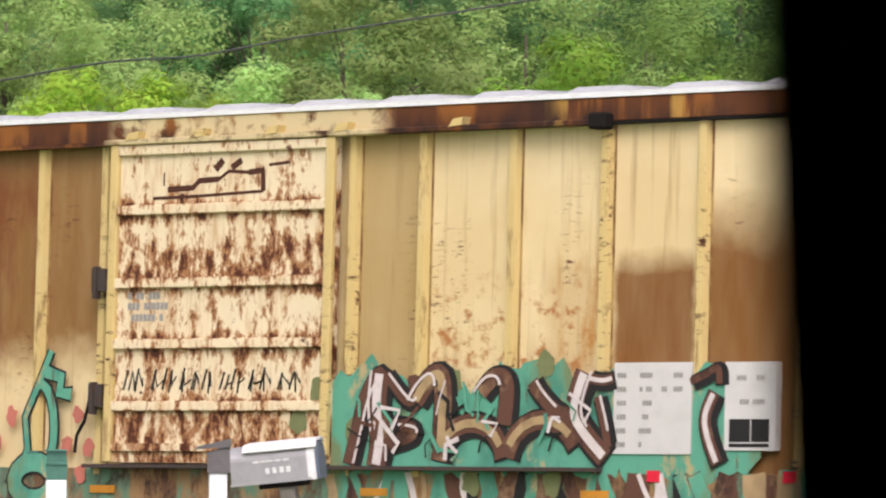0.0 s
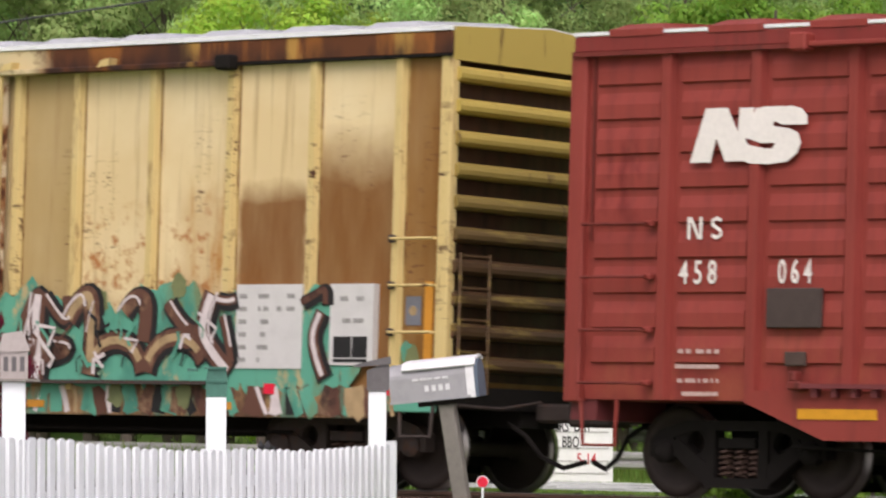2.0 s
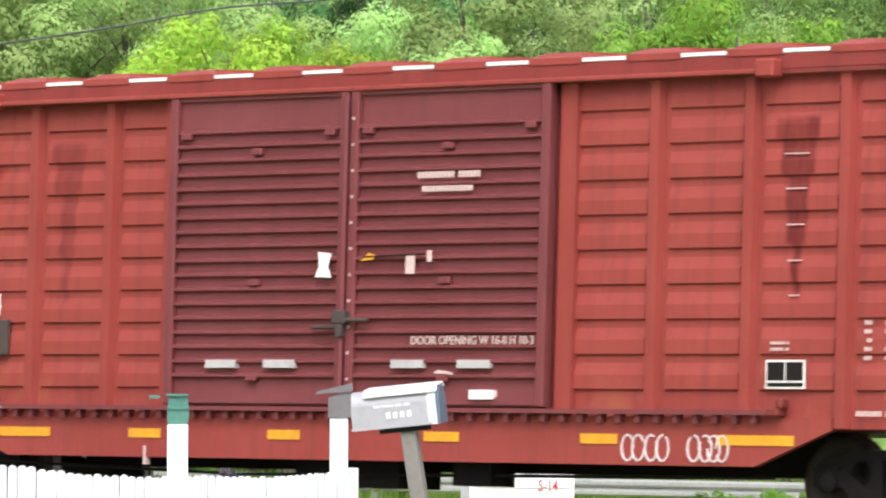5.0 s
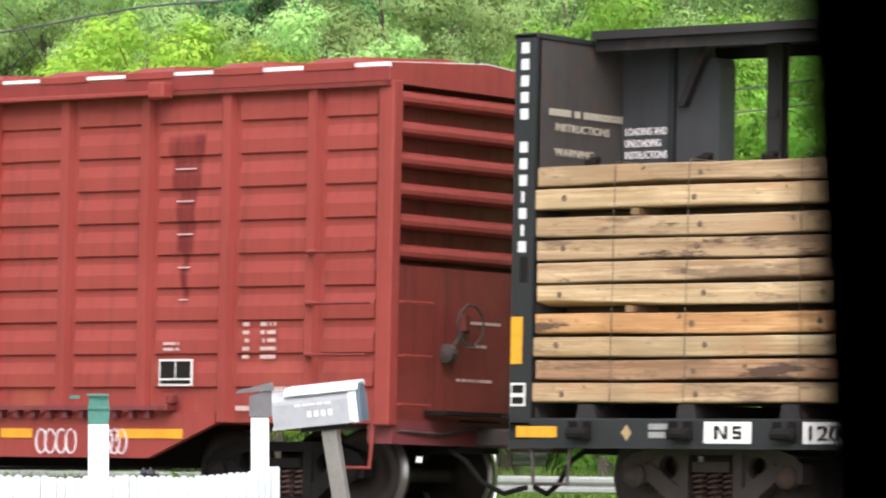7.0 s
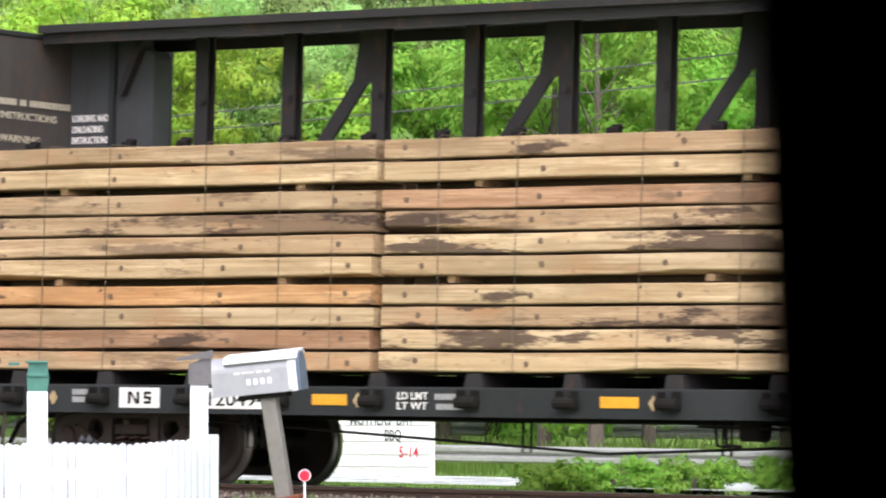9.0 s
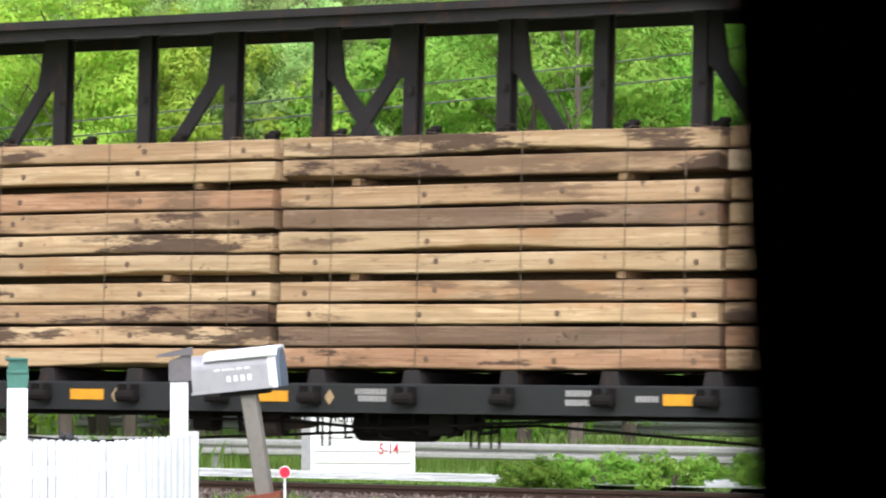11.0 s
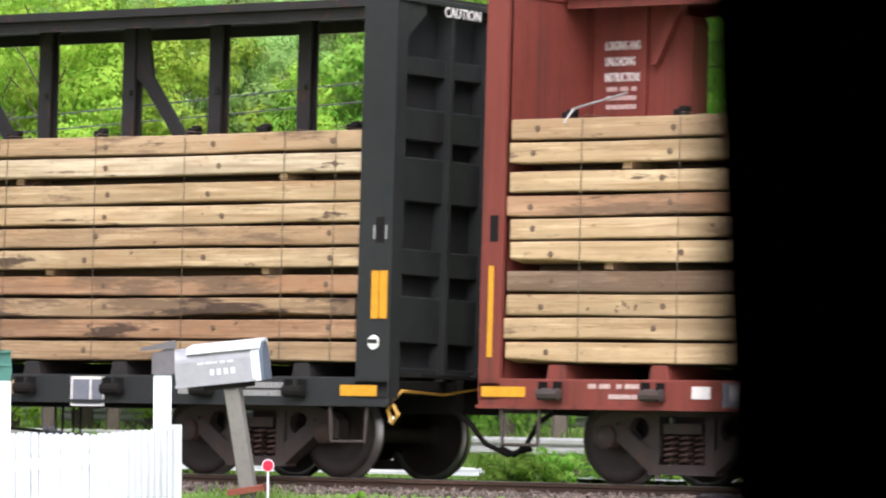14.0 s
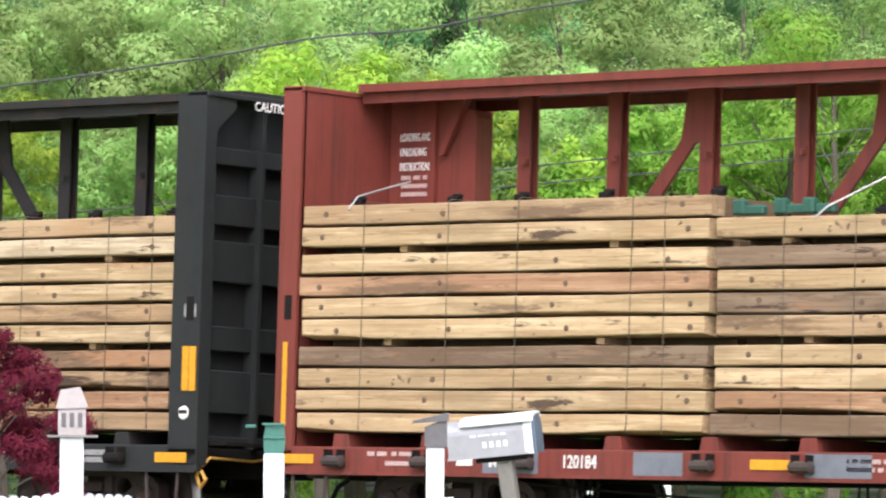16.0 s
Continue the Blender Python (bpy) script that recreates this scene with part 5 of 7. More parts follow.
        # web plate that ties the end to the truss, cut away in a curve below
        line = [(s * (HALF - 0.27), 1.0), (s * (HALF - 0.27), 4.85), (s * (HALF - 1.20), 4.85), (s * (HALF - 1.23), 4.70), (s * (HALF - 1.44), 4.68), (s * (HALF - 1.47), 4.60), (s * (HALF - 1.47), 3.4), (s * (HALF - 1.40), 2.4), (s * (HALF - 1.40), 1.0)]
        part("web_plate", prism(line, "y", -0.14, 0.14), WEB_LIT if paint is BLACK else paint, e)
        part("web_stiffener", box(min(s * (HALF - 0.95), s * (HALF - 0.88)), max(s * (HALF - 0.95), s * (HALF - 0.88)), -0.20, -0.141, 1.0, 4.84), paint, e)
        part("web_strut", prism([(s * (HALF - 1.02), 4.20), (s * (HALF - 1.10), 4.20), (s * (HALF - 1.42), 4.84), (s * (HALF - 1.30), 4.84)], "y", -0.24, -0.142), chord, e)
        for x in (s * (HALF - 0.15),):
            # no opening is cut: a black patch paints the hole's inner shade
            part("hand_hole", boxes((x - 0.05, x + 0.05, -1.606, -1.598, 2.36, 2.62)), GRIME_SHADE, e)
            if paint is BLACK and s > 0:
                for xx in (x - 0.085, x + 0.065):
                    part("pale_edge_bar", box(xx, xx + 0.02, -1.607, -1.599, 2.40, 2.54), DECALGREY, e)
        if paint is not BLACK or s < 0:
            part("ladder_rail", tube([(s * (HALF + 0.08), -1.25, 0.9), (s * (HALF + 0.08), -1.25, 2.6)], 0.018, 5), paint, e)
        for i in range(4 if paint is not BLACK or s < 0 else 0):
            part("ladder_rung", tube([(s * (HALF + 0.08), -1.5, 1.1 + 0.4 * i), (s * (HALF + 0.08), -1.05, 1.1 + 0.4 * i)], 0.013, 5), paint, e)
        part("brake_wheel", tube([(s * (HALF + 0.14), 0.45 + 0.22 * math.cos(i * 0.6283), 2.0 + 0.22 * math.sin(i * 0.6283)) for i in range(11)], 0.016, 5), GRIME_SHADE, e)
        part("end_step", box(min(s * HALF, s * (HALF + 0.25)), max(s * HALF, s * (HALF + 0.25)), -1.4, 1.4, 1.02, 1.05), GRIME_SHADE, e)
        coupler(car, s * HALF, s, GLOVE if paint is BLACK and s > 0 else None)
        part("stirrup", tube([(s * (HALF - 0.75), -1.58, 0.78), (s * (HALF - 0.72), -1.58, 0.36), (s * (HALF - 0.30), -1.58, 0.36), (s * (HALF - 0.27), -1.58, 0.78)], 0.022, 5), tone, car)
        truck(car, s * (HALF - 2.1), tone)
    part("brake_rod", tube([(-8.2, -1.15, 0.66), (-3.0, -1.15, 0.38), (3.0, -1.15, 0.62), (8.2, -1.15, 0.30)], 0.016, 5), GRIME_SHADE, car)
    for x in (-7.55, -7.35, -4.0, -1.6, 0.3, 2.2, 2.45, 6.6, 6.85):
        part("rod_hanger", tube([(x, -1.2, 0.75), (x, -1.2, 0.38), (x + 0.1, -1.2, 0.38), (x + 0.1, -1.2, 0.75)], 0.014, 5), GRIME_SHADE, car)
    rnd = random.Random(seed + 77)
    for i in range(15):
        x = -1.7 + 0.29 * i + rnd.uniform(-0.1, 0.1)
        z = rnd.uniform(0.46, 0.60)
        part("brake_lever", tube([(x, -1.30, 0.74), (x + rnd.uniform(-0.05, 0.05), -1.30, z), (x + rnd.uniform(0.06, 0.22), -1.30, z + rnd.uniform(-0.03, 0.05))], rnd.uniform(0.012, 0.026), 5), GRIME_SHADE, car)
    part("brake_cylinder", lathe([(-0.75, 0.05), (-0.70, 0.13), (-0.25, 0.13), (-0.20, 0.06), (0.15, 0.035)], "x", 14, centre=(0, -1.15, 0.60)), GRIME, car)
    for x0, x1, z0 in ((1.75, 2.05, 0.50), (2.1, 2.3, 0.56), (-1.35, -1.1, 0.52)):
        part("control_valve", box(x0, x1, -1.33, -1.08, z0, 0.74, bevel=0.03), GRIME_SHADE, car)
    part("air_pipe", tube([(-1.8, -1.34, 0.66), (0.2, -1.34, 0.62), (1.1, -1.34, 0.56), (2.6, -1.34, 0.63), (4.4, -1.34, 0.70)], 0.018, 5), GRIME_SHADE, car)
    part("air_tank", lathe([(0.5, 0.08), (0.58, 0.16), (1.5, 0.16), (1.58, 0.08)], "x", 16, centre=(0, -0.9, 0.60)), GRIME_SHADE, car)
    return rolling(car, XC), HALF


def stack(x0, layers, seed, tones, pitch=0.2255, top_z0=1.13, length=5.425):
    """A strapped stack of sawn ties on the near side of the truss: 10 rows with bearers after the fourth and eighth; tones names each row's timber from the top."""
    st = thing("timber_stack", "stack of new sawn oak ties strapped with steel bands", "timber", "tie stacks on the flat cars")
    rnd = random.Random(seed)
    z = top_z0 + 0.035
    inner = bmesh.new()
    for r in range(layers):
        h = pitch - 0.019 + rnd.uniform(-0.008, 0.003)
        a = rnd.uniform(-0.03, 0.03)
        b = length + rnd.uniform(-0.05, 0.02)
        bm = bmesh.new()
        n = 22
        wood, stain = OAKS[tones[layers - 1 - r].lower()], tones[layers - 1 - r].isupper()
        wane = stain or rnd.random() < 0.12
        ph, am = rnd.uniform(0, 9), rnd.uniform(0.004, 0.010)
        rings = []
        for i in range(n + 1):
            x = a + (b - a) * i / n
            dz = am * math.sin(ph + x * 1.7) + rnd.uniform(-0.003, 0.003)
            lo = dz + (0.036 * max(0, math.sin(ph * 2 + x * 1.1)) * rnd.uniform(0.7, 1.1) if wane else 0.0)
            y = -1.57 + rnd.uniform(-0.004, 0.004)
            rings.append([bm.verts.new(v) for v in ((x, y + 0.012, lo + 0.004), (x, y, lo + 0.018), (x, y, h - 0.014 + dz * 0.5), (x, y + 0.012, h - 0.006 + dz * 0.5), (x, y + 0.22, h - 0.006), (x, y + 0.22, 0.004))])
        for p, q in zip(rings, rings[1:]):
            for j in range(6):
                bm.faces.new((p[j], p[(j + 1) % 6], q[(j + 1) % 6], q[j]))
        bm.faces.new(rings[0])
        bm.faces.new(rings[-1][::-1])
        bmesh.ops.recalc_face_normals(bm, faces=bm.faces[:])
        # shift the grain so that no two ties share it
        sh = Vector((rnd.uniform(-40, 40), 0, 0))
        bmesh.ops.translate(bm, verts=bm.verts[:], vec=sh)
        t = part("tie", bm, wood, st)
        t.matrix_basis = pose(-sh.x, 0, z)
        for i in range(4):
            x = (0.42, 1.92, 3.55, 5.05)[i] + rnd.uniform(-0.16, 0.16) if rnd.random() < 0.85 else None
            if x:
                zz = h * rnd.uniform(0.4, 0.6)
                k2 = part("nail_plate", lathe([(-1.581, 0.022 + rnd.uniform(0, 0.010)), (-1.574, 0.034)], "y", 8, centre=(x, 0, zz)), KNOT, t)
                k2.matrix_basis = pose(sh.x, 0, 0)
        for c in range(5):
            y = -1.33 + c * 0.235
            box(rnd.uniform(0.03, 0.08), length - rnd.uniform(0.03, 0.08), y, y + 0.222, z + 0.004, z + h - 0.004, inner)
        z += pitch
        if r in (3, 7) and r < layers - 1:
            for x in (1.0, 4.1):
                xx = x + rnd.uniform(-0.35, 0.35)
                part("bearer", box(xx, xx + 0.10, -1.50, -0.2, z - 0.006, z + 0.062), OAKS["t"], st)
            # added filler, no tie: keeps the bearer gap dark instead of see-through
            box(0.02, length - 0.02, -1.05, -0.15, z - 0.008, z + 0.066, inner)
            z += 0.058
    o = part("inner_timber", inner, SHADED_WOOD, st)
    o["kind"] = "stuff"
    for x in (0.75, 1.85, 3.05, 4.25, 4.95):
        xx = x + rnd.uniform(-0.2, 0.2)
        lean = rnd.uniform(-0.05, 0.05)
        part("strap", tube([(xx, -1.50, top_z0 + 0.0), (xx + lean * 0.3, -1.585, top_z0 + 0.04), (xx + lean, -1.585, z - 0.02), (xx + lean, -1.54, z + 0.008), (xx + lean, -0.3, z + 0.02)], 0.0042, 4), STRAP, st)
    for i in range(5):
        xx = 0.4 + i * 1.15 + rnd.uniform(-0.2, 0.2)
        part("strap_buckle", boxes((xx - 0.07, xx + 0.07, -1.2, -1.08, z, z + 0.07), (xx - 0.03, xx + 0.10, -1.17, -1.11, z + 0.05, z + 0.10), bevel=0.015), GRIME_SHADE, st)
    return rolling(st, x0), z


def flat_cars():
    """The black and the red centre-beam cars with their loads and stencils."""
    car, H = centerbeam(-22.45, BLACK, BLACK_RUST, "black centerbeam flat car with rust-brown truss, stacked with ties", GRIME, 1)

    def lx(x):
        return x + 22.45
    for i, x in enumerate((-33.53, -28.0, -22.47, -16.96)):
        stack(x, 10, 31 + i, ("tltbtLolxt", "tlxBsllbsL", "SBtgLltlgx", "tplltlxBxt")[i])
    # upright block letters on the end post, one plain shape each
    Y = -1.602
    n = 0
    for row, z in enumerate([4.71 - 0.166 * i for i in range(13)]):
        if row == 5:
            continue
        w = 0.020 if row in (9, 11) else 0.048
        part("post_lettering", box(-H + 0.125 - w, -H + 0.125 + w, Y - 0.006, Y, z - 0.055, z + 0.055, bevel=0.002), DECAL, car)
    part("yellow_plate", box(-H + 0.01, -H + 0.15, Y - 0.008, Y, 1.55, 2.02), YELLOW, car)
    for x in (H - 0.235, H - 0.13):
        part("yellow_plate", box(x, x + 0.09, Y - 0.012, Y, 1.60, 2.08), YELLOW, car)
    part("data_plate", box(-H + 0.02, -H + 0.20, Y - 0.008, Y, 1.13, 1.36), WHITE, car)
    part("data_plate_field", boxes((-H + 0.04, -H + 0.18, Y - 0.014, Y - 0.006, 1.15, 1.22), (-H + 0.04, -H + 0.18, Y - 0.014, Y - 0.006, 1.26, 1.34)), GRIME_SHADE, car)
    part("emblem", lathe([(Y - 0.012, 0.07), (Y, 0.075)], "y", 16, centre=(H - 0.20, 0, 1.36)), WHITE, car)
    part("emblem_bar", box(H - 0.26, H - 0.14, Y - 0.018, Y - 0.01, 1.35, 1.39), BLACK, car)
    S = -1.604
    for x0, x1 in ((-33.70, -33.20), (-28.83, -28.38), (-25.23, -24.77), (-22.75, -22.29), (-17.65, -17.24), (-11.70, -11.24)):
        part("reflective_strip", box(lx(x0), lx(x1), S - 0.008, S, 0.82, 0.93), YELLOW, car)
    part("white_plate", box(lx(-31.42), lx(-30.87), S - 0.008, S, 0.77, 0.98), WHITE, car)
    part("white_plate", box(lx(-30.27), lx(-29.38), S - 0.008, S, 0.77, 0.98), WHITE, car)
    part("plate_mark", bars([(lx(-31.30), lx(-31.26), 0.81, 0.94), (lx(-31.18), lx(-31.14), 0.81, 0.94), (lx(-31.08), lx(-30.98), 0.81, 0.84), (lx(-31.08), lx(-30.98), 0.86, 0.89), (lx(-31.08), lx(-30.98), 0.91, 0.94), (lx(-31.08), lx(-31.05), 0.87, 0.93), (lx(-31.01), lx(-30.98), 0.82, 0.88)], S - 0.009), GRIME_SHADE, car)
    part("plate_mark", prism([(lx(-31.28), 0.94), (lx(-31.25), 0.94), (lx(-31.16), 0.81), (lx(-31.19), 0.81)], "y", S - 0.013, S - 0.009), GRIME_SHADE, car)
    part("car_number", writing("120494", 0.205, lx(-30.25), S - 0.011, 0.80, width=0.83), GRIME_SHADE, car)
    for i, (a, b, z) in enumerate(((-27.26, -26.88, 0.885), (-27.24, -26.90, 0.785), (-21.42, -21.0, 0.9), (-21.38, -21.02, 0.83), (-18.81, -18.45, 0.90), (-18.81, -18.5, 0.81), (-17.97, -17.70, 0.85), (-14.13, -13.91, 0.86), (-13.83, -13.60, 0.91), (-13.83, -13.58, 0.82), (-12.93, -12.42, 0.89), (-12.96, -12.40, 0.81), (-32.08, -31.85, 0.9), (-32.08, -31.8, 0.82))):
        part("stencil", dashes(lx(a), lx(b), z, z + 0.06, S, 500 + i, 0.95), DECALGREY, car)
    for t, z in (("LD LMT", 0.885), ("LT WT", 0.785)):
        part("stencil", writing(t, 0.105, lx(-27.74), S - 0.004, z, width=0.39), WHITE, car)
    for x in (-32.35, -28.24, -24.6, -21.75, -16.11, -13.07):
        d = 0.06
        part("diamond_mark", prism([(lx(x) - d, 0.87), (lx(x), 0.87 + d * 1.3), (lx(x) + d, 0.87), (lx(x), 0.87 - d * 1.3)], "y", S - 0.006, S), TAN, car)
    part("data_plate", box(lx(-15.29), lx(-14.83), S - 0.01, S, 0.68, 0.99), WHITE, car)
    part("data_plate_field", boxes((lx(-15.26), lx(-15.03), S - 0.016, S - 0.008, 0.75, 0.96), (lx(-15.00), lx(-14.86), S - 0.016, S - 0.008, 0.75, 0.96), (lx(-15.26), lx(-14.86), S - 0.016, S - 0.008, 0.70, 0.73)), GREYPAINT, car)
    for i, (t, z) in enumerate((("LOADING AND", 3.93), ("UNLOADING", 3.81), ("INSTRUCTIONS", 3.69))):
        part("stencil", writing(t, 0.105, -H + 0.31, -0.144, z, 0.72), WHITE, car)
    for i, (text, z, y0, w) in enumerate((("", 4.05, 0.12, 1.25), ("INSTRUCTIONS", 3.90, 0.22, 0.92), ("WARNING", 3.65, 0.22, 0.66))):
        bm = writing(text, 0.11, 0, 0, 0, width=w) if text else dashes(0, w, 0, 0.07, 0, 540, 0.9)
        bm.transform(pose(-H + 0.27, -1.5 + y0, z, 0, 0, 90))
        part("stencil", bm, CHALK, car)
    bm = writing("CAUTION", 0.145, 0, 0, 0, 0.95)
    bm.transform(pose(H + 0.03, -0.86, 4.70, 0, 0, 90))
    part("stencil", bm, WHITE, car)

    car, H = centerbeam(1.37, RED_FLAT, RED_FLAT, "red-brown centerbeam flat car loaded with sawn ties", GRIME, 2)

    def mx(x):
        return x - 1.37
    for i, (x, n) in enumerate(((-9.68, 10), (-4.17, 9), (1.36, 9), (6.87, 10))):
        stack(x, n, 51 + i, ("tllxllgllL", "lglgtllxg", "ltlbllxtl", "tllgltlxll")[i], 0.2310)
    for i, (t, z) in enumerate((("LOADING AND", 4.37), ("UNLOADING", 4.21), ("INSTRUCTIONS", 4.05))):
        part("stencil", writing(t, 0.125, -H + 0.41, -0.144, z, 0.50), WHITE, car)
    for i, z in enumerate((3.95, 3.86, 3.77)):
        part("stencil", dashes(-H + 0.44, -H + 0.82, z, z + 0.045, -0.144, 560 + i, 0.9), FADED, car)
    part("yellow_plate", box(-H + 0.10, -H + 0.16, Y - 0.008, Y, 1.22, 2.12), YELLOW, car)
    for x0, x1 in ((-9.93, -9.40), (-3.66, -3.18), (0.6, 1.1), (5, 5.5)):
        part("reflective_strip", box(mx(x0), mx(x1), S - 0.010, S, 0.83, 0.93), YELLOW, car)
    for x0, x1 in ((-7.08, -6.35), (-5.12, -4.50), (-3.0, -2.2)):
        part("patch", box(mx(x0), mx(x1), S - 0.004, S, 0.755, 0.99), GREYPAINT, car, "grey repainted patch")
    part("mark", bars([(mx(-6.99), mx(-6.955), 0.82, 0.96), (mx(-6.91), mx(-6.875), 0.82, 0.96), (mx(-6.83), mx(-6.74), 0.82, 0.85), (mx(-6.83), mx(-6.74), 0.875, 0.905), (mx(-6.83), mx(-6.74), 0.93, 0.96), (mx(-6.83), mx(-6.80), 0.89, 0.95), (mx(-6.77), mx(-6.74), 0.83, 0.89)], S - 0.006), WHITE, car)
    part("mark", prism([(mx(-6.97), 0.96), (mx(-6.94), 0.96), (mx(-6.89), 0.82), (mx(-6.92), 0.82)], "y", S - 0.010, S - 0.006), WHITE, car)
    part("car_number", writing("120184", 0.19, mx(-6.04), S - 0.008, 0.82, 0.80), WHITE, car)
    part("white_plate", boxes((mx(-7.43), mx(-7.22), S - 0.006, S, 0.83, 0.95)), WHITE, car)
    for i, (a, b, z) in enumerate(((-8.65, -8.05, 0.92), (-8.4, -8.05, 0.82), (-2.5, -1.9, 0.9), (-2.5, -1.9, 0.82))):
        part("stencil", dashes(mx(a), mx(b), z, z + 0.045, S, 580 + i, 0.9), FADED, car)
    # tie-down cable and green strap ratchets on the load
    part("tie_down", tube([(-H + 0.95, -1.585, 3.52), (-H + 1.0, -1.50, 3.66), (-H + 1.22, -0.90, 3.86)], 0.012, 5), STEEL, car)
    part("tie_down", tube([(-H + 7.0, -1.585, 3.3), (-H + 7.1, -1.50, 3.42), (-H + 7.7, -0.7, 3.95)], 0.012, 5), STEEL, car)
    for x in (mx(-4.05), mx(-3.55), mx(-3.2)):
        part("ratchet", boxes((x, x + 0.14, -1.50, -1.38, 3.36, 3.52), (x + 0.1, x + 0.36, -1.46, -1.36, 3.36, 3.46), bevel=0.02), GREENTARP, car)


# ---- ground, track, road ----
def height(x, y):
    z = -0.10
    if y > 44:
        z -= 0.8 * min(1, (y - 44) / 26)
    if y > 95:
        z += (y - 95) * 0.20
        if y > 130:
            z += (y - 130) * 0.25
        z = min(z, 130)
    # the bank beside the road where the fence and mailbox stand
    d = math.exp(-((x + 29.5) / 3.0) ** 2 - ((y - 33) / 5.0) ** 2)
    z += 0.12 * d
    return z


def sheet(name, xs, ys, fn, mat, label, category):
    bm = bmesh.new()
    grid = [[bm.verts.new((x, y, fn(x, y))) for y in ys] for x in xs]
    for i in range(len(xs) - 1):
        for j in range(len(ys) - 1):
            f = bm.faces.new((grid[i][j], grid[i + 1][j], grid[i + 1][j + 1], grid[i][j + 1]))
            f.smooth = True
    bmesh.ops.recalc_face_normals(bm, faces=bm.faces[:])
    o = part(name, bm, mat)
    return tagged(o, label, category, kind="structure")


def setting():
    xs = sorted(set([-2500, -1200, -600, -350, -220] + [-160 + 4 * i for i in range(60)] + [-42 + 1.0 * i for i in range(34)] + [120, 250, 600, 1500, 2500]))
    ys = sorted(set([-2500, -1000, -300, -100, -40, 0, 15] + [24 + 1.0 * i for i in range(54)] + [80 + 5 * i for i in range(30)] + [260, 320, 420, 600, 1000, 2500]))
    sheet("ground", xs, ys, height, GROUND, "grass ground rising to a wooded hill", "ground")
    # the road that crosses the line
    def edge(y):
        return -25.0 - (max(0, y - 33.5) / 7.2) ** 2 * 2.4
    for y0, y1, mat, label, name in ((-20, 35.6, PALEROAD, "pale wet road surface", "road"), (35.6, 40.66, ASPHALT, "wet grey asphalt apron before the rail crossing", "road_apron")):
        bm = bmesh.new()
        ys = [y0 + (y1 - y0) * i / 24 for i in range(25)]
        L = [bm.verts.new((edge(y), y, -0.03)) for y in ys]
        Lb = [bm.verts.new((edge(y) - 0.15, y, -0.25)) for y in ys]
        R = [bm.verts.new((-8.0, y, -0.01)) for y in ys]
        for i in range(24):
            bm.faces.new((L[i], R[i], R[i + 1], L[i + 1]))
            bm.faces.new((Lb[i], L[i], L[i + 1], Lb[i + 1]))
        tagged(part(name, bm, mat), label, "road", kind="structure")
    bm = bmesh.new()
    q = [bm.verts.new(v) for v in ((-60, 46.6, -0.12), (5, 46.6, -0.12), (5, 50.9, -0.16), (-60, 50.9, -0.16))]
    bm.faces.new(q)
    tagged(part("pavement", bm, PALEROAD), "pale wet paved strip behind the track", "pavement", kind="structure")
    # ballast bed
    prof = [(36.4, -0.35), (37.3, -0.08), (39.7, -0.085), (40.1, -0.06), (43.2, -0.15), (44.6, -0.4)]
    tagged(part("track_bed", prism(prof, "x", -130, 60), BALLAST), "brown ballast bed under the track", "ballast", kind="structure")
    rnd = random.Random(9)
    bm = bmesh.new()
    for i in range(3600):
        x = rnd.uniform(-41, -24)
        y = rnd.choice((rnd.uniform(37.3, 40.7), rnd.uniform(40.9, 43.4), rnd.uniform(38.8, 40.7)))
        z = -0.065
        s = rnd.uniform(0.02, 0.045)
        m = pose(x, y, z, rnd.uniform(0, 360), rnd.uniform(0, 360), rnd.uniform(0, 360)) @ Matrix.Diagonal((s, s * rnd.uniform(0.6, 1), s * rnd.uniform(0.5, 0.9), 1))
        vs = [bm.verts.new(m @ Vector(v)) for v in ((1, 0, 0), (-1, 0, 0), (0, 1, 0), (0, -1, 0), (0, 0, 1), (0, 0, -1))]
        for a, b, c in ((0, 2, 4), (2, 1, 4), (1, 3, 4), (3, 0, 4), (2, 0, 5), (1, 2, 5), (3, 1, 5), (0, 3, 5)):
            bm.faces.new((vs[a], vs[b], vs[c]))
    tagged(part("ballast", bm, BALLAST), "loose brown ballast stones", "gravel", kind="stuff")
    for i, (y, z) in enumerate(((TRACK_Y - 0.755, 0.028), (TRACK_Y + 0.755, -0.028))):
        r = thing("rail", "rusty steel running rail with a bright head", "rail", "running rails")
        prof = [(y - 0.07, z - 0.17), (y - 0.07, z - 0.155), (y - 0.012, z - 0.135), (y - 0.012, z - 0.05), (y - 0.036, z - 0.04), (y - 0.036, z - 0.004), (y + 0.036, z - 0.004), (y + 0.036, z - 0.04), (y + 0.012, z - 0.05), (y + 0.012, z - 0.135), (y + 0.07, z - 0.155), (y + 0.07, z - 0.17)]
        part("web", prism(prof, "x", -130, 60), RAIL, r)
        part("running_surface", box(-130, 60, y - 0.03, y + 0.03, z - 0.004, z), RAILTOP, r)
    sleeper = None
    for i in range(60):
        x = -52 + 0.55 * i
        if sleeper is None:
            sleeper = tagged(part("sleeper", box(-0.11, 0.11, -1.3, 1.3, -0.1, 0.06, bevel=0.01), plain("creosoted_timber", (0.06, 0.045, 0.036), 0.9)), "dark creosoted timber sleeper in the ballast", "sleeper", "track sleepers")
            sleeper.matrix_basis = pose(x, TRACK_Y, -0.20, CANT)
        else:
            copy_thing(sleeper, pose(x, TRACK_Y, -0.20, CANT))


def bearing(az, r):
    a = radians(az)
    return Vector((-r * math.sin(a), r * math.cos(a), 0))


def elev(e, r):
    return EYE[2] + r * math.tan(radians(e))


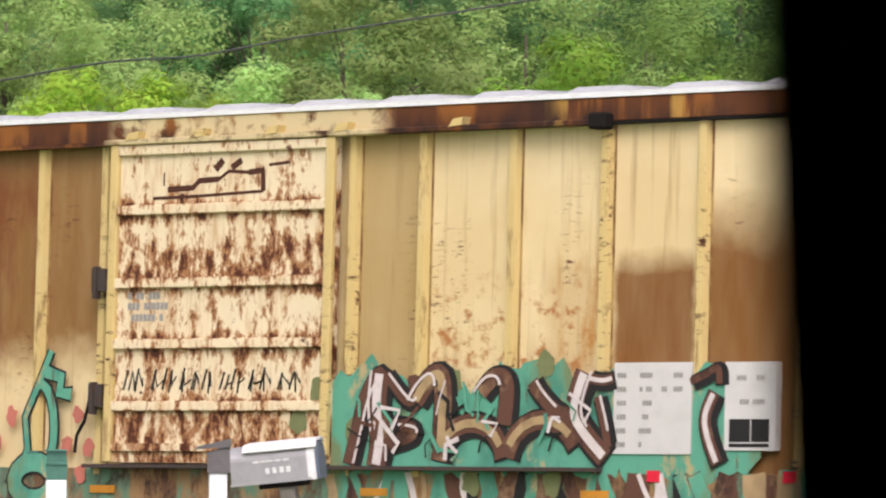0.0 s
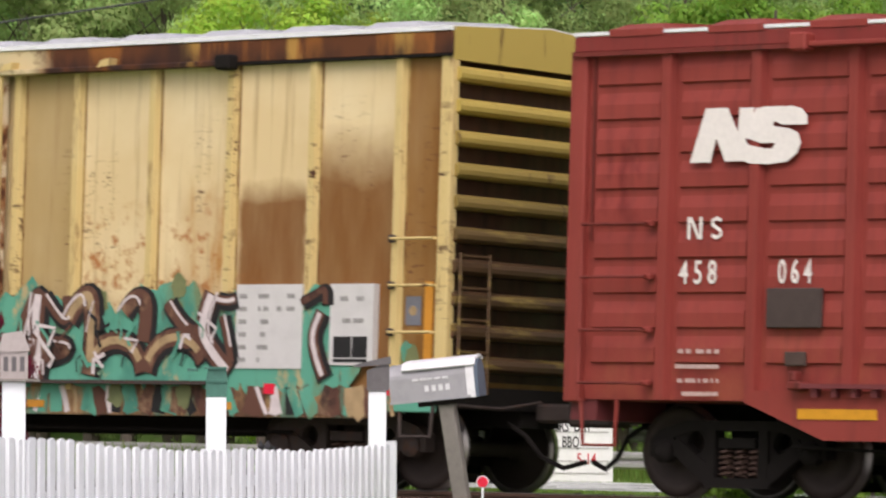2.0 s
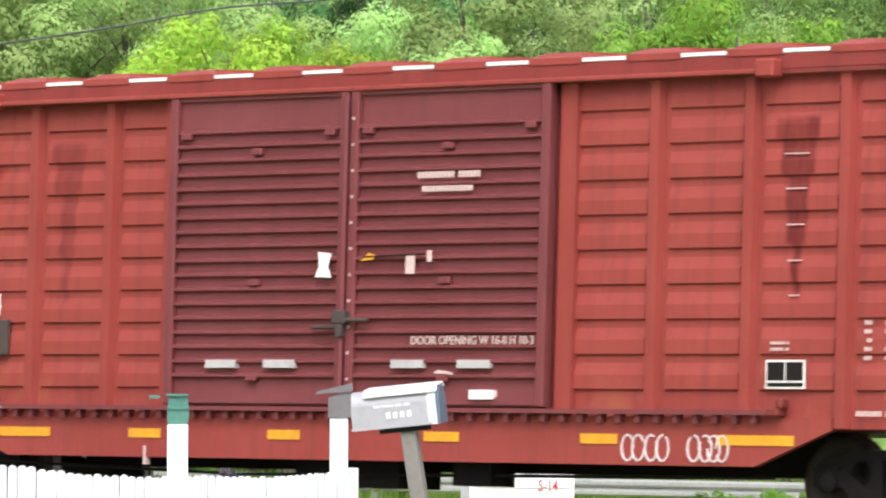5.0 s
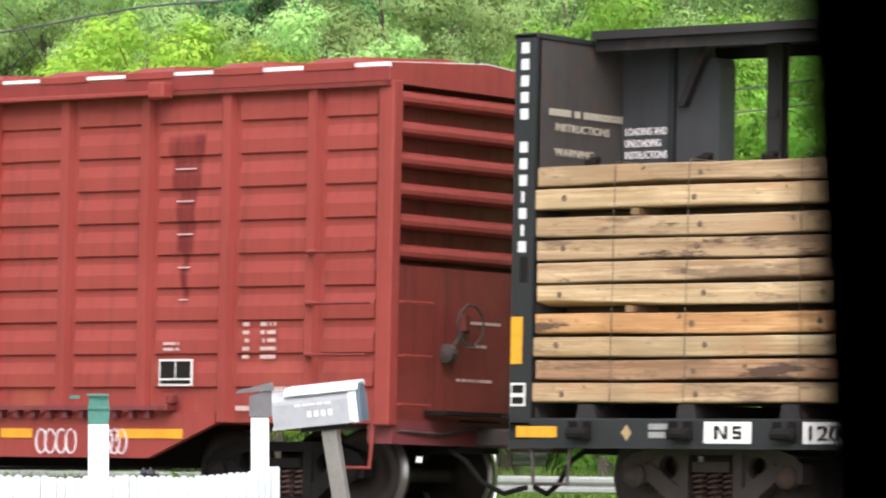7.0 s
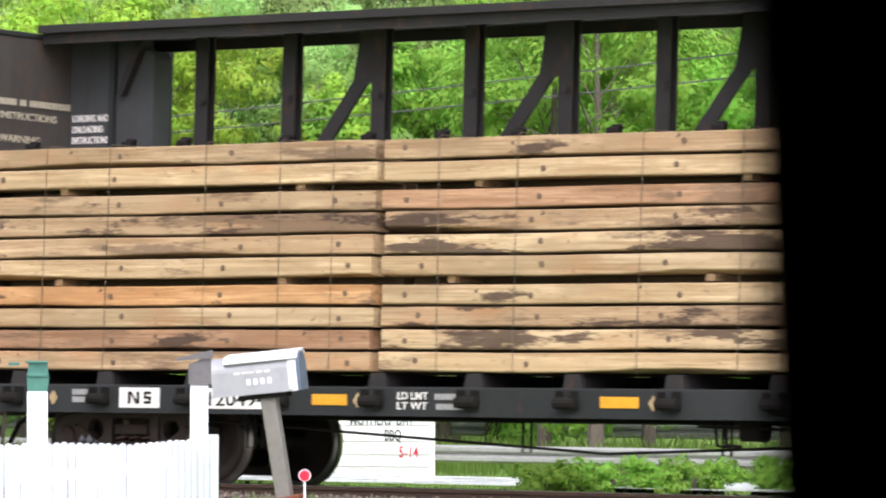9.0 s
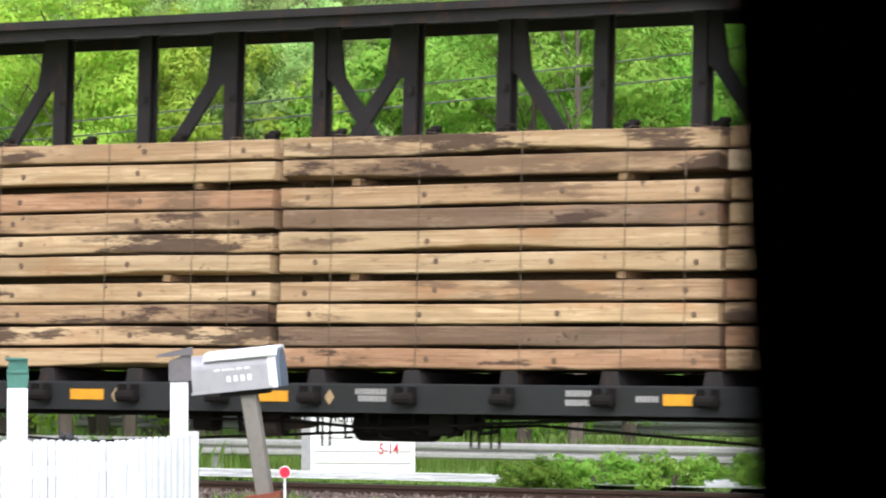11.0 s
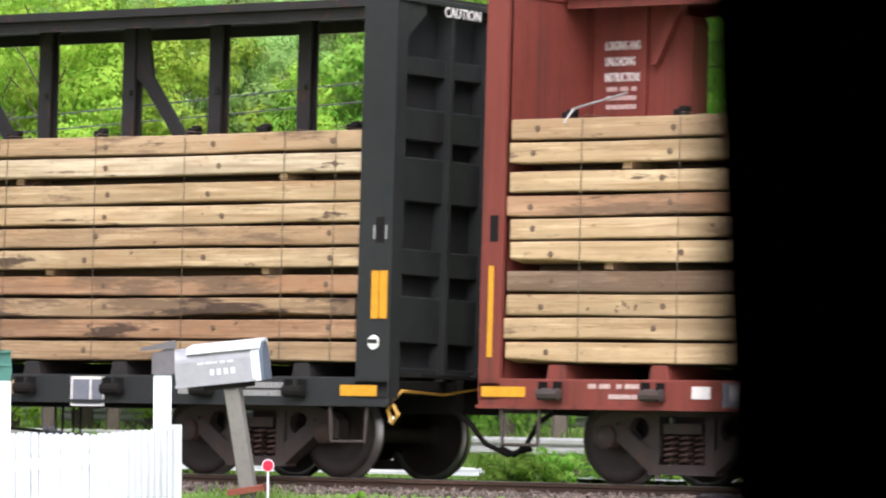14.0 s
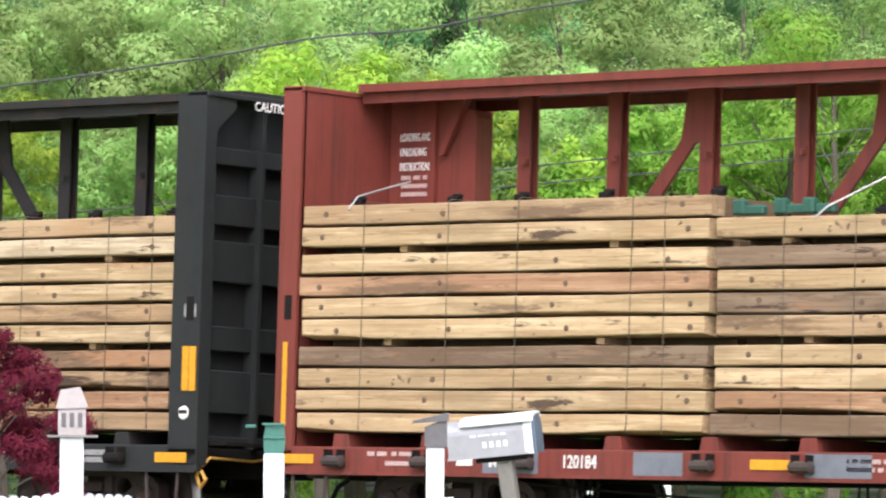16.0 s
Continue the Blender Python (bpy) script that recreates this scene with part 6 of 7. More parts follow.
FENCE_A, FENCE_B = Vector((-25.95, 31.0, 0)), Vector((-23.5, 26.1, 0))


def on_fence(az):
    """Where the sight line at that bearing meets the fence line."""
    d = bearing(az, 1)
    f = FENCE_B - FENCE_A
    t = (FENCE_A.x * f.y - FENCE_A.y * f.x) / (d.x * f.y - d.y * f.x)
    return d * t


def fence():
    o = thing("picket_fence", "white painted close-boarded picket fence with tall posts", "fence")
    f = (FENCE_B - FENCE_A).normalized()
    ang = math.degrees(math.atan2(f.y, f.x))
    o.matrix_basis = pose(FENCE_A.x, FENCE_A.y, 0.0, 0, 0, ang)
    rnd = random.Random(3)
    n = 118
    base = None
    pm = []
    for j in range(3):
        bm = prism([(-0.057, -0.26), (-0.057, 0.71), (0.0, 0.722), (0.057, 0.71), (0.057, -0.26)], "y", -0.011, 0.011)
        me = bpy.data.meshes.new("picket")
        bm.to_mesh(me)
        bm.free()
        me.materials.append(FENCE)
        pm.append(me)
    for i in range(n):
        x = 0.06 + i * 0.105
        top = 0.014 * math.cos(x * 1.25) + rnd.uniform(-0.008, 0.008) + 0.0096 * x + 0.105 * min(1.0, max(0.0, (x - 5.6) / 3.4))
        p = new("picket", pm[i % 3])
        p.parent = o
        p.matrix_basis = pose(x, (0.016 if i % 2 else -0.012) + rnd.uniform(-0.004, 0.004), top - 0.003, 0, rnd.uniform(-0.6, 0.6), 0)
    L = n * 0.105
    part("rail_board", box(0, L, -0.075, -0.03, 0.14, 0.22), FENCE, o)
    part("rail_board", box(0, L, -0.075, -0.03, 0.50, 0.58), FENCE, o)
    part("end_board", box(-0.02, 0.035, -0.05, 0.06, -0.1, 0.76, bevel=0.008), FENCE, o)


def birdhouse_posts():
    posts = ((41.90, -0.49, "green"), (40.07, -0.41, "slate"), (44.19, -0.32, "white"))
    for az, e, kind in posts:
        p = on_fence(az) + bearing(az, 1) * 0.16
        r = p.length
        top = elev(e, r)
        o = tagged(part("fence_post", box(-0.072, 0.072, -0.072, 0.072, -0.15, top, bevel=0.008), FENCE), "white painted square post rising above the fence", "post", "fence posts")
        o.matrix_basis = pose(p.x, p.y, 0, 0, 0, az)
        if kind == "green":
            b = thing("birdhouse", "small green birdhouse on a white post", "birdhouse")
            part("house", prism([(-0.07, 0.0), (-0.075, 0.10), (-0.06, 0.20), (0.07, 0.20), (0.08, 0.08), (0.07, 0.0)], "y", -0.07, 0.07), GREENBOX, b)
            part("roof", boxes((-0.085, 0.075, -0.10, 0.08, 0.195, 0.212), (-0.075, 0.08, -0.085, -0.07, 0.10, 0.125), bevel=0.006), GREENBOX, b)
            part("perch", tube([(-0.13, -0.09, 0.19), (-0.20, -0.12, 0.19)], 0.012, 5), GREENBOX, b)
        elif kind == "slate":
            b = thing("birdhouse", "dark slate birdhouse with a slanting roof on a white post", "birdhouse")
            part("house", prism([(-0.085, 0.0), (-0.085, 0.16), (0.095, 0.23), (0.095, 0.0)], "y", -0.09, 0.09), SLATE, b)
            part("roof", prism([(-0.19, 0.185), (-0.17, 0.21), (0.105, 0.275), (0.11, 0.21)], "y", -0.11, 0.11), SLATE, b)
        else:
            b = thing("birdhouse", "white house-shaped birdhouse with dark windows on a post", "birdhouse")
            part("house", prism([(-0.085, 0.012), (-0.085, 0.19), (0.0, 0.20), (0.085, 0.19), (0.085, 0.012)], "y", -0.085, 0.085), PALEHOUSE, b)
            part("roof", prism([(-0.10, 0.175), (-0.07, 0.29), (0.05, 0.31), (0.10, 0.185)], "y", -0.10, 0.10), PALEHOUSE, b)
            part("base_board", box(-0.15, 0.16, -0.12, 0.12, 0.0, 0.014), WEATHERED, b)
            for x in (-0.05, 0.0, 0.05):
                part("window", box(x - 0.014, x + 0.014, -0.09, -0.083, 0.06, 0.15), SLATE, b)
        b.matrix_basis = pose(p.x, p.y, top + 0.001, 0, 0, az)


def mailbox():
    r = 42.0
    foot = bearing(39.09, r)
    zf = elev(-1.72, r)
    o = thing("mailbox", "leaning grey metal mailbox on a weathered wooden post", "mailbox")
    # local: x to the right across the view, z up; the whole leans to the left
    part("post", box(-0.065, 0.065, -0.065, 0.065, -0.3, 0.90, bevel=0.01), WEATHERED, o)
    part("bracket", box(-0.24, 0.16, -0.09, 0.09, 0.86, 0.905), GRIME_SHADE, o)
    prof = [(-0.13, 0.0), (-0.13, 0.20)] + [(0.13 * math.cos(radians(a)) * -1, 0.20 + 0.12 * math.sin(radians(a))) for a in range(15, 180, 15)] + [(0.13, 0.20), (0.13, 0.0)]
    b = part("box", prism(prof, "x", -0.46, 0.22), MAILGREY, o)
    b.matrix_basis = pose(0, 0, 0.905)
    part("box_floor", box(-0.47, 0.23, -0.135, 0.135, 0.903, 0.925), MAILGREY, o)
    part("box_front", prism([(y * 1.03, z * 1.03) for y, z in prof], "x", 0.20, 0.27), MAILTOP, o, "white end collar").matrix_basis = pose(0, 0, 0.903)
    part("door", prism([(y * 0.96, z * 0.98) for y, z in prof], "x", 0.272, 0.30), NAVY, o, "blue-grey door ajar").matrix_basis = pose(0, 0, 0.905)
    part("lid", prism([(-0.155, 0.272), (-0.10, 0.328), (0.10, 0.345), (0.16, 0.315), (0.155, 0.300), (0.095, 0.328), (-0.095, 0.312), (-0.145, 0.262)], "x", -0.34, 0.29), MAILTOP, o, "white board lying on top").matrix_basis = pose(0, 0, 0.905)
    rnd = random.Random(8)
    part("lettering", dashes(-0.26, 0.06, 1.08, 1.098, -0.131, 91, 0.9), MAILTOP, o)
    part("numerals", bars([(-0.16 + 0.06 * i, -0.125 + 0.06 * i, 0.985, 1.035) for i in range(4)], -0.131), MAILTOP, o)
    part("collar", prism([(-0.16, -0.13), (0.16, -0.12), (0.15, 0.13), (-0.14, 0.12)], "z", -0.02, 0.03), TERRACOTTA, o)
    flat = pose(0.015, 0, 0.905, 0, 3.0, 0) @ pose(0, 0, -0.905)
    for c in o.children:
        if c.name.split(".")[0] not in ("post", "collar"):
            c.matrix_basis = flat @ c.matrix_basis
    o.matrix_basis = pose(foot.x, foot.y, zf, 0, 0, 39.0) @ pose(0, 0, 0, 0, -9.0, 0) @ pose(0, 0, 0, 0, 0, -14)
    # reflector stake
    p = bearing(38.87, 41.6)
    s = thing("driveway_reflector", "red reflector disc on a thin white stake", "reflector")
    zt = elev(-1.44, 41.6)
    part("stake", tube([(0, 0, -0.1), (0, 0, zt)], 0.010, 5), FENCE, s)
    part("rim", lathe([(-0.008, 0.052), (0.008, 0.052)], "y", 20, centre=(0, 0.004, zt)), FENCE, s)
    part("disc", lathe([(-0.014, 0.044), (-0.004, 0.044)], "y", 20, centre=(0, 0, zt)), REDREFL, s)
    s.matrix_basis = pose(p.x, p.y, 0, 0, 0, 38.9)


def roadside():
    # letter-board sign across the line
    r = 76.0
    c = bearing(37.985, r)
    zb = elev(-1.61, r)
    o = thing("letter_board_sign", "white portable letter-board sign with black and red letters", "sign")
    part("cabinet", box(-0.76, 0.76, 0.0, 0.28, 0.02, 1.33, bevel=0.02), SIGNWHITE, o)
    part("frame", boxes((-0.79, 0.79, -0.02, 0.0, 1.28, 1.35), (-0.79, -0.74, -0.02, 0.0, 0.0, 1.35), (0.74, 0.79, -0.02, 0.0, 0.0, 1.35), (-0.79, 0.79, -0.02, 0.0, 0.0, 0.05)), SIGNWHITE, o)
    for z in (0.20, 0.36, 0.54, 0.74, 0.98, 1.2):
        part("letter_track", box(-0.73, 0.73, -0.012, 0.0, z, z + 0.012), DECALGREY, o)
    for text, x, z, w, mat in (("MOTHERS", -0.50, 0.99, 0.62, SIGNBLACK), ("DAY", 0.20, 0.99, 0.27, SIGNBLACK), ("BBQ", 0.02, 0.755, 0.26, SIGNBLACK), ("5-14", 0.24, 0.50, 0.30, SIGNRED)):
        bm = writing(text, 0.24, x, -0.006, z, width=w)
        part("letters", bm, mat, o)
    part("lamp", lathe([(-0.06, 0.05), (0.06, 0.05)], "y", 12, centre=(-0.85, 0.05, 1.33)), SIGNRED, o)
    part("skid", boxes((-0.7, -0.6, -0.2, 0.5, -0.15, 0.03), (0.6, 0.7, -0.2, 0.5, -0.15, 0.03)), GRIME, o)
    part("end_panel", box(-0.93, -0.795, -0.01, 0.30, -0.08, 1.2), MAILGREY, o)
    o.matrix_basis = pose(c.x, c.y, zb, 0, 0, 33)
    # guardrail
    g = thing("guardrail", "galvanised steel guardrail on posts beside the highway", "guardrail")
    x0, x1, y = -95.0, -20.0, 72.0
    prof = [(0.0, 0.0), (-0.08, 0.04), (-0.08, 0.10), (0.0, 0.155), (-0.08, 0.21), (-0.08, 0.27), (0.0, 0.31), (0.012, 0.31), (-0.066, 0.265), (-0.066, 0.215), (0.012, 0.155), (-0.066, 0.095), (-0.066, 0.045), (0.012, 0.0)]
    part("beam", prism([(y + a, -0.58 + b) for a, b in prof], "x", x0, x1), GALV, g)
    part("beam", prism([(y + 14 + a, -0.40 + b) for a, b in prof], "x", x0 - 20, x1), GALV, g)
    for i in range(20):
        x = x0 + 1 + 3.81 * i
        part("rail_post", box(x - 0.08, x + 0.08, y + 0.015, y + 0.17, -1.1, -0.30), GALV, g)
    # cables
    def cable(az0, e0, az1, e1, r0, r1, sag, name, label, rad=0.02, n=26, wob=0.0):
        a, b = bearing(az0, r0), bearing(az1, r1)
        a.z, b.z = elev(e0, r0), elev(e1, r1)
        pts = []
        for i in range(n + 1):
            t = i / n
            p = a.lerp(b, t)
            p.z -= sag * 4 * t * (1 - t)
            if wob:
                p.z += wob * math.exp(-((t - 0.42) / 0.05) ** 2) - wob * math.exp(-((t - 0.50) / 0.04) ** 2)
            pts.append(p)
        tagged(part(name, tube(pts, rad, 5), WIRE), label, "cable", "overhead cables")
    cable(48.0, 3.2, 32.0, 5.72, 66, 62, 0.10, "overhead_cable", "black overhead utility cable strung before the hill", 0.014, 60, 0.05)
    cable(46.0, 1.95, 28.0, 3.75, 66, 62, 0.12, "overhead_cable", "thin lower utility cable before the trees", 0.010)
    cable(46.0, 2.05, 28.0, 4.10, 67, 63, 0.12, "overhead_cable", "thin lower utility cable before the trees", 0.010)
    # dark gravel heap behind the fence
    rnd = random.Random(4)
    bm = bmesh.new()
    c = bearing(41.4, 46.5)
    for i in range(420):
        a, q = rnd.uniform(0, 6.283), rnd.random() ** 0.5
        p = Vector((c.x + math.cos(a) * q * 1.3, c.y + math.sin(a) * q * 0.9, -0.08 + 0.72 * (1 - q)))
        s = rnd.uniform(0.03, 0.07)
        m = Matrix.Translation(p) @ pose(0, 0, 0, rnd.uniform(0, 360), rnd.uniform(0, 360), 0) @ Matrix.Diagonal((s, s * 0.8, s * 0.7, 1))
        vs = [bm.verts.new(m @ Vector(v)) for v in ((1, 0, 0), (-1, 0, 0), (0, 1, 0), (0, -1, 0), (0, 0, 1), (0, 0, -1))]
        for u, v, w in ((0, 2, 4), (2, 1, 4), (1, 3, 4), (3, 0, 4), (2, 0, 5), (1, 2, 5), (3, 1, 5), (0, 3, 5)):
            bm.faces.new((vs[u], vs[v], vs[w]))
    tagged(part("gravel_heap", bm, plain("black_gravel", (0.03, 0.03, 0.034), 0.6)), "heap of dark wet gravel by the track", "gravel", kind="stuff")


# ---- plants ----
def leaf_cloud(clumps, leaf, count, seed, droop=0.3):
    """Small pointed leaves on the shells of clumps (centre, radius, centre of the bough that they sit on); returns a mesh for one crown."""
    rnd = np.random.RandomState(seed)
    V = []
    for c, r, bough in clumps:
        n = max(8, int(count * r * r))
        d = rnd.normal(size=(n, 3))
        d /= np.linalg.norm(d, axis=1)[:, None]
        rad = r * (0.55 + 0.45 * rnd.rand(n) ** 0.5) * (1 + 0.18 * rnd.randn(n).clip(-1, 1.8))
        P = np.array(c) + d * rad[:, None] * np.array((1, 1, 0.8))
        out = P - np.array(bough)
        out /= np.linalg.norm(out, axis=1)[:, None] + 1e-6
        N = d * 0.7 + out * 0.8 + np.array((0, 0, 0.30)) + 0.16 * rnd.normal(size=(n, 3))
        N /= np.linalg.norm(N, axis=1)[:, None]
        A = rnd.normal(size=(n, 3)) - np.array((0, 0, droop))
        A -= N * (A * N).sum(1)[:, None]
        A /= np.linalg.norm(A, axis=1)[:, None] + 1e-9
        B = np.cross(N, A)
        S = (leaf * rnd.uniform(0.6, 1.3, n))[:, None]
        V.append(np.stack([P - A * S + B * S * 0.55, P - A * S - B * S * 0.55, P + A * S], 1).reshape(-1, 3))
    V = np.concatenate(V)
    F = np.arange(len(V)).reshape(-1, 3)
    me = bpy.data.meshes.new("crown")
    me.from_pydata(V.tolist(), [], F.tolist())
    return me


def tree(label, height_m, spread, mat, seed, leaf=0.10, dens=420, base=0.18, category="tree", tiers=20, droop=0.3, group="trees behind the track", high=1.0):
    """A tapered trunk with limbs; each limb carries a bough of smaller clumps, with gaps between the boughs."""
    rnd = random.Random(seed)
    o = thing("tree", label, category, group)
    bm = bmesh.new()
    lean = rnd.uniform(-0.03, 0.03)
    pts = [(lean * height_m * i / 8 + rnd.uniform(-0.05, 0.05), rnd.uniform(-0.05, 0.05), -0.4 + (height_m * 0.9 + 0.4) * i / 8) for i in range(9)]
    tube(pts, 0.018 * height_m, 8, bm, taper=0.03)
    clumps = []
    for i in range(tiers):
        t = base + (0.95 - base) * ((i + rnd.random()) / tiers) ** high
        a = i * 2.4 + rnd.uniform(-0.5, 0.5)
        u = (t - base) / (1 - base)
        reach = spread * (math.sin(math.pi * min(1, u * 0.66 + 0.18)) ** 0.6) * rnd.uniform(0.45, 1.0)
        z = height_m * t
        x, y = math.cos(a) * reach, math.sin(a) * reach
        r = spread * rnd.uniform(0.26, 0.42) * (1.0 if u < 0.8 else 0.85)
        bough = (x, y, z - r * 0.3)
        clumps.append(((x, y, z), r * 0.72, bough))
        for k2 in range(9):
            p, q = rnd.uniform(0, 2 * math.pi), rnd.uniform(-0.35, 1.0)
            w = math.sqrt(max(0, 1 - q * q))
            s = r * rnd.uniform(0.75, 1.05)
            clumps.append(((x + math.cos(p) * w * s, y + math.sin(p) * w * s, z + q * s * 0.8), r * rnd.uniform(0.26, 0.46), bough))
        tube([(0, 0, z * 0.80), (x * 0.5, y * 0.5, z * 0.92), (x * 0.9, y * 0.9, z * 0.98)], 0.0021 * height_m, 5, bm, taper=0.012)
    part("trunk", bm, BARK, o)
    me = leaf_cloud(clumps, leaf, dens, seed, droop)
    me.materials.append(mat)
    c = new("crown", me)
    c.parent = o
    return o


def woods():
    rnd = random.Random(21)
    kinds = [
        tree("tall mid-green broadleaf tree on the hillside", 15, 4.6, LEAF_MID, 1, 0.060, 620, 0.05, tiers=26),
        tree("dark green broadleaf tree on the hillside", 14, 4.4, LEAF_DARK, 2, 0.060, 620, 0.05, tiers=26),
        tree("pale green broadleaf tree on the hillside", 13, 4.0, LEAF_PALE, 3, 0.058, 650, 0.05, tiers=26),
        tree("dense green broadleaf tree on the hillside", 12, 4.8, LEAF_MID, 4, 0.060, 600, 0.05, tiers=24),
        tree("shadowy dark tree on the wooded hill", 16, 4.8, LEAF_DARK, 5, 0.061, 600, 0.05, tiers=26),
    ]
    first = set()
    spots = []
    for row, r in enumerate((124, 137, 156)):
        step = 4.4 / r * 57.3
        a = 30.5 + rnd.random()
        while a < 47:
            spots.append((a + rnd.uniform(-0.5, 0.5), r + rnd.uniform(-6, 6), row))
            a += step * rnd.uniform(0.75, 1.35)
    for az, r, row in spots:
        i = rnd.choice((0, 1, 4, 3, 4, 1) if row > 1 else (0, 3, 2, 1, 2, 4))
        p = bearing(az, r)
        s = rnd.uniform(0.8, 1.2)
        m = pose(p.x, p.y, height(p.x, p.y) - 0.2, 0, 0, rnd.uniform(0, 360))
        if i not in first:
            first.add(i)
            kinds[i].matrix_basis = m
        else:
            copy_thing(kinds[i], m)
    for i in range(5):
        if i not in first:
            p = bearing(36 + i, 240)
            kinds[i].matrix_basis = pose(p.x, p.y, height(p.x, p.y))

    def put(o, az, r, turn=0):
        p = bearing(az, r)
        o.matrix_basis = pose(p.x, p.y, height(p.x, p.y) - 0.1, 0, 0, turn)
        return o
    # brighter trees standing nearer, right behind the highway
    def near(label, mat, seed, tops, r, spread, leaf=0.11, dens=320, droop=0.3, low=0.04):
        for j, (az, e) in enumerate(tops):
            h = elev(e, r) + 0.9
            put(tree(label, h, spread, mat, seed + j, leaf * 0.50, dens * 3.8, low, tiers=24, droop=droop, high=0.5), az, r + 2 * j)
    near("bright yellow-green bushy tree behind the highway", LEAF_YELLOW, 11, ((41.35, 4.28), (40.60, 4.12), (39.85, 3.98), (42.05, 3.95), (40.95, 4.0), (41.75, 3.85), (40.2, 3.9)), 97, 2.3)
    near("fresh green spreading tree with layered boughs", LEAF_BRIGHT, 61, ((35.55, 4.58), (36.15, 4.25), (34.95, 4.15), (36.75, 3.92)), 96, 2.4, 0.12, 280, 0.8)
    near("light green tall broadleaf tree", LEAF_PALE, 71, ((38.6, 5.2), (43.3, 4.8), (44.6, 4.9), (37.9, 4.2)), 110, 3.0, 0.115, 280)
    near("fresh green tree behind the highway", LEAF_BRIGHT, 81, ((33.4, 3.9), (37.3, 3.7), (31.8, 4.0), (36.4, 3.5)), 99, 2.6, 0.115, 300, 0.8)
    near("dark green tall tree on the foot of the hill", LEAF_DARK, 111, ((39.7, 5.8), (40.4, 5.6), (37.75, 5.5), (36.9, 5.4)), 122, 2.7)
    near("pale green tree at the foot of the hill", LEAF_PALE, 141, ((39.3, 4.3), (40.1, 4.25), (38.2, 4.25), (37.2, 4.2), (41.0, 4.25)), 106, 2.4)
    near("pale green tall tree on the foot of the hill", LEAF_PALE, 121, ((42.4, 5.4), (43.9, 5.7), (45.2, 5.5), (42.9, 4.6)), 112, 2.8)
    near("mid-green bushy tree behind the highway", LEAF_MID, 91, ((42.9, 3.4), (38.7, 3.6), (44.0, 3.5)), 100, 2.4)
    near("yellow-green low tree behind the highway", LEAF_YELLOW, 101, ((45.3, 3.8), (38.1, 3.2)), 99, 2.2)
    # low bushes between the track and the guardrail
    for j, (az, r, h, w) in enumerate(((36.05, 57.0, 0.36, 0.50), (35.35, 57.6, 0.44, 0.55), (34.45, 57.2, 0.46, 0.50), (40.9, 58.2, 0.5, 0.6), (33.2, 57.5, 0.5, 0.6))):
        put(tree("low fresh green bush beside the track", h, w, LEAF_BRIGHT, 130 + j, 0.028, 7000, 0.05, "bush", tiers=14, group="bushes beside the track", high=0.7), az, r)
    for j, (az, r, h, w) in enumerate(((39.52, 42.8, 0.22, 0.13), (38.66, 43.2, 0.20, 0.12), (38.30, 42.6, 0.17, 0.11), (37.87, 43.0, 0.30, 0.11), (37.80, 43.2, 0.22, 0.10), (37.53, 43.1, 0.22, 0.09), (40.1, 43.0, 0.22, 0.12))):
        put(tree("leafy green roadside weed in the verge", h, w, LEAF_BRIGHT, 160 + j, 0.024, 9000, 0.05, "weed", tiers=9, group="weeds round the mailbox", high=0.8), az, r)
    # purple-red shrub beside the fence
    p = bearing(45.0, 37)
    t = tree("purple-red leaved ornamental shrub by the fence", 2.05, 0.62, LEAF_MAPLE, 30, 0.017, 26000, 0.05, "shrub", tiers=24, group="")
    t.matrix_basis = pose(p.x, p.y, 0.0)


def grass_patch(name, label, spots, h0, h1, seed, width=0.012, mat=None):
    """Blades of grass at spots (az0, az1, r0, r1, how many)."""
    rnd = np.random.RandomState(seed)
    V, F = [], []
    for az0, az1, r0, r1, n, hs in spots:
        for i in range(n):
            p = bearing(rnd.uniform(az0, az1), rnd.uniform(r0, r1))
            z = height(p.x, p.y)
            h = rnd.uniform(h0, h1) * hs
            a = rnd.uniform(0, 6.283)
            lx, ly = 0.35 * h * math.cos(a), 0.35 * h * math.sin(a)
            wx, wy = math.cos(a + 1.57) * width, math.sin(a + 1.57) * width
            k = len(V)
            V += [(p.x - wx, p.y - wy, z), (p.x + wx, p.y + wy, z), (p.x + wx * 0.7 + lx * 0.4, p.y + wy * 0.7 + ly * 0.4, z + h * 0.6), (p.x + lx, p.y + ly, z + h), (p.x - wx * 0.7 + lx * 0.4, p.y - wy * 0.7 + ly * 0.4, z + h * 0.6)]
            F.append((k, k + 1, k + 2, k + 3, k + 4))
    me = bpy.data.meshes.new(name)
    me.from_pydata(V, [], F)
    me.materials.append(mat or GRASS)
    tagged(new(name, me), label, "grass", kind="stuff")


def verges():
    grass_patch("grass", "long green grass round the mailbox and fence", [(38.0, 42.5, 38.5, 45.5, 5000, 0.42), (37.9, 39.9, 40.5, 43.5, 900, 0.75), (38.6, 39.6, 41.5, 43.0, 350, 1.2), (38.8, 43.5, 33, 38.5, 1600, 0.45), (36.6, 38.6, 41, 44, 1500, 0.30)], 0.06, 0.24, 1)
    grass_patch("weeds", "green weeds and grass between the track and the highway", [(30.0, 46.0, 65.5, 89, 26000, 0.42), (30.0, 46.0, 93, 102, 8000, 1.7), (34.4, 36.2, 59.5, 61, 1800, 0.6), (32.0, 33.8, 59.5, 61, 1200, 0.6), (40.2, 46, 65, 68, 1500, 0.7)], 0.12, 0.42, 2, 0.014)


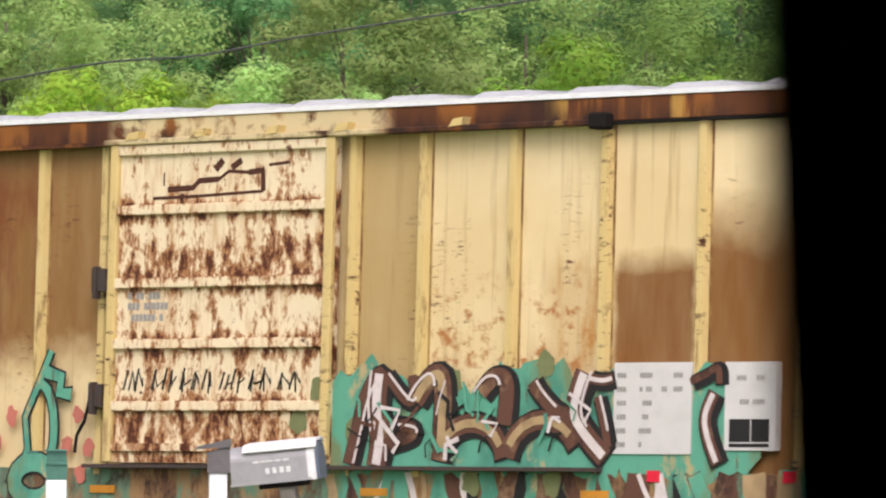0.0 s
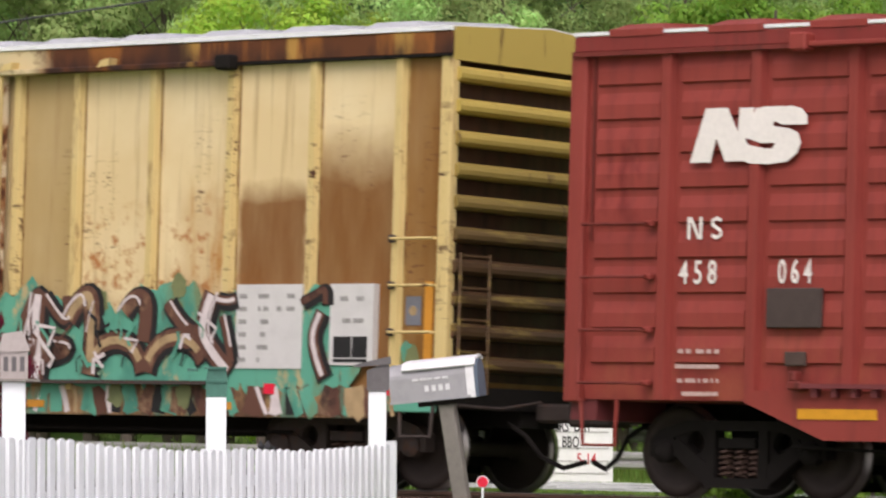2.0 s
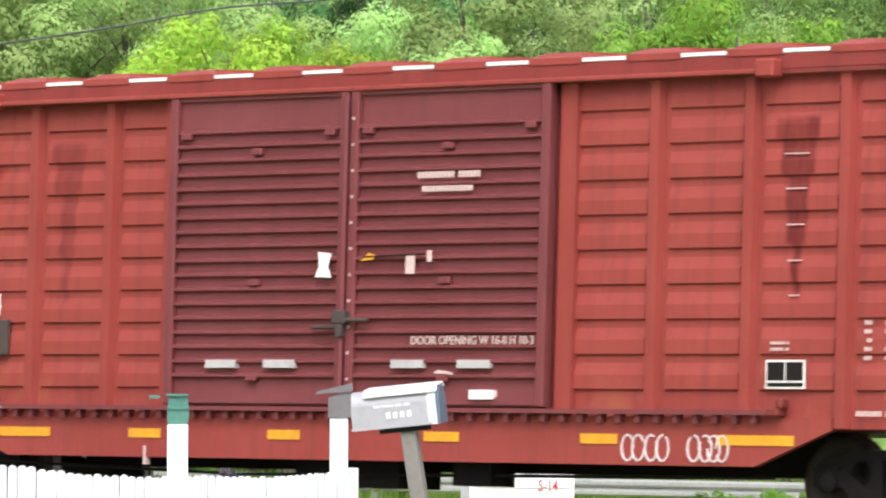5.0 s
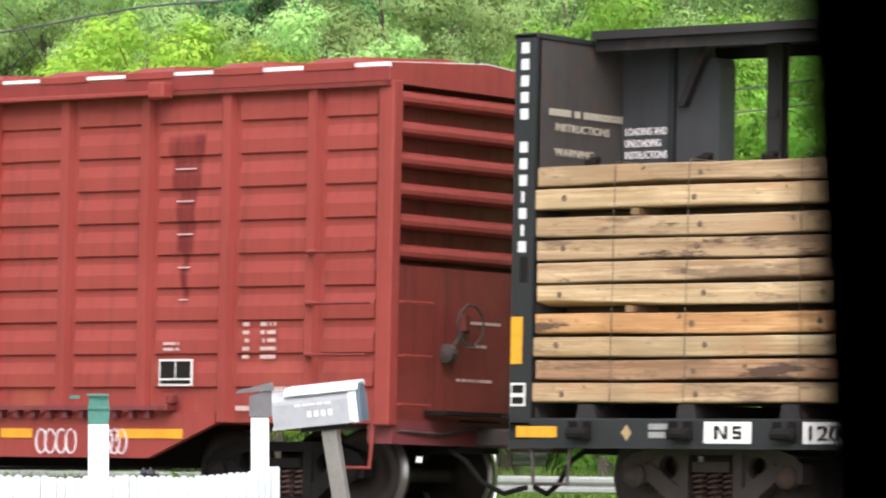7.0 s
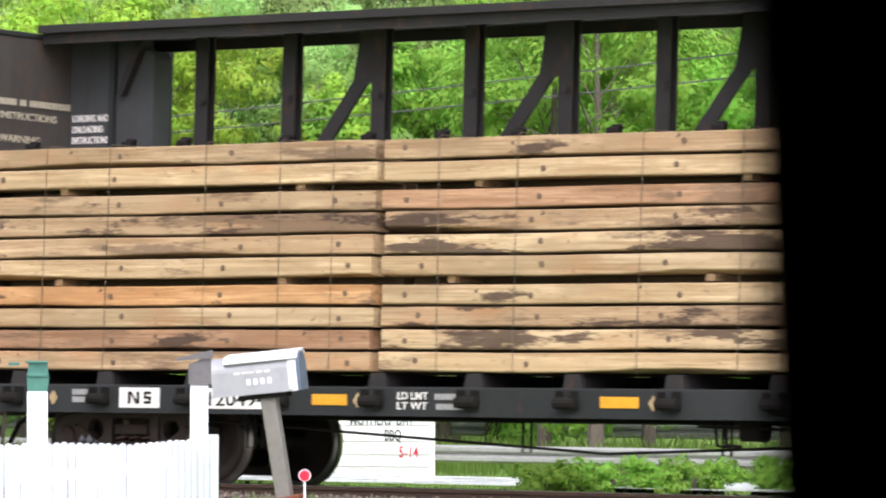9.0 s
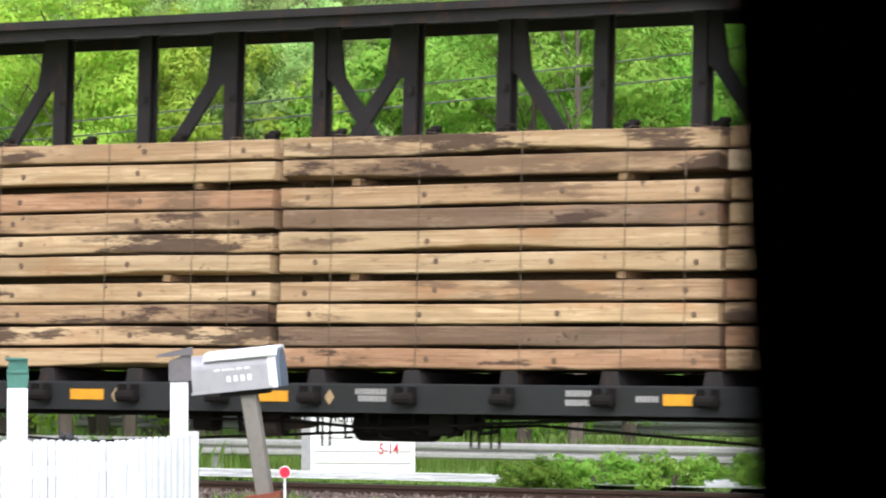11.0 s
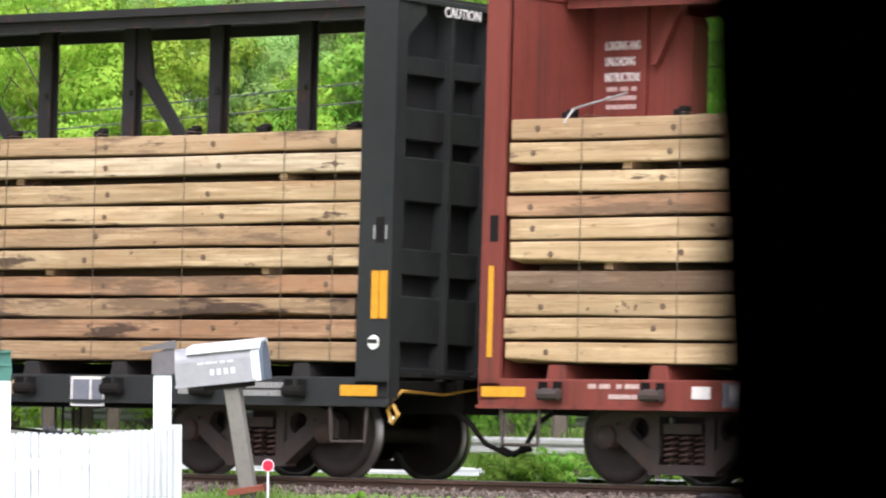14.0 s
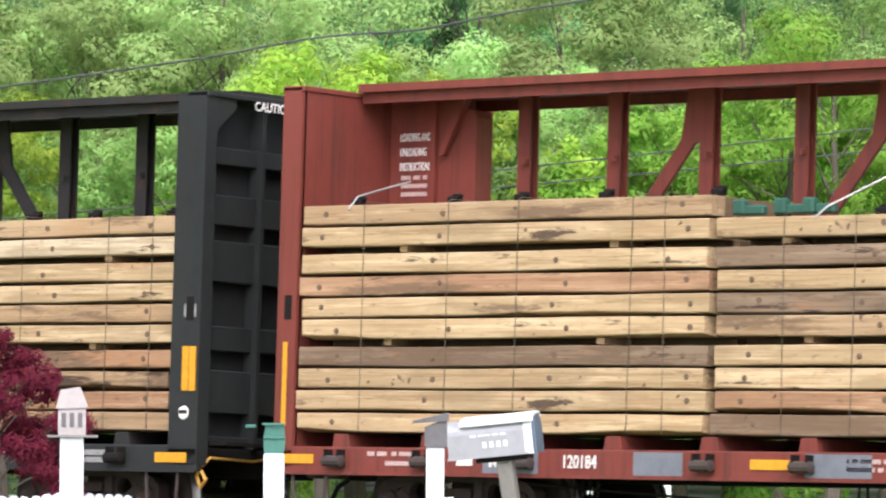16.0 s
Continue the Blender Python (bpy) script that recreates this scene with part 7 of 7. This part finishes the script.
def lookout():
    """The window frame of the view, and an unseen room added to keep it dark."""
    yaw = 38.0
    m = pose(0, 0, EYE[2], 0, 0, yaw)

    def wall(name, rows, mat, label):
        ob = part(name, boxes(*rows), mat)
        ob.matrix_basis = m
        return tagged(ob, label, "wall", kind="structure")
    d = 0.90
    xr = d * math.tan(radians(yaw - 33.78))
    wall("wall_window", [(-2.0, -0.9, d, d + 0.12, -1.3, 1.2), (-0.9, xr + 0.09, d + 0.005, d + 0.12, -1.3, -0.5), (-0.9, xr, d, d + 0.12, 0.5, 1.2)], JAMB, "unseen added window wall, near black to stand for an unlit room")
    bm = prism([(xr, d), (2.0, d), (2.0, d + 0.12), (xr + 0.06, d + 0.12)], "z", -1.3, 1.2)
    for v in bm.verts:
        if v.co.x < 1.0:
            v.co.x -= (v.co.z - 0.025) * 0.045    # the frame is a little out of plumb
    jb = part("window_1", bm, JAMB)
    jb.matrix_basis = m
    tagged(jb, "window jamb, its unlit side put in as near-black colour", "window", kind="structure")
    wall("wall_back", [(-2.0, 2.0, -2.1, -2.0, -1.3, 1.2)], ROOMDARK, "unseen added wall, dark coloured to keep light off the jamb")
    wall("wall_left", [(-2.1, -2.0, -2.1, d + 0.12, -1.3, 1.2)], ROOMDARK, "unseen added wall, dark coloured to keep light off the jamb")
    wall("wall_right", [(2.0, 2.1, -2.1, d + 0.12, -1.3, 1.2)], ROOMDARK, "unseen added wall, dark coloured to keep light off the jamb")
    wall("floor", [(-2.1, 2.1, -2.1, d + 0.12, -1.4, -1.3)], ROOMDARK, "unseen added floor, dark coloured to close the room")
    wall("ceiling", [(-2.1, 2.1, -2.1, d + 0.12, 1.2, 1.3)], ROOMDARK, "unseen added ceiling, dark coloured to keep skylight off the jamb")


def motions():
    """The train rolls by to the left; every wheelset turns with it."""
    times = [0.5 * i for i in range(33)]
    for ob, x in ROLLING:
        walk(ob, [(t, pose(x - travel(t), TRACK_Y, 0, CANT)) for t in times])
    turns = [0.2 * i for i in range(81)]
    for ob, at in WHEELS:
        walk(ob, [(t, pose(*at) @ Matrix.Rotation(-travel(t) / 0.46, 4, "Y")) for t in turns])


setting()
boxcar_cream()
boxcar_red()
flat_cars()
fence()
birdhouse_posts()
mailbox()
roadside()
verges()
woods()
lookout()
motions()
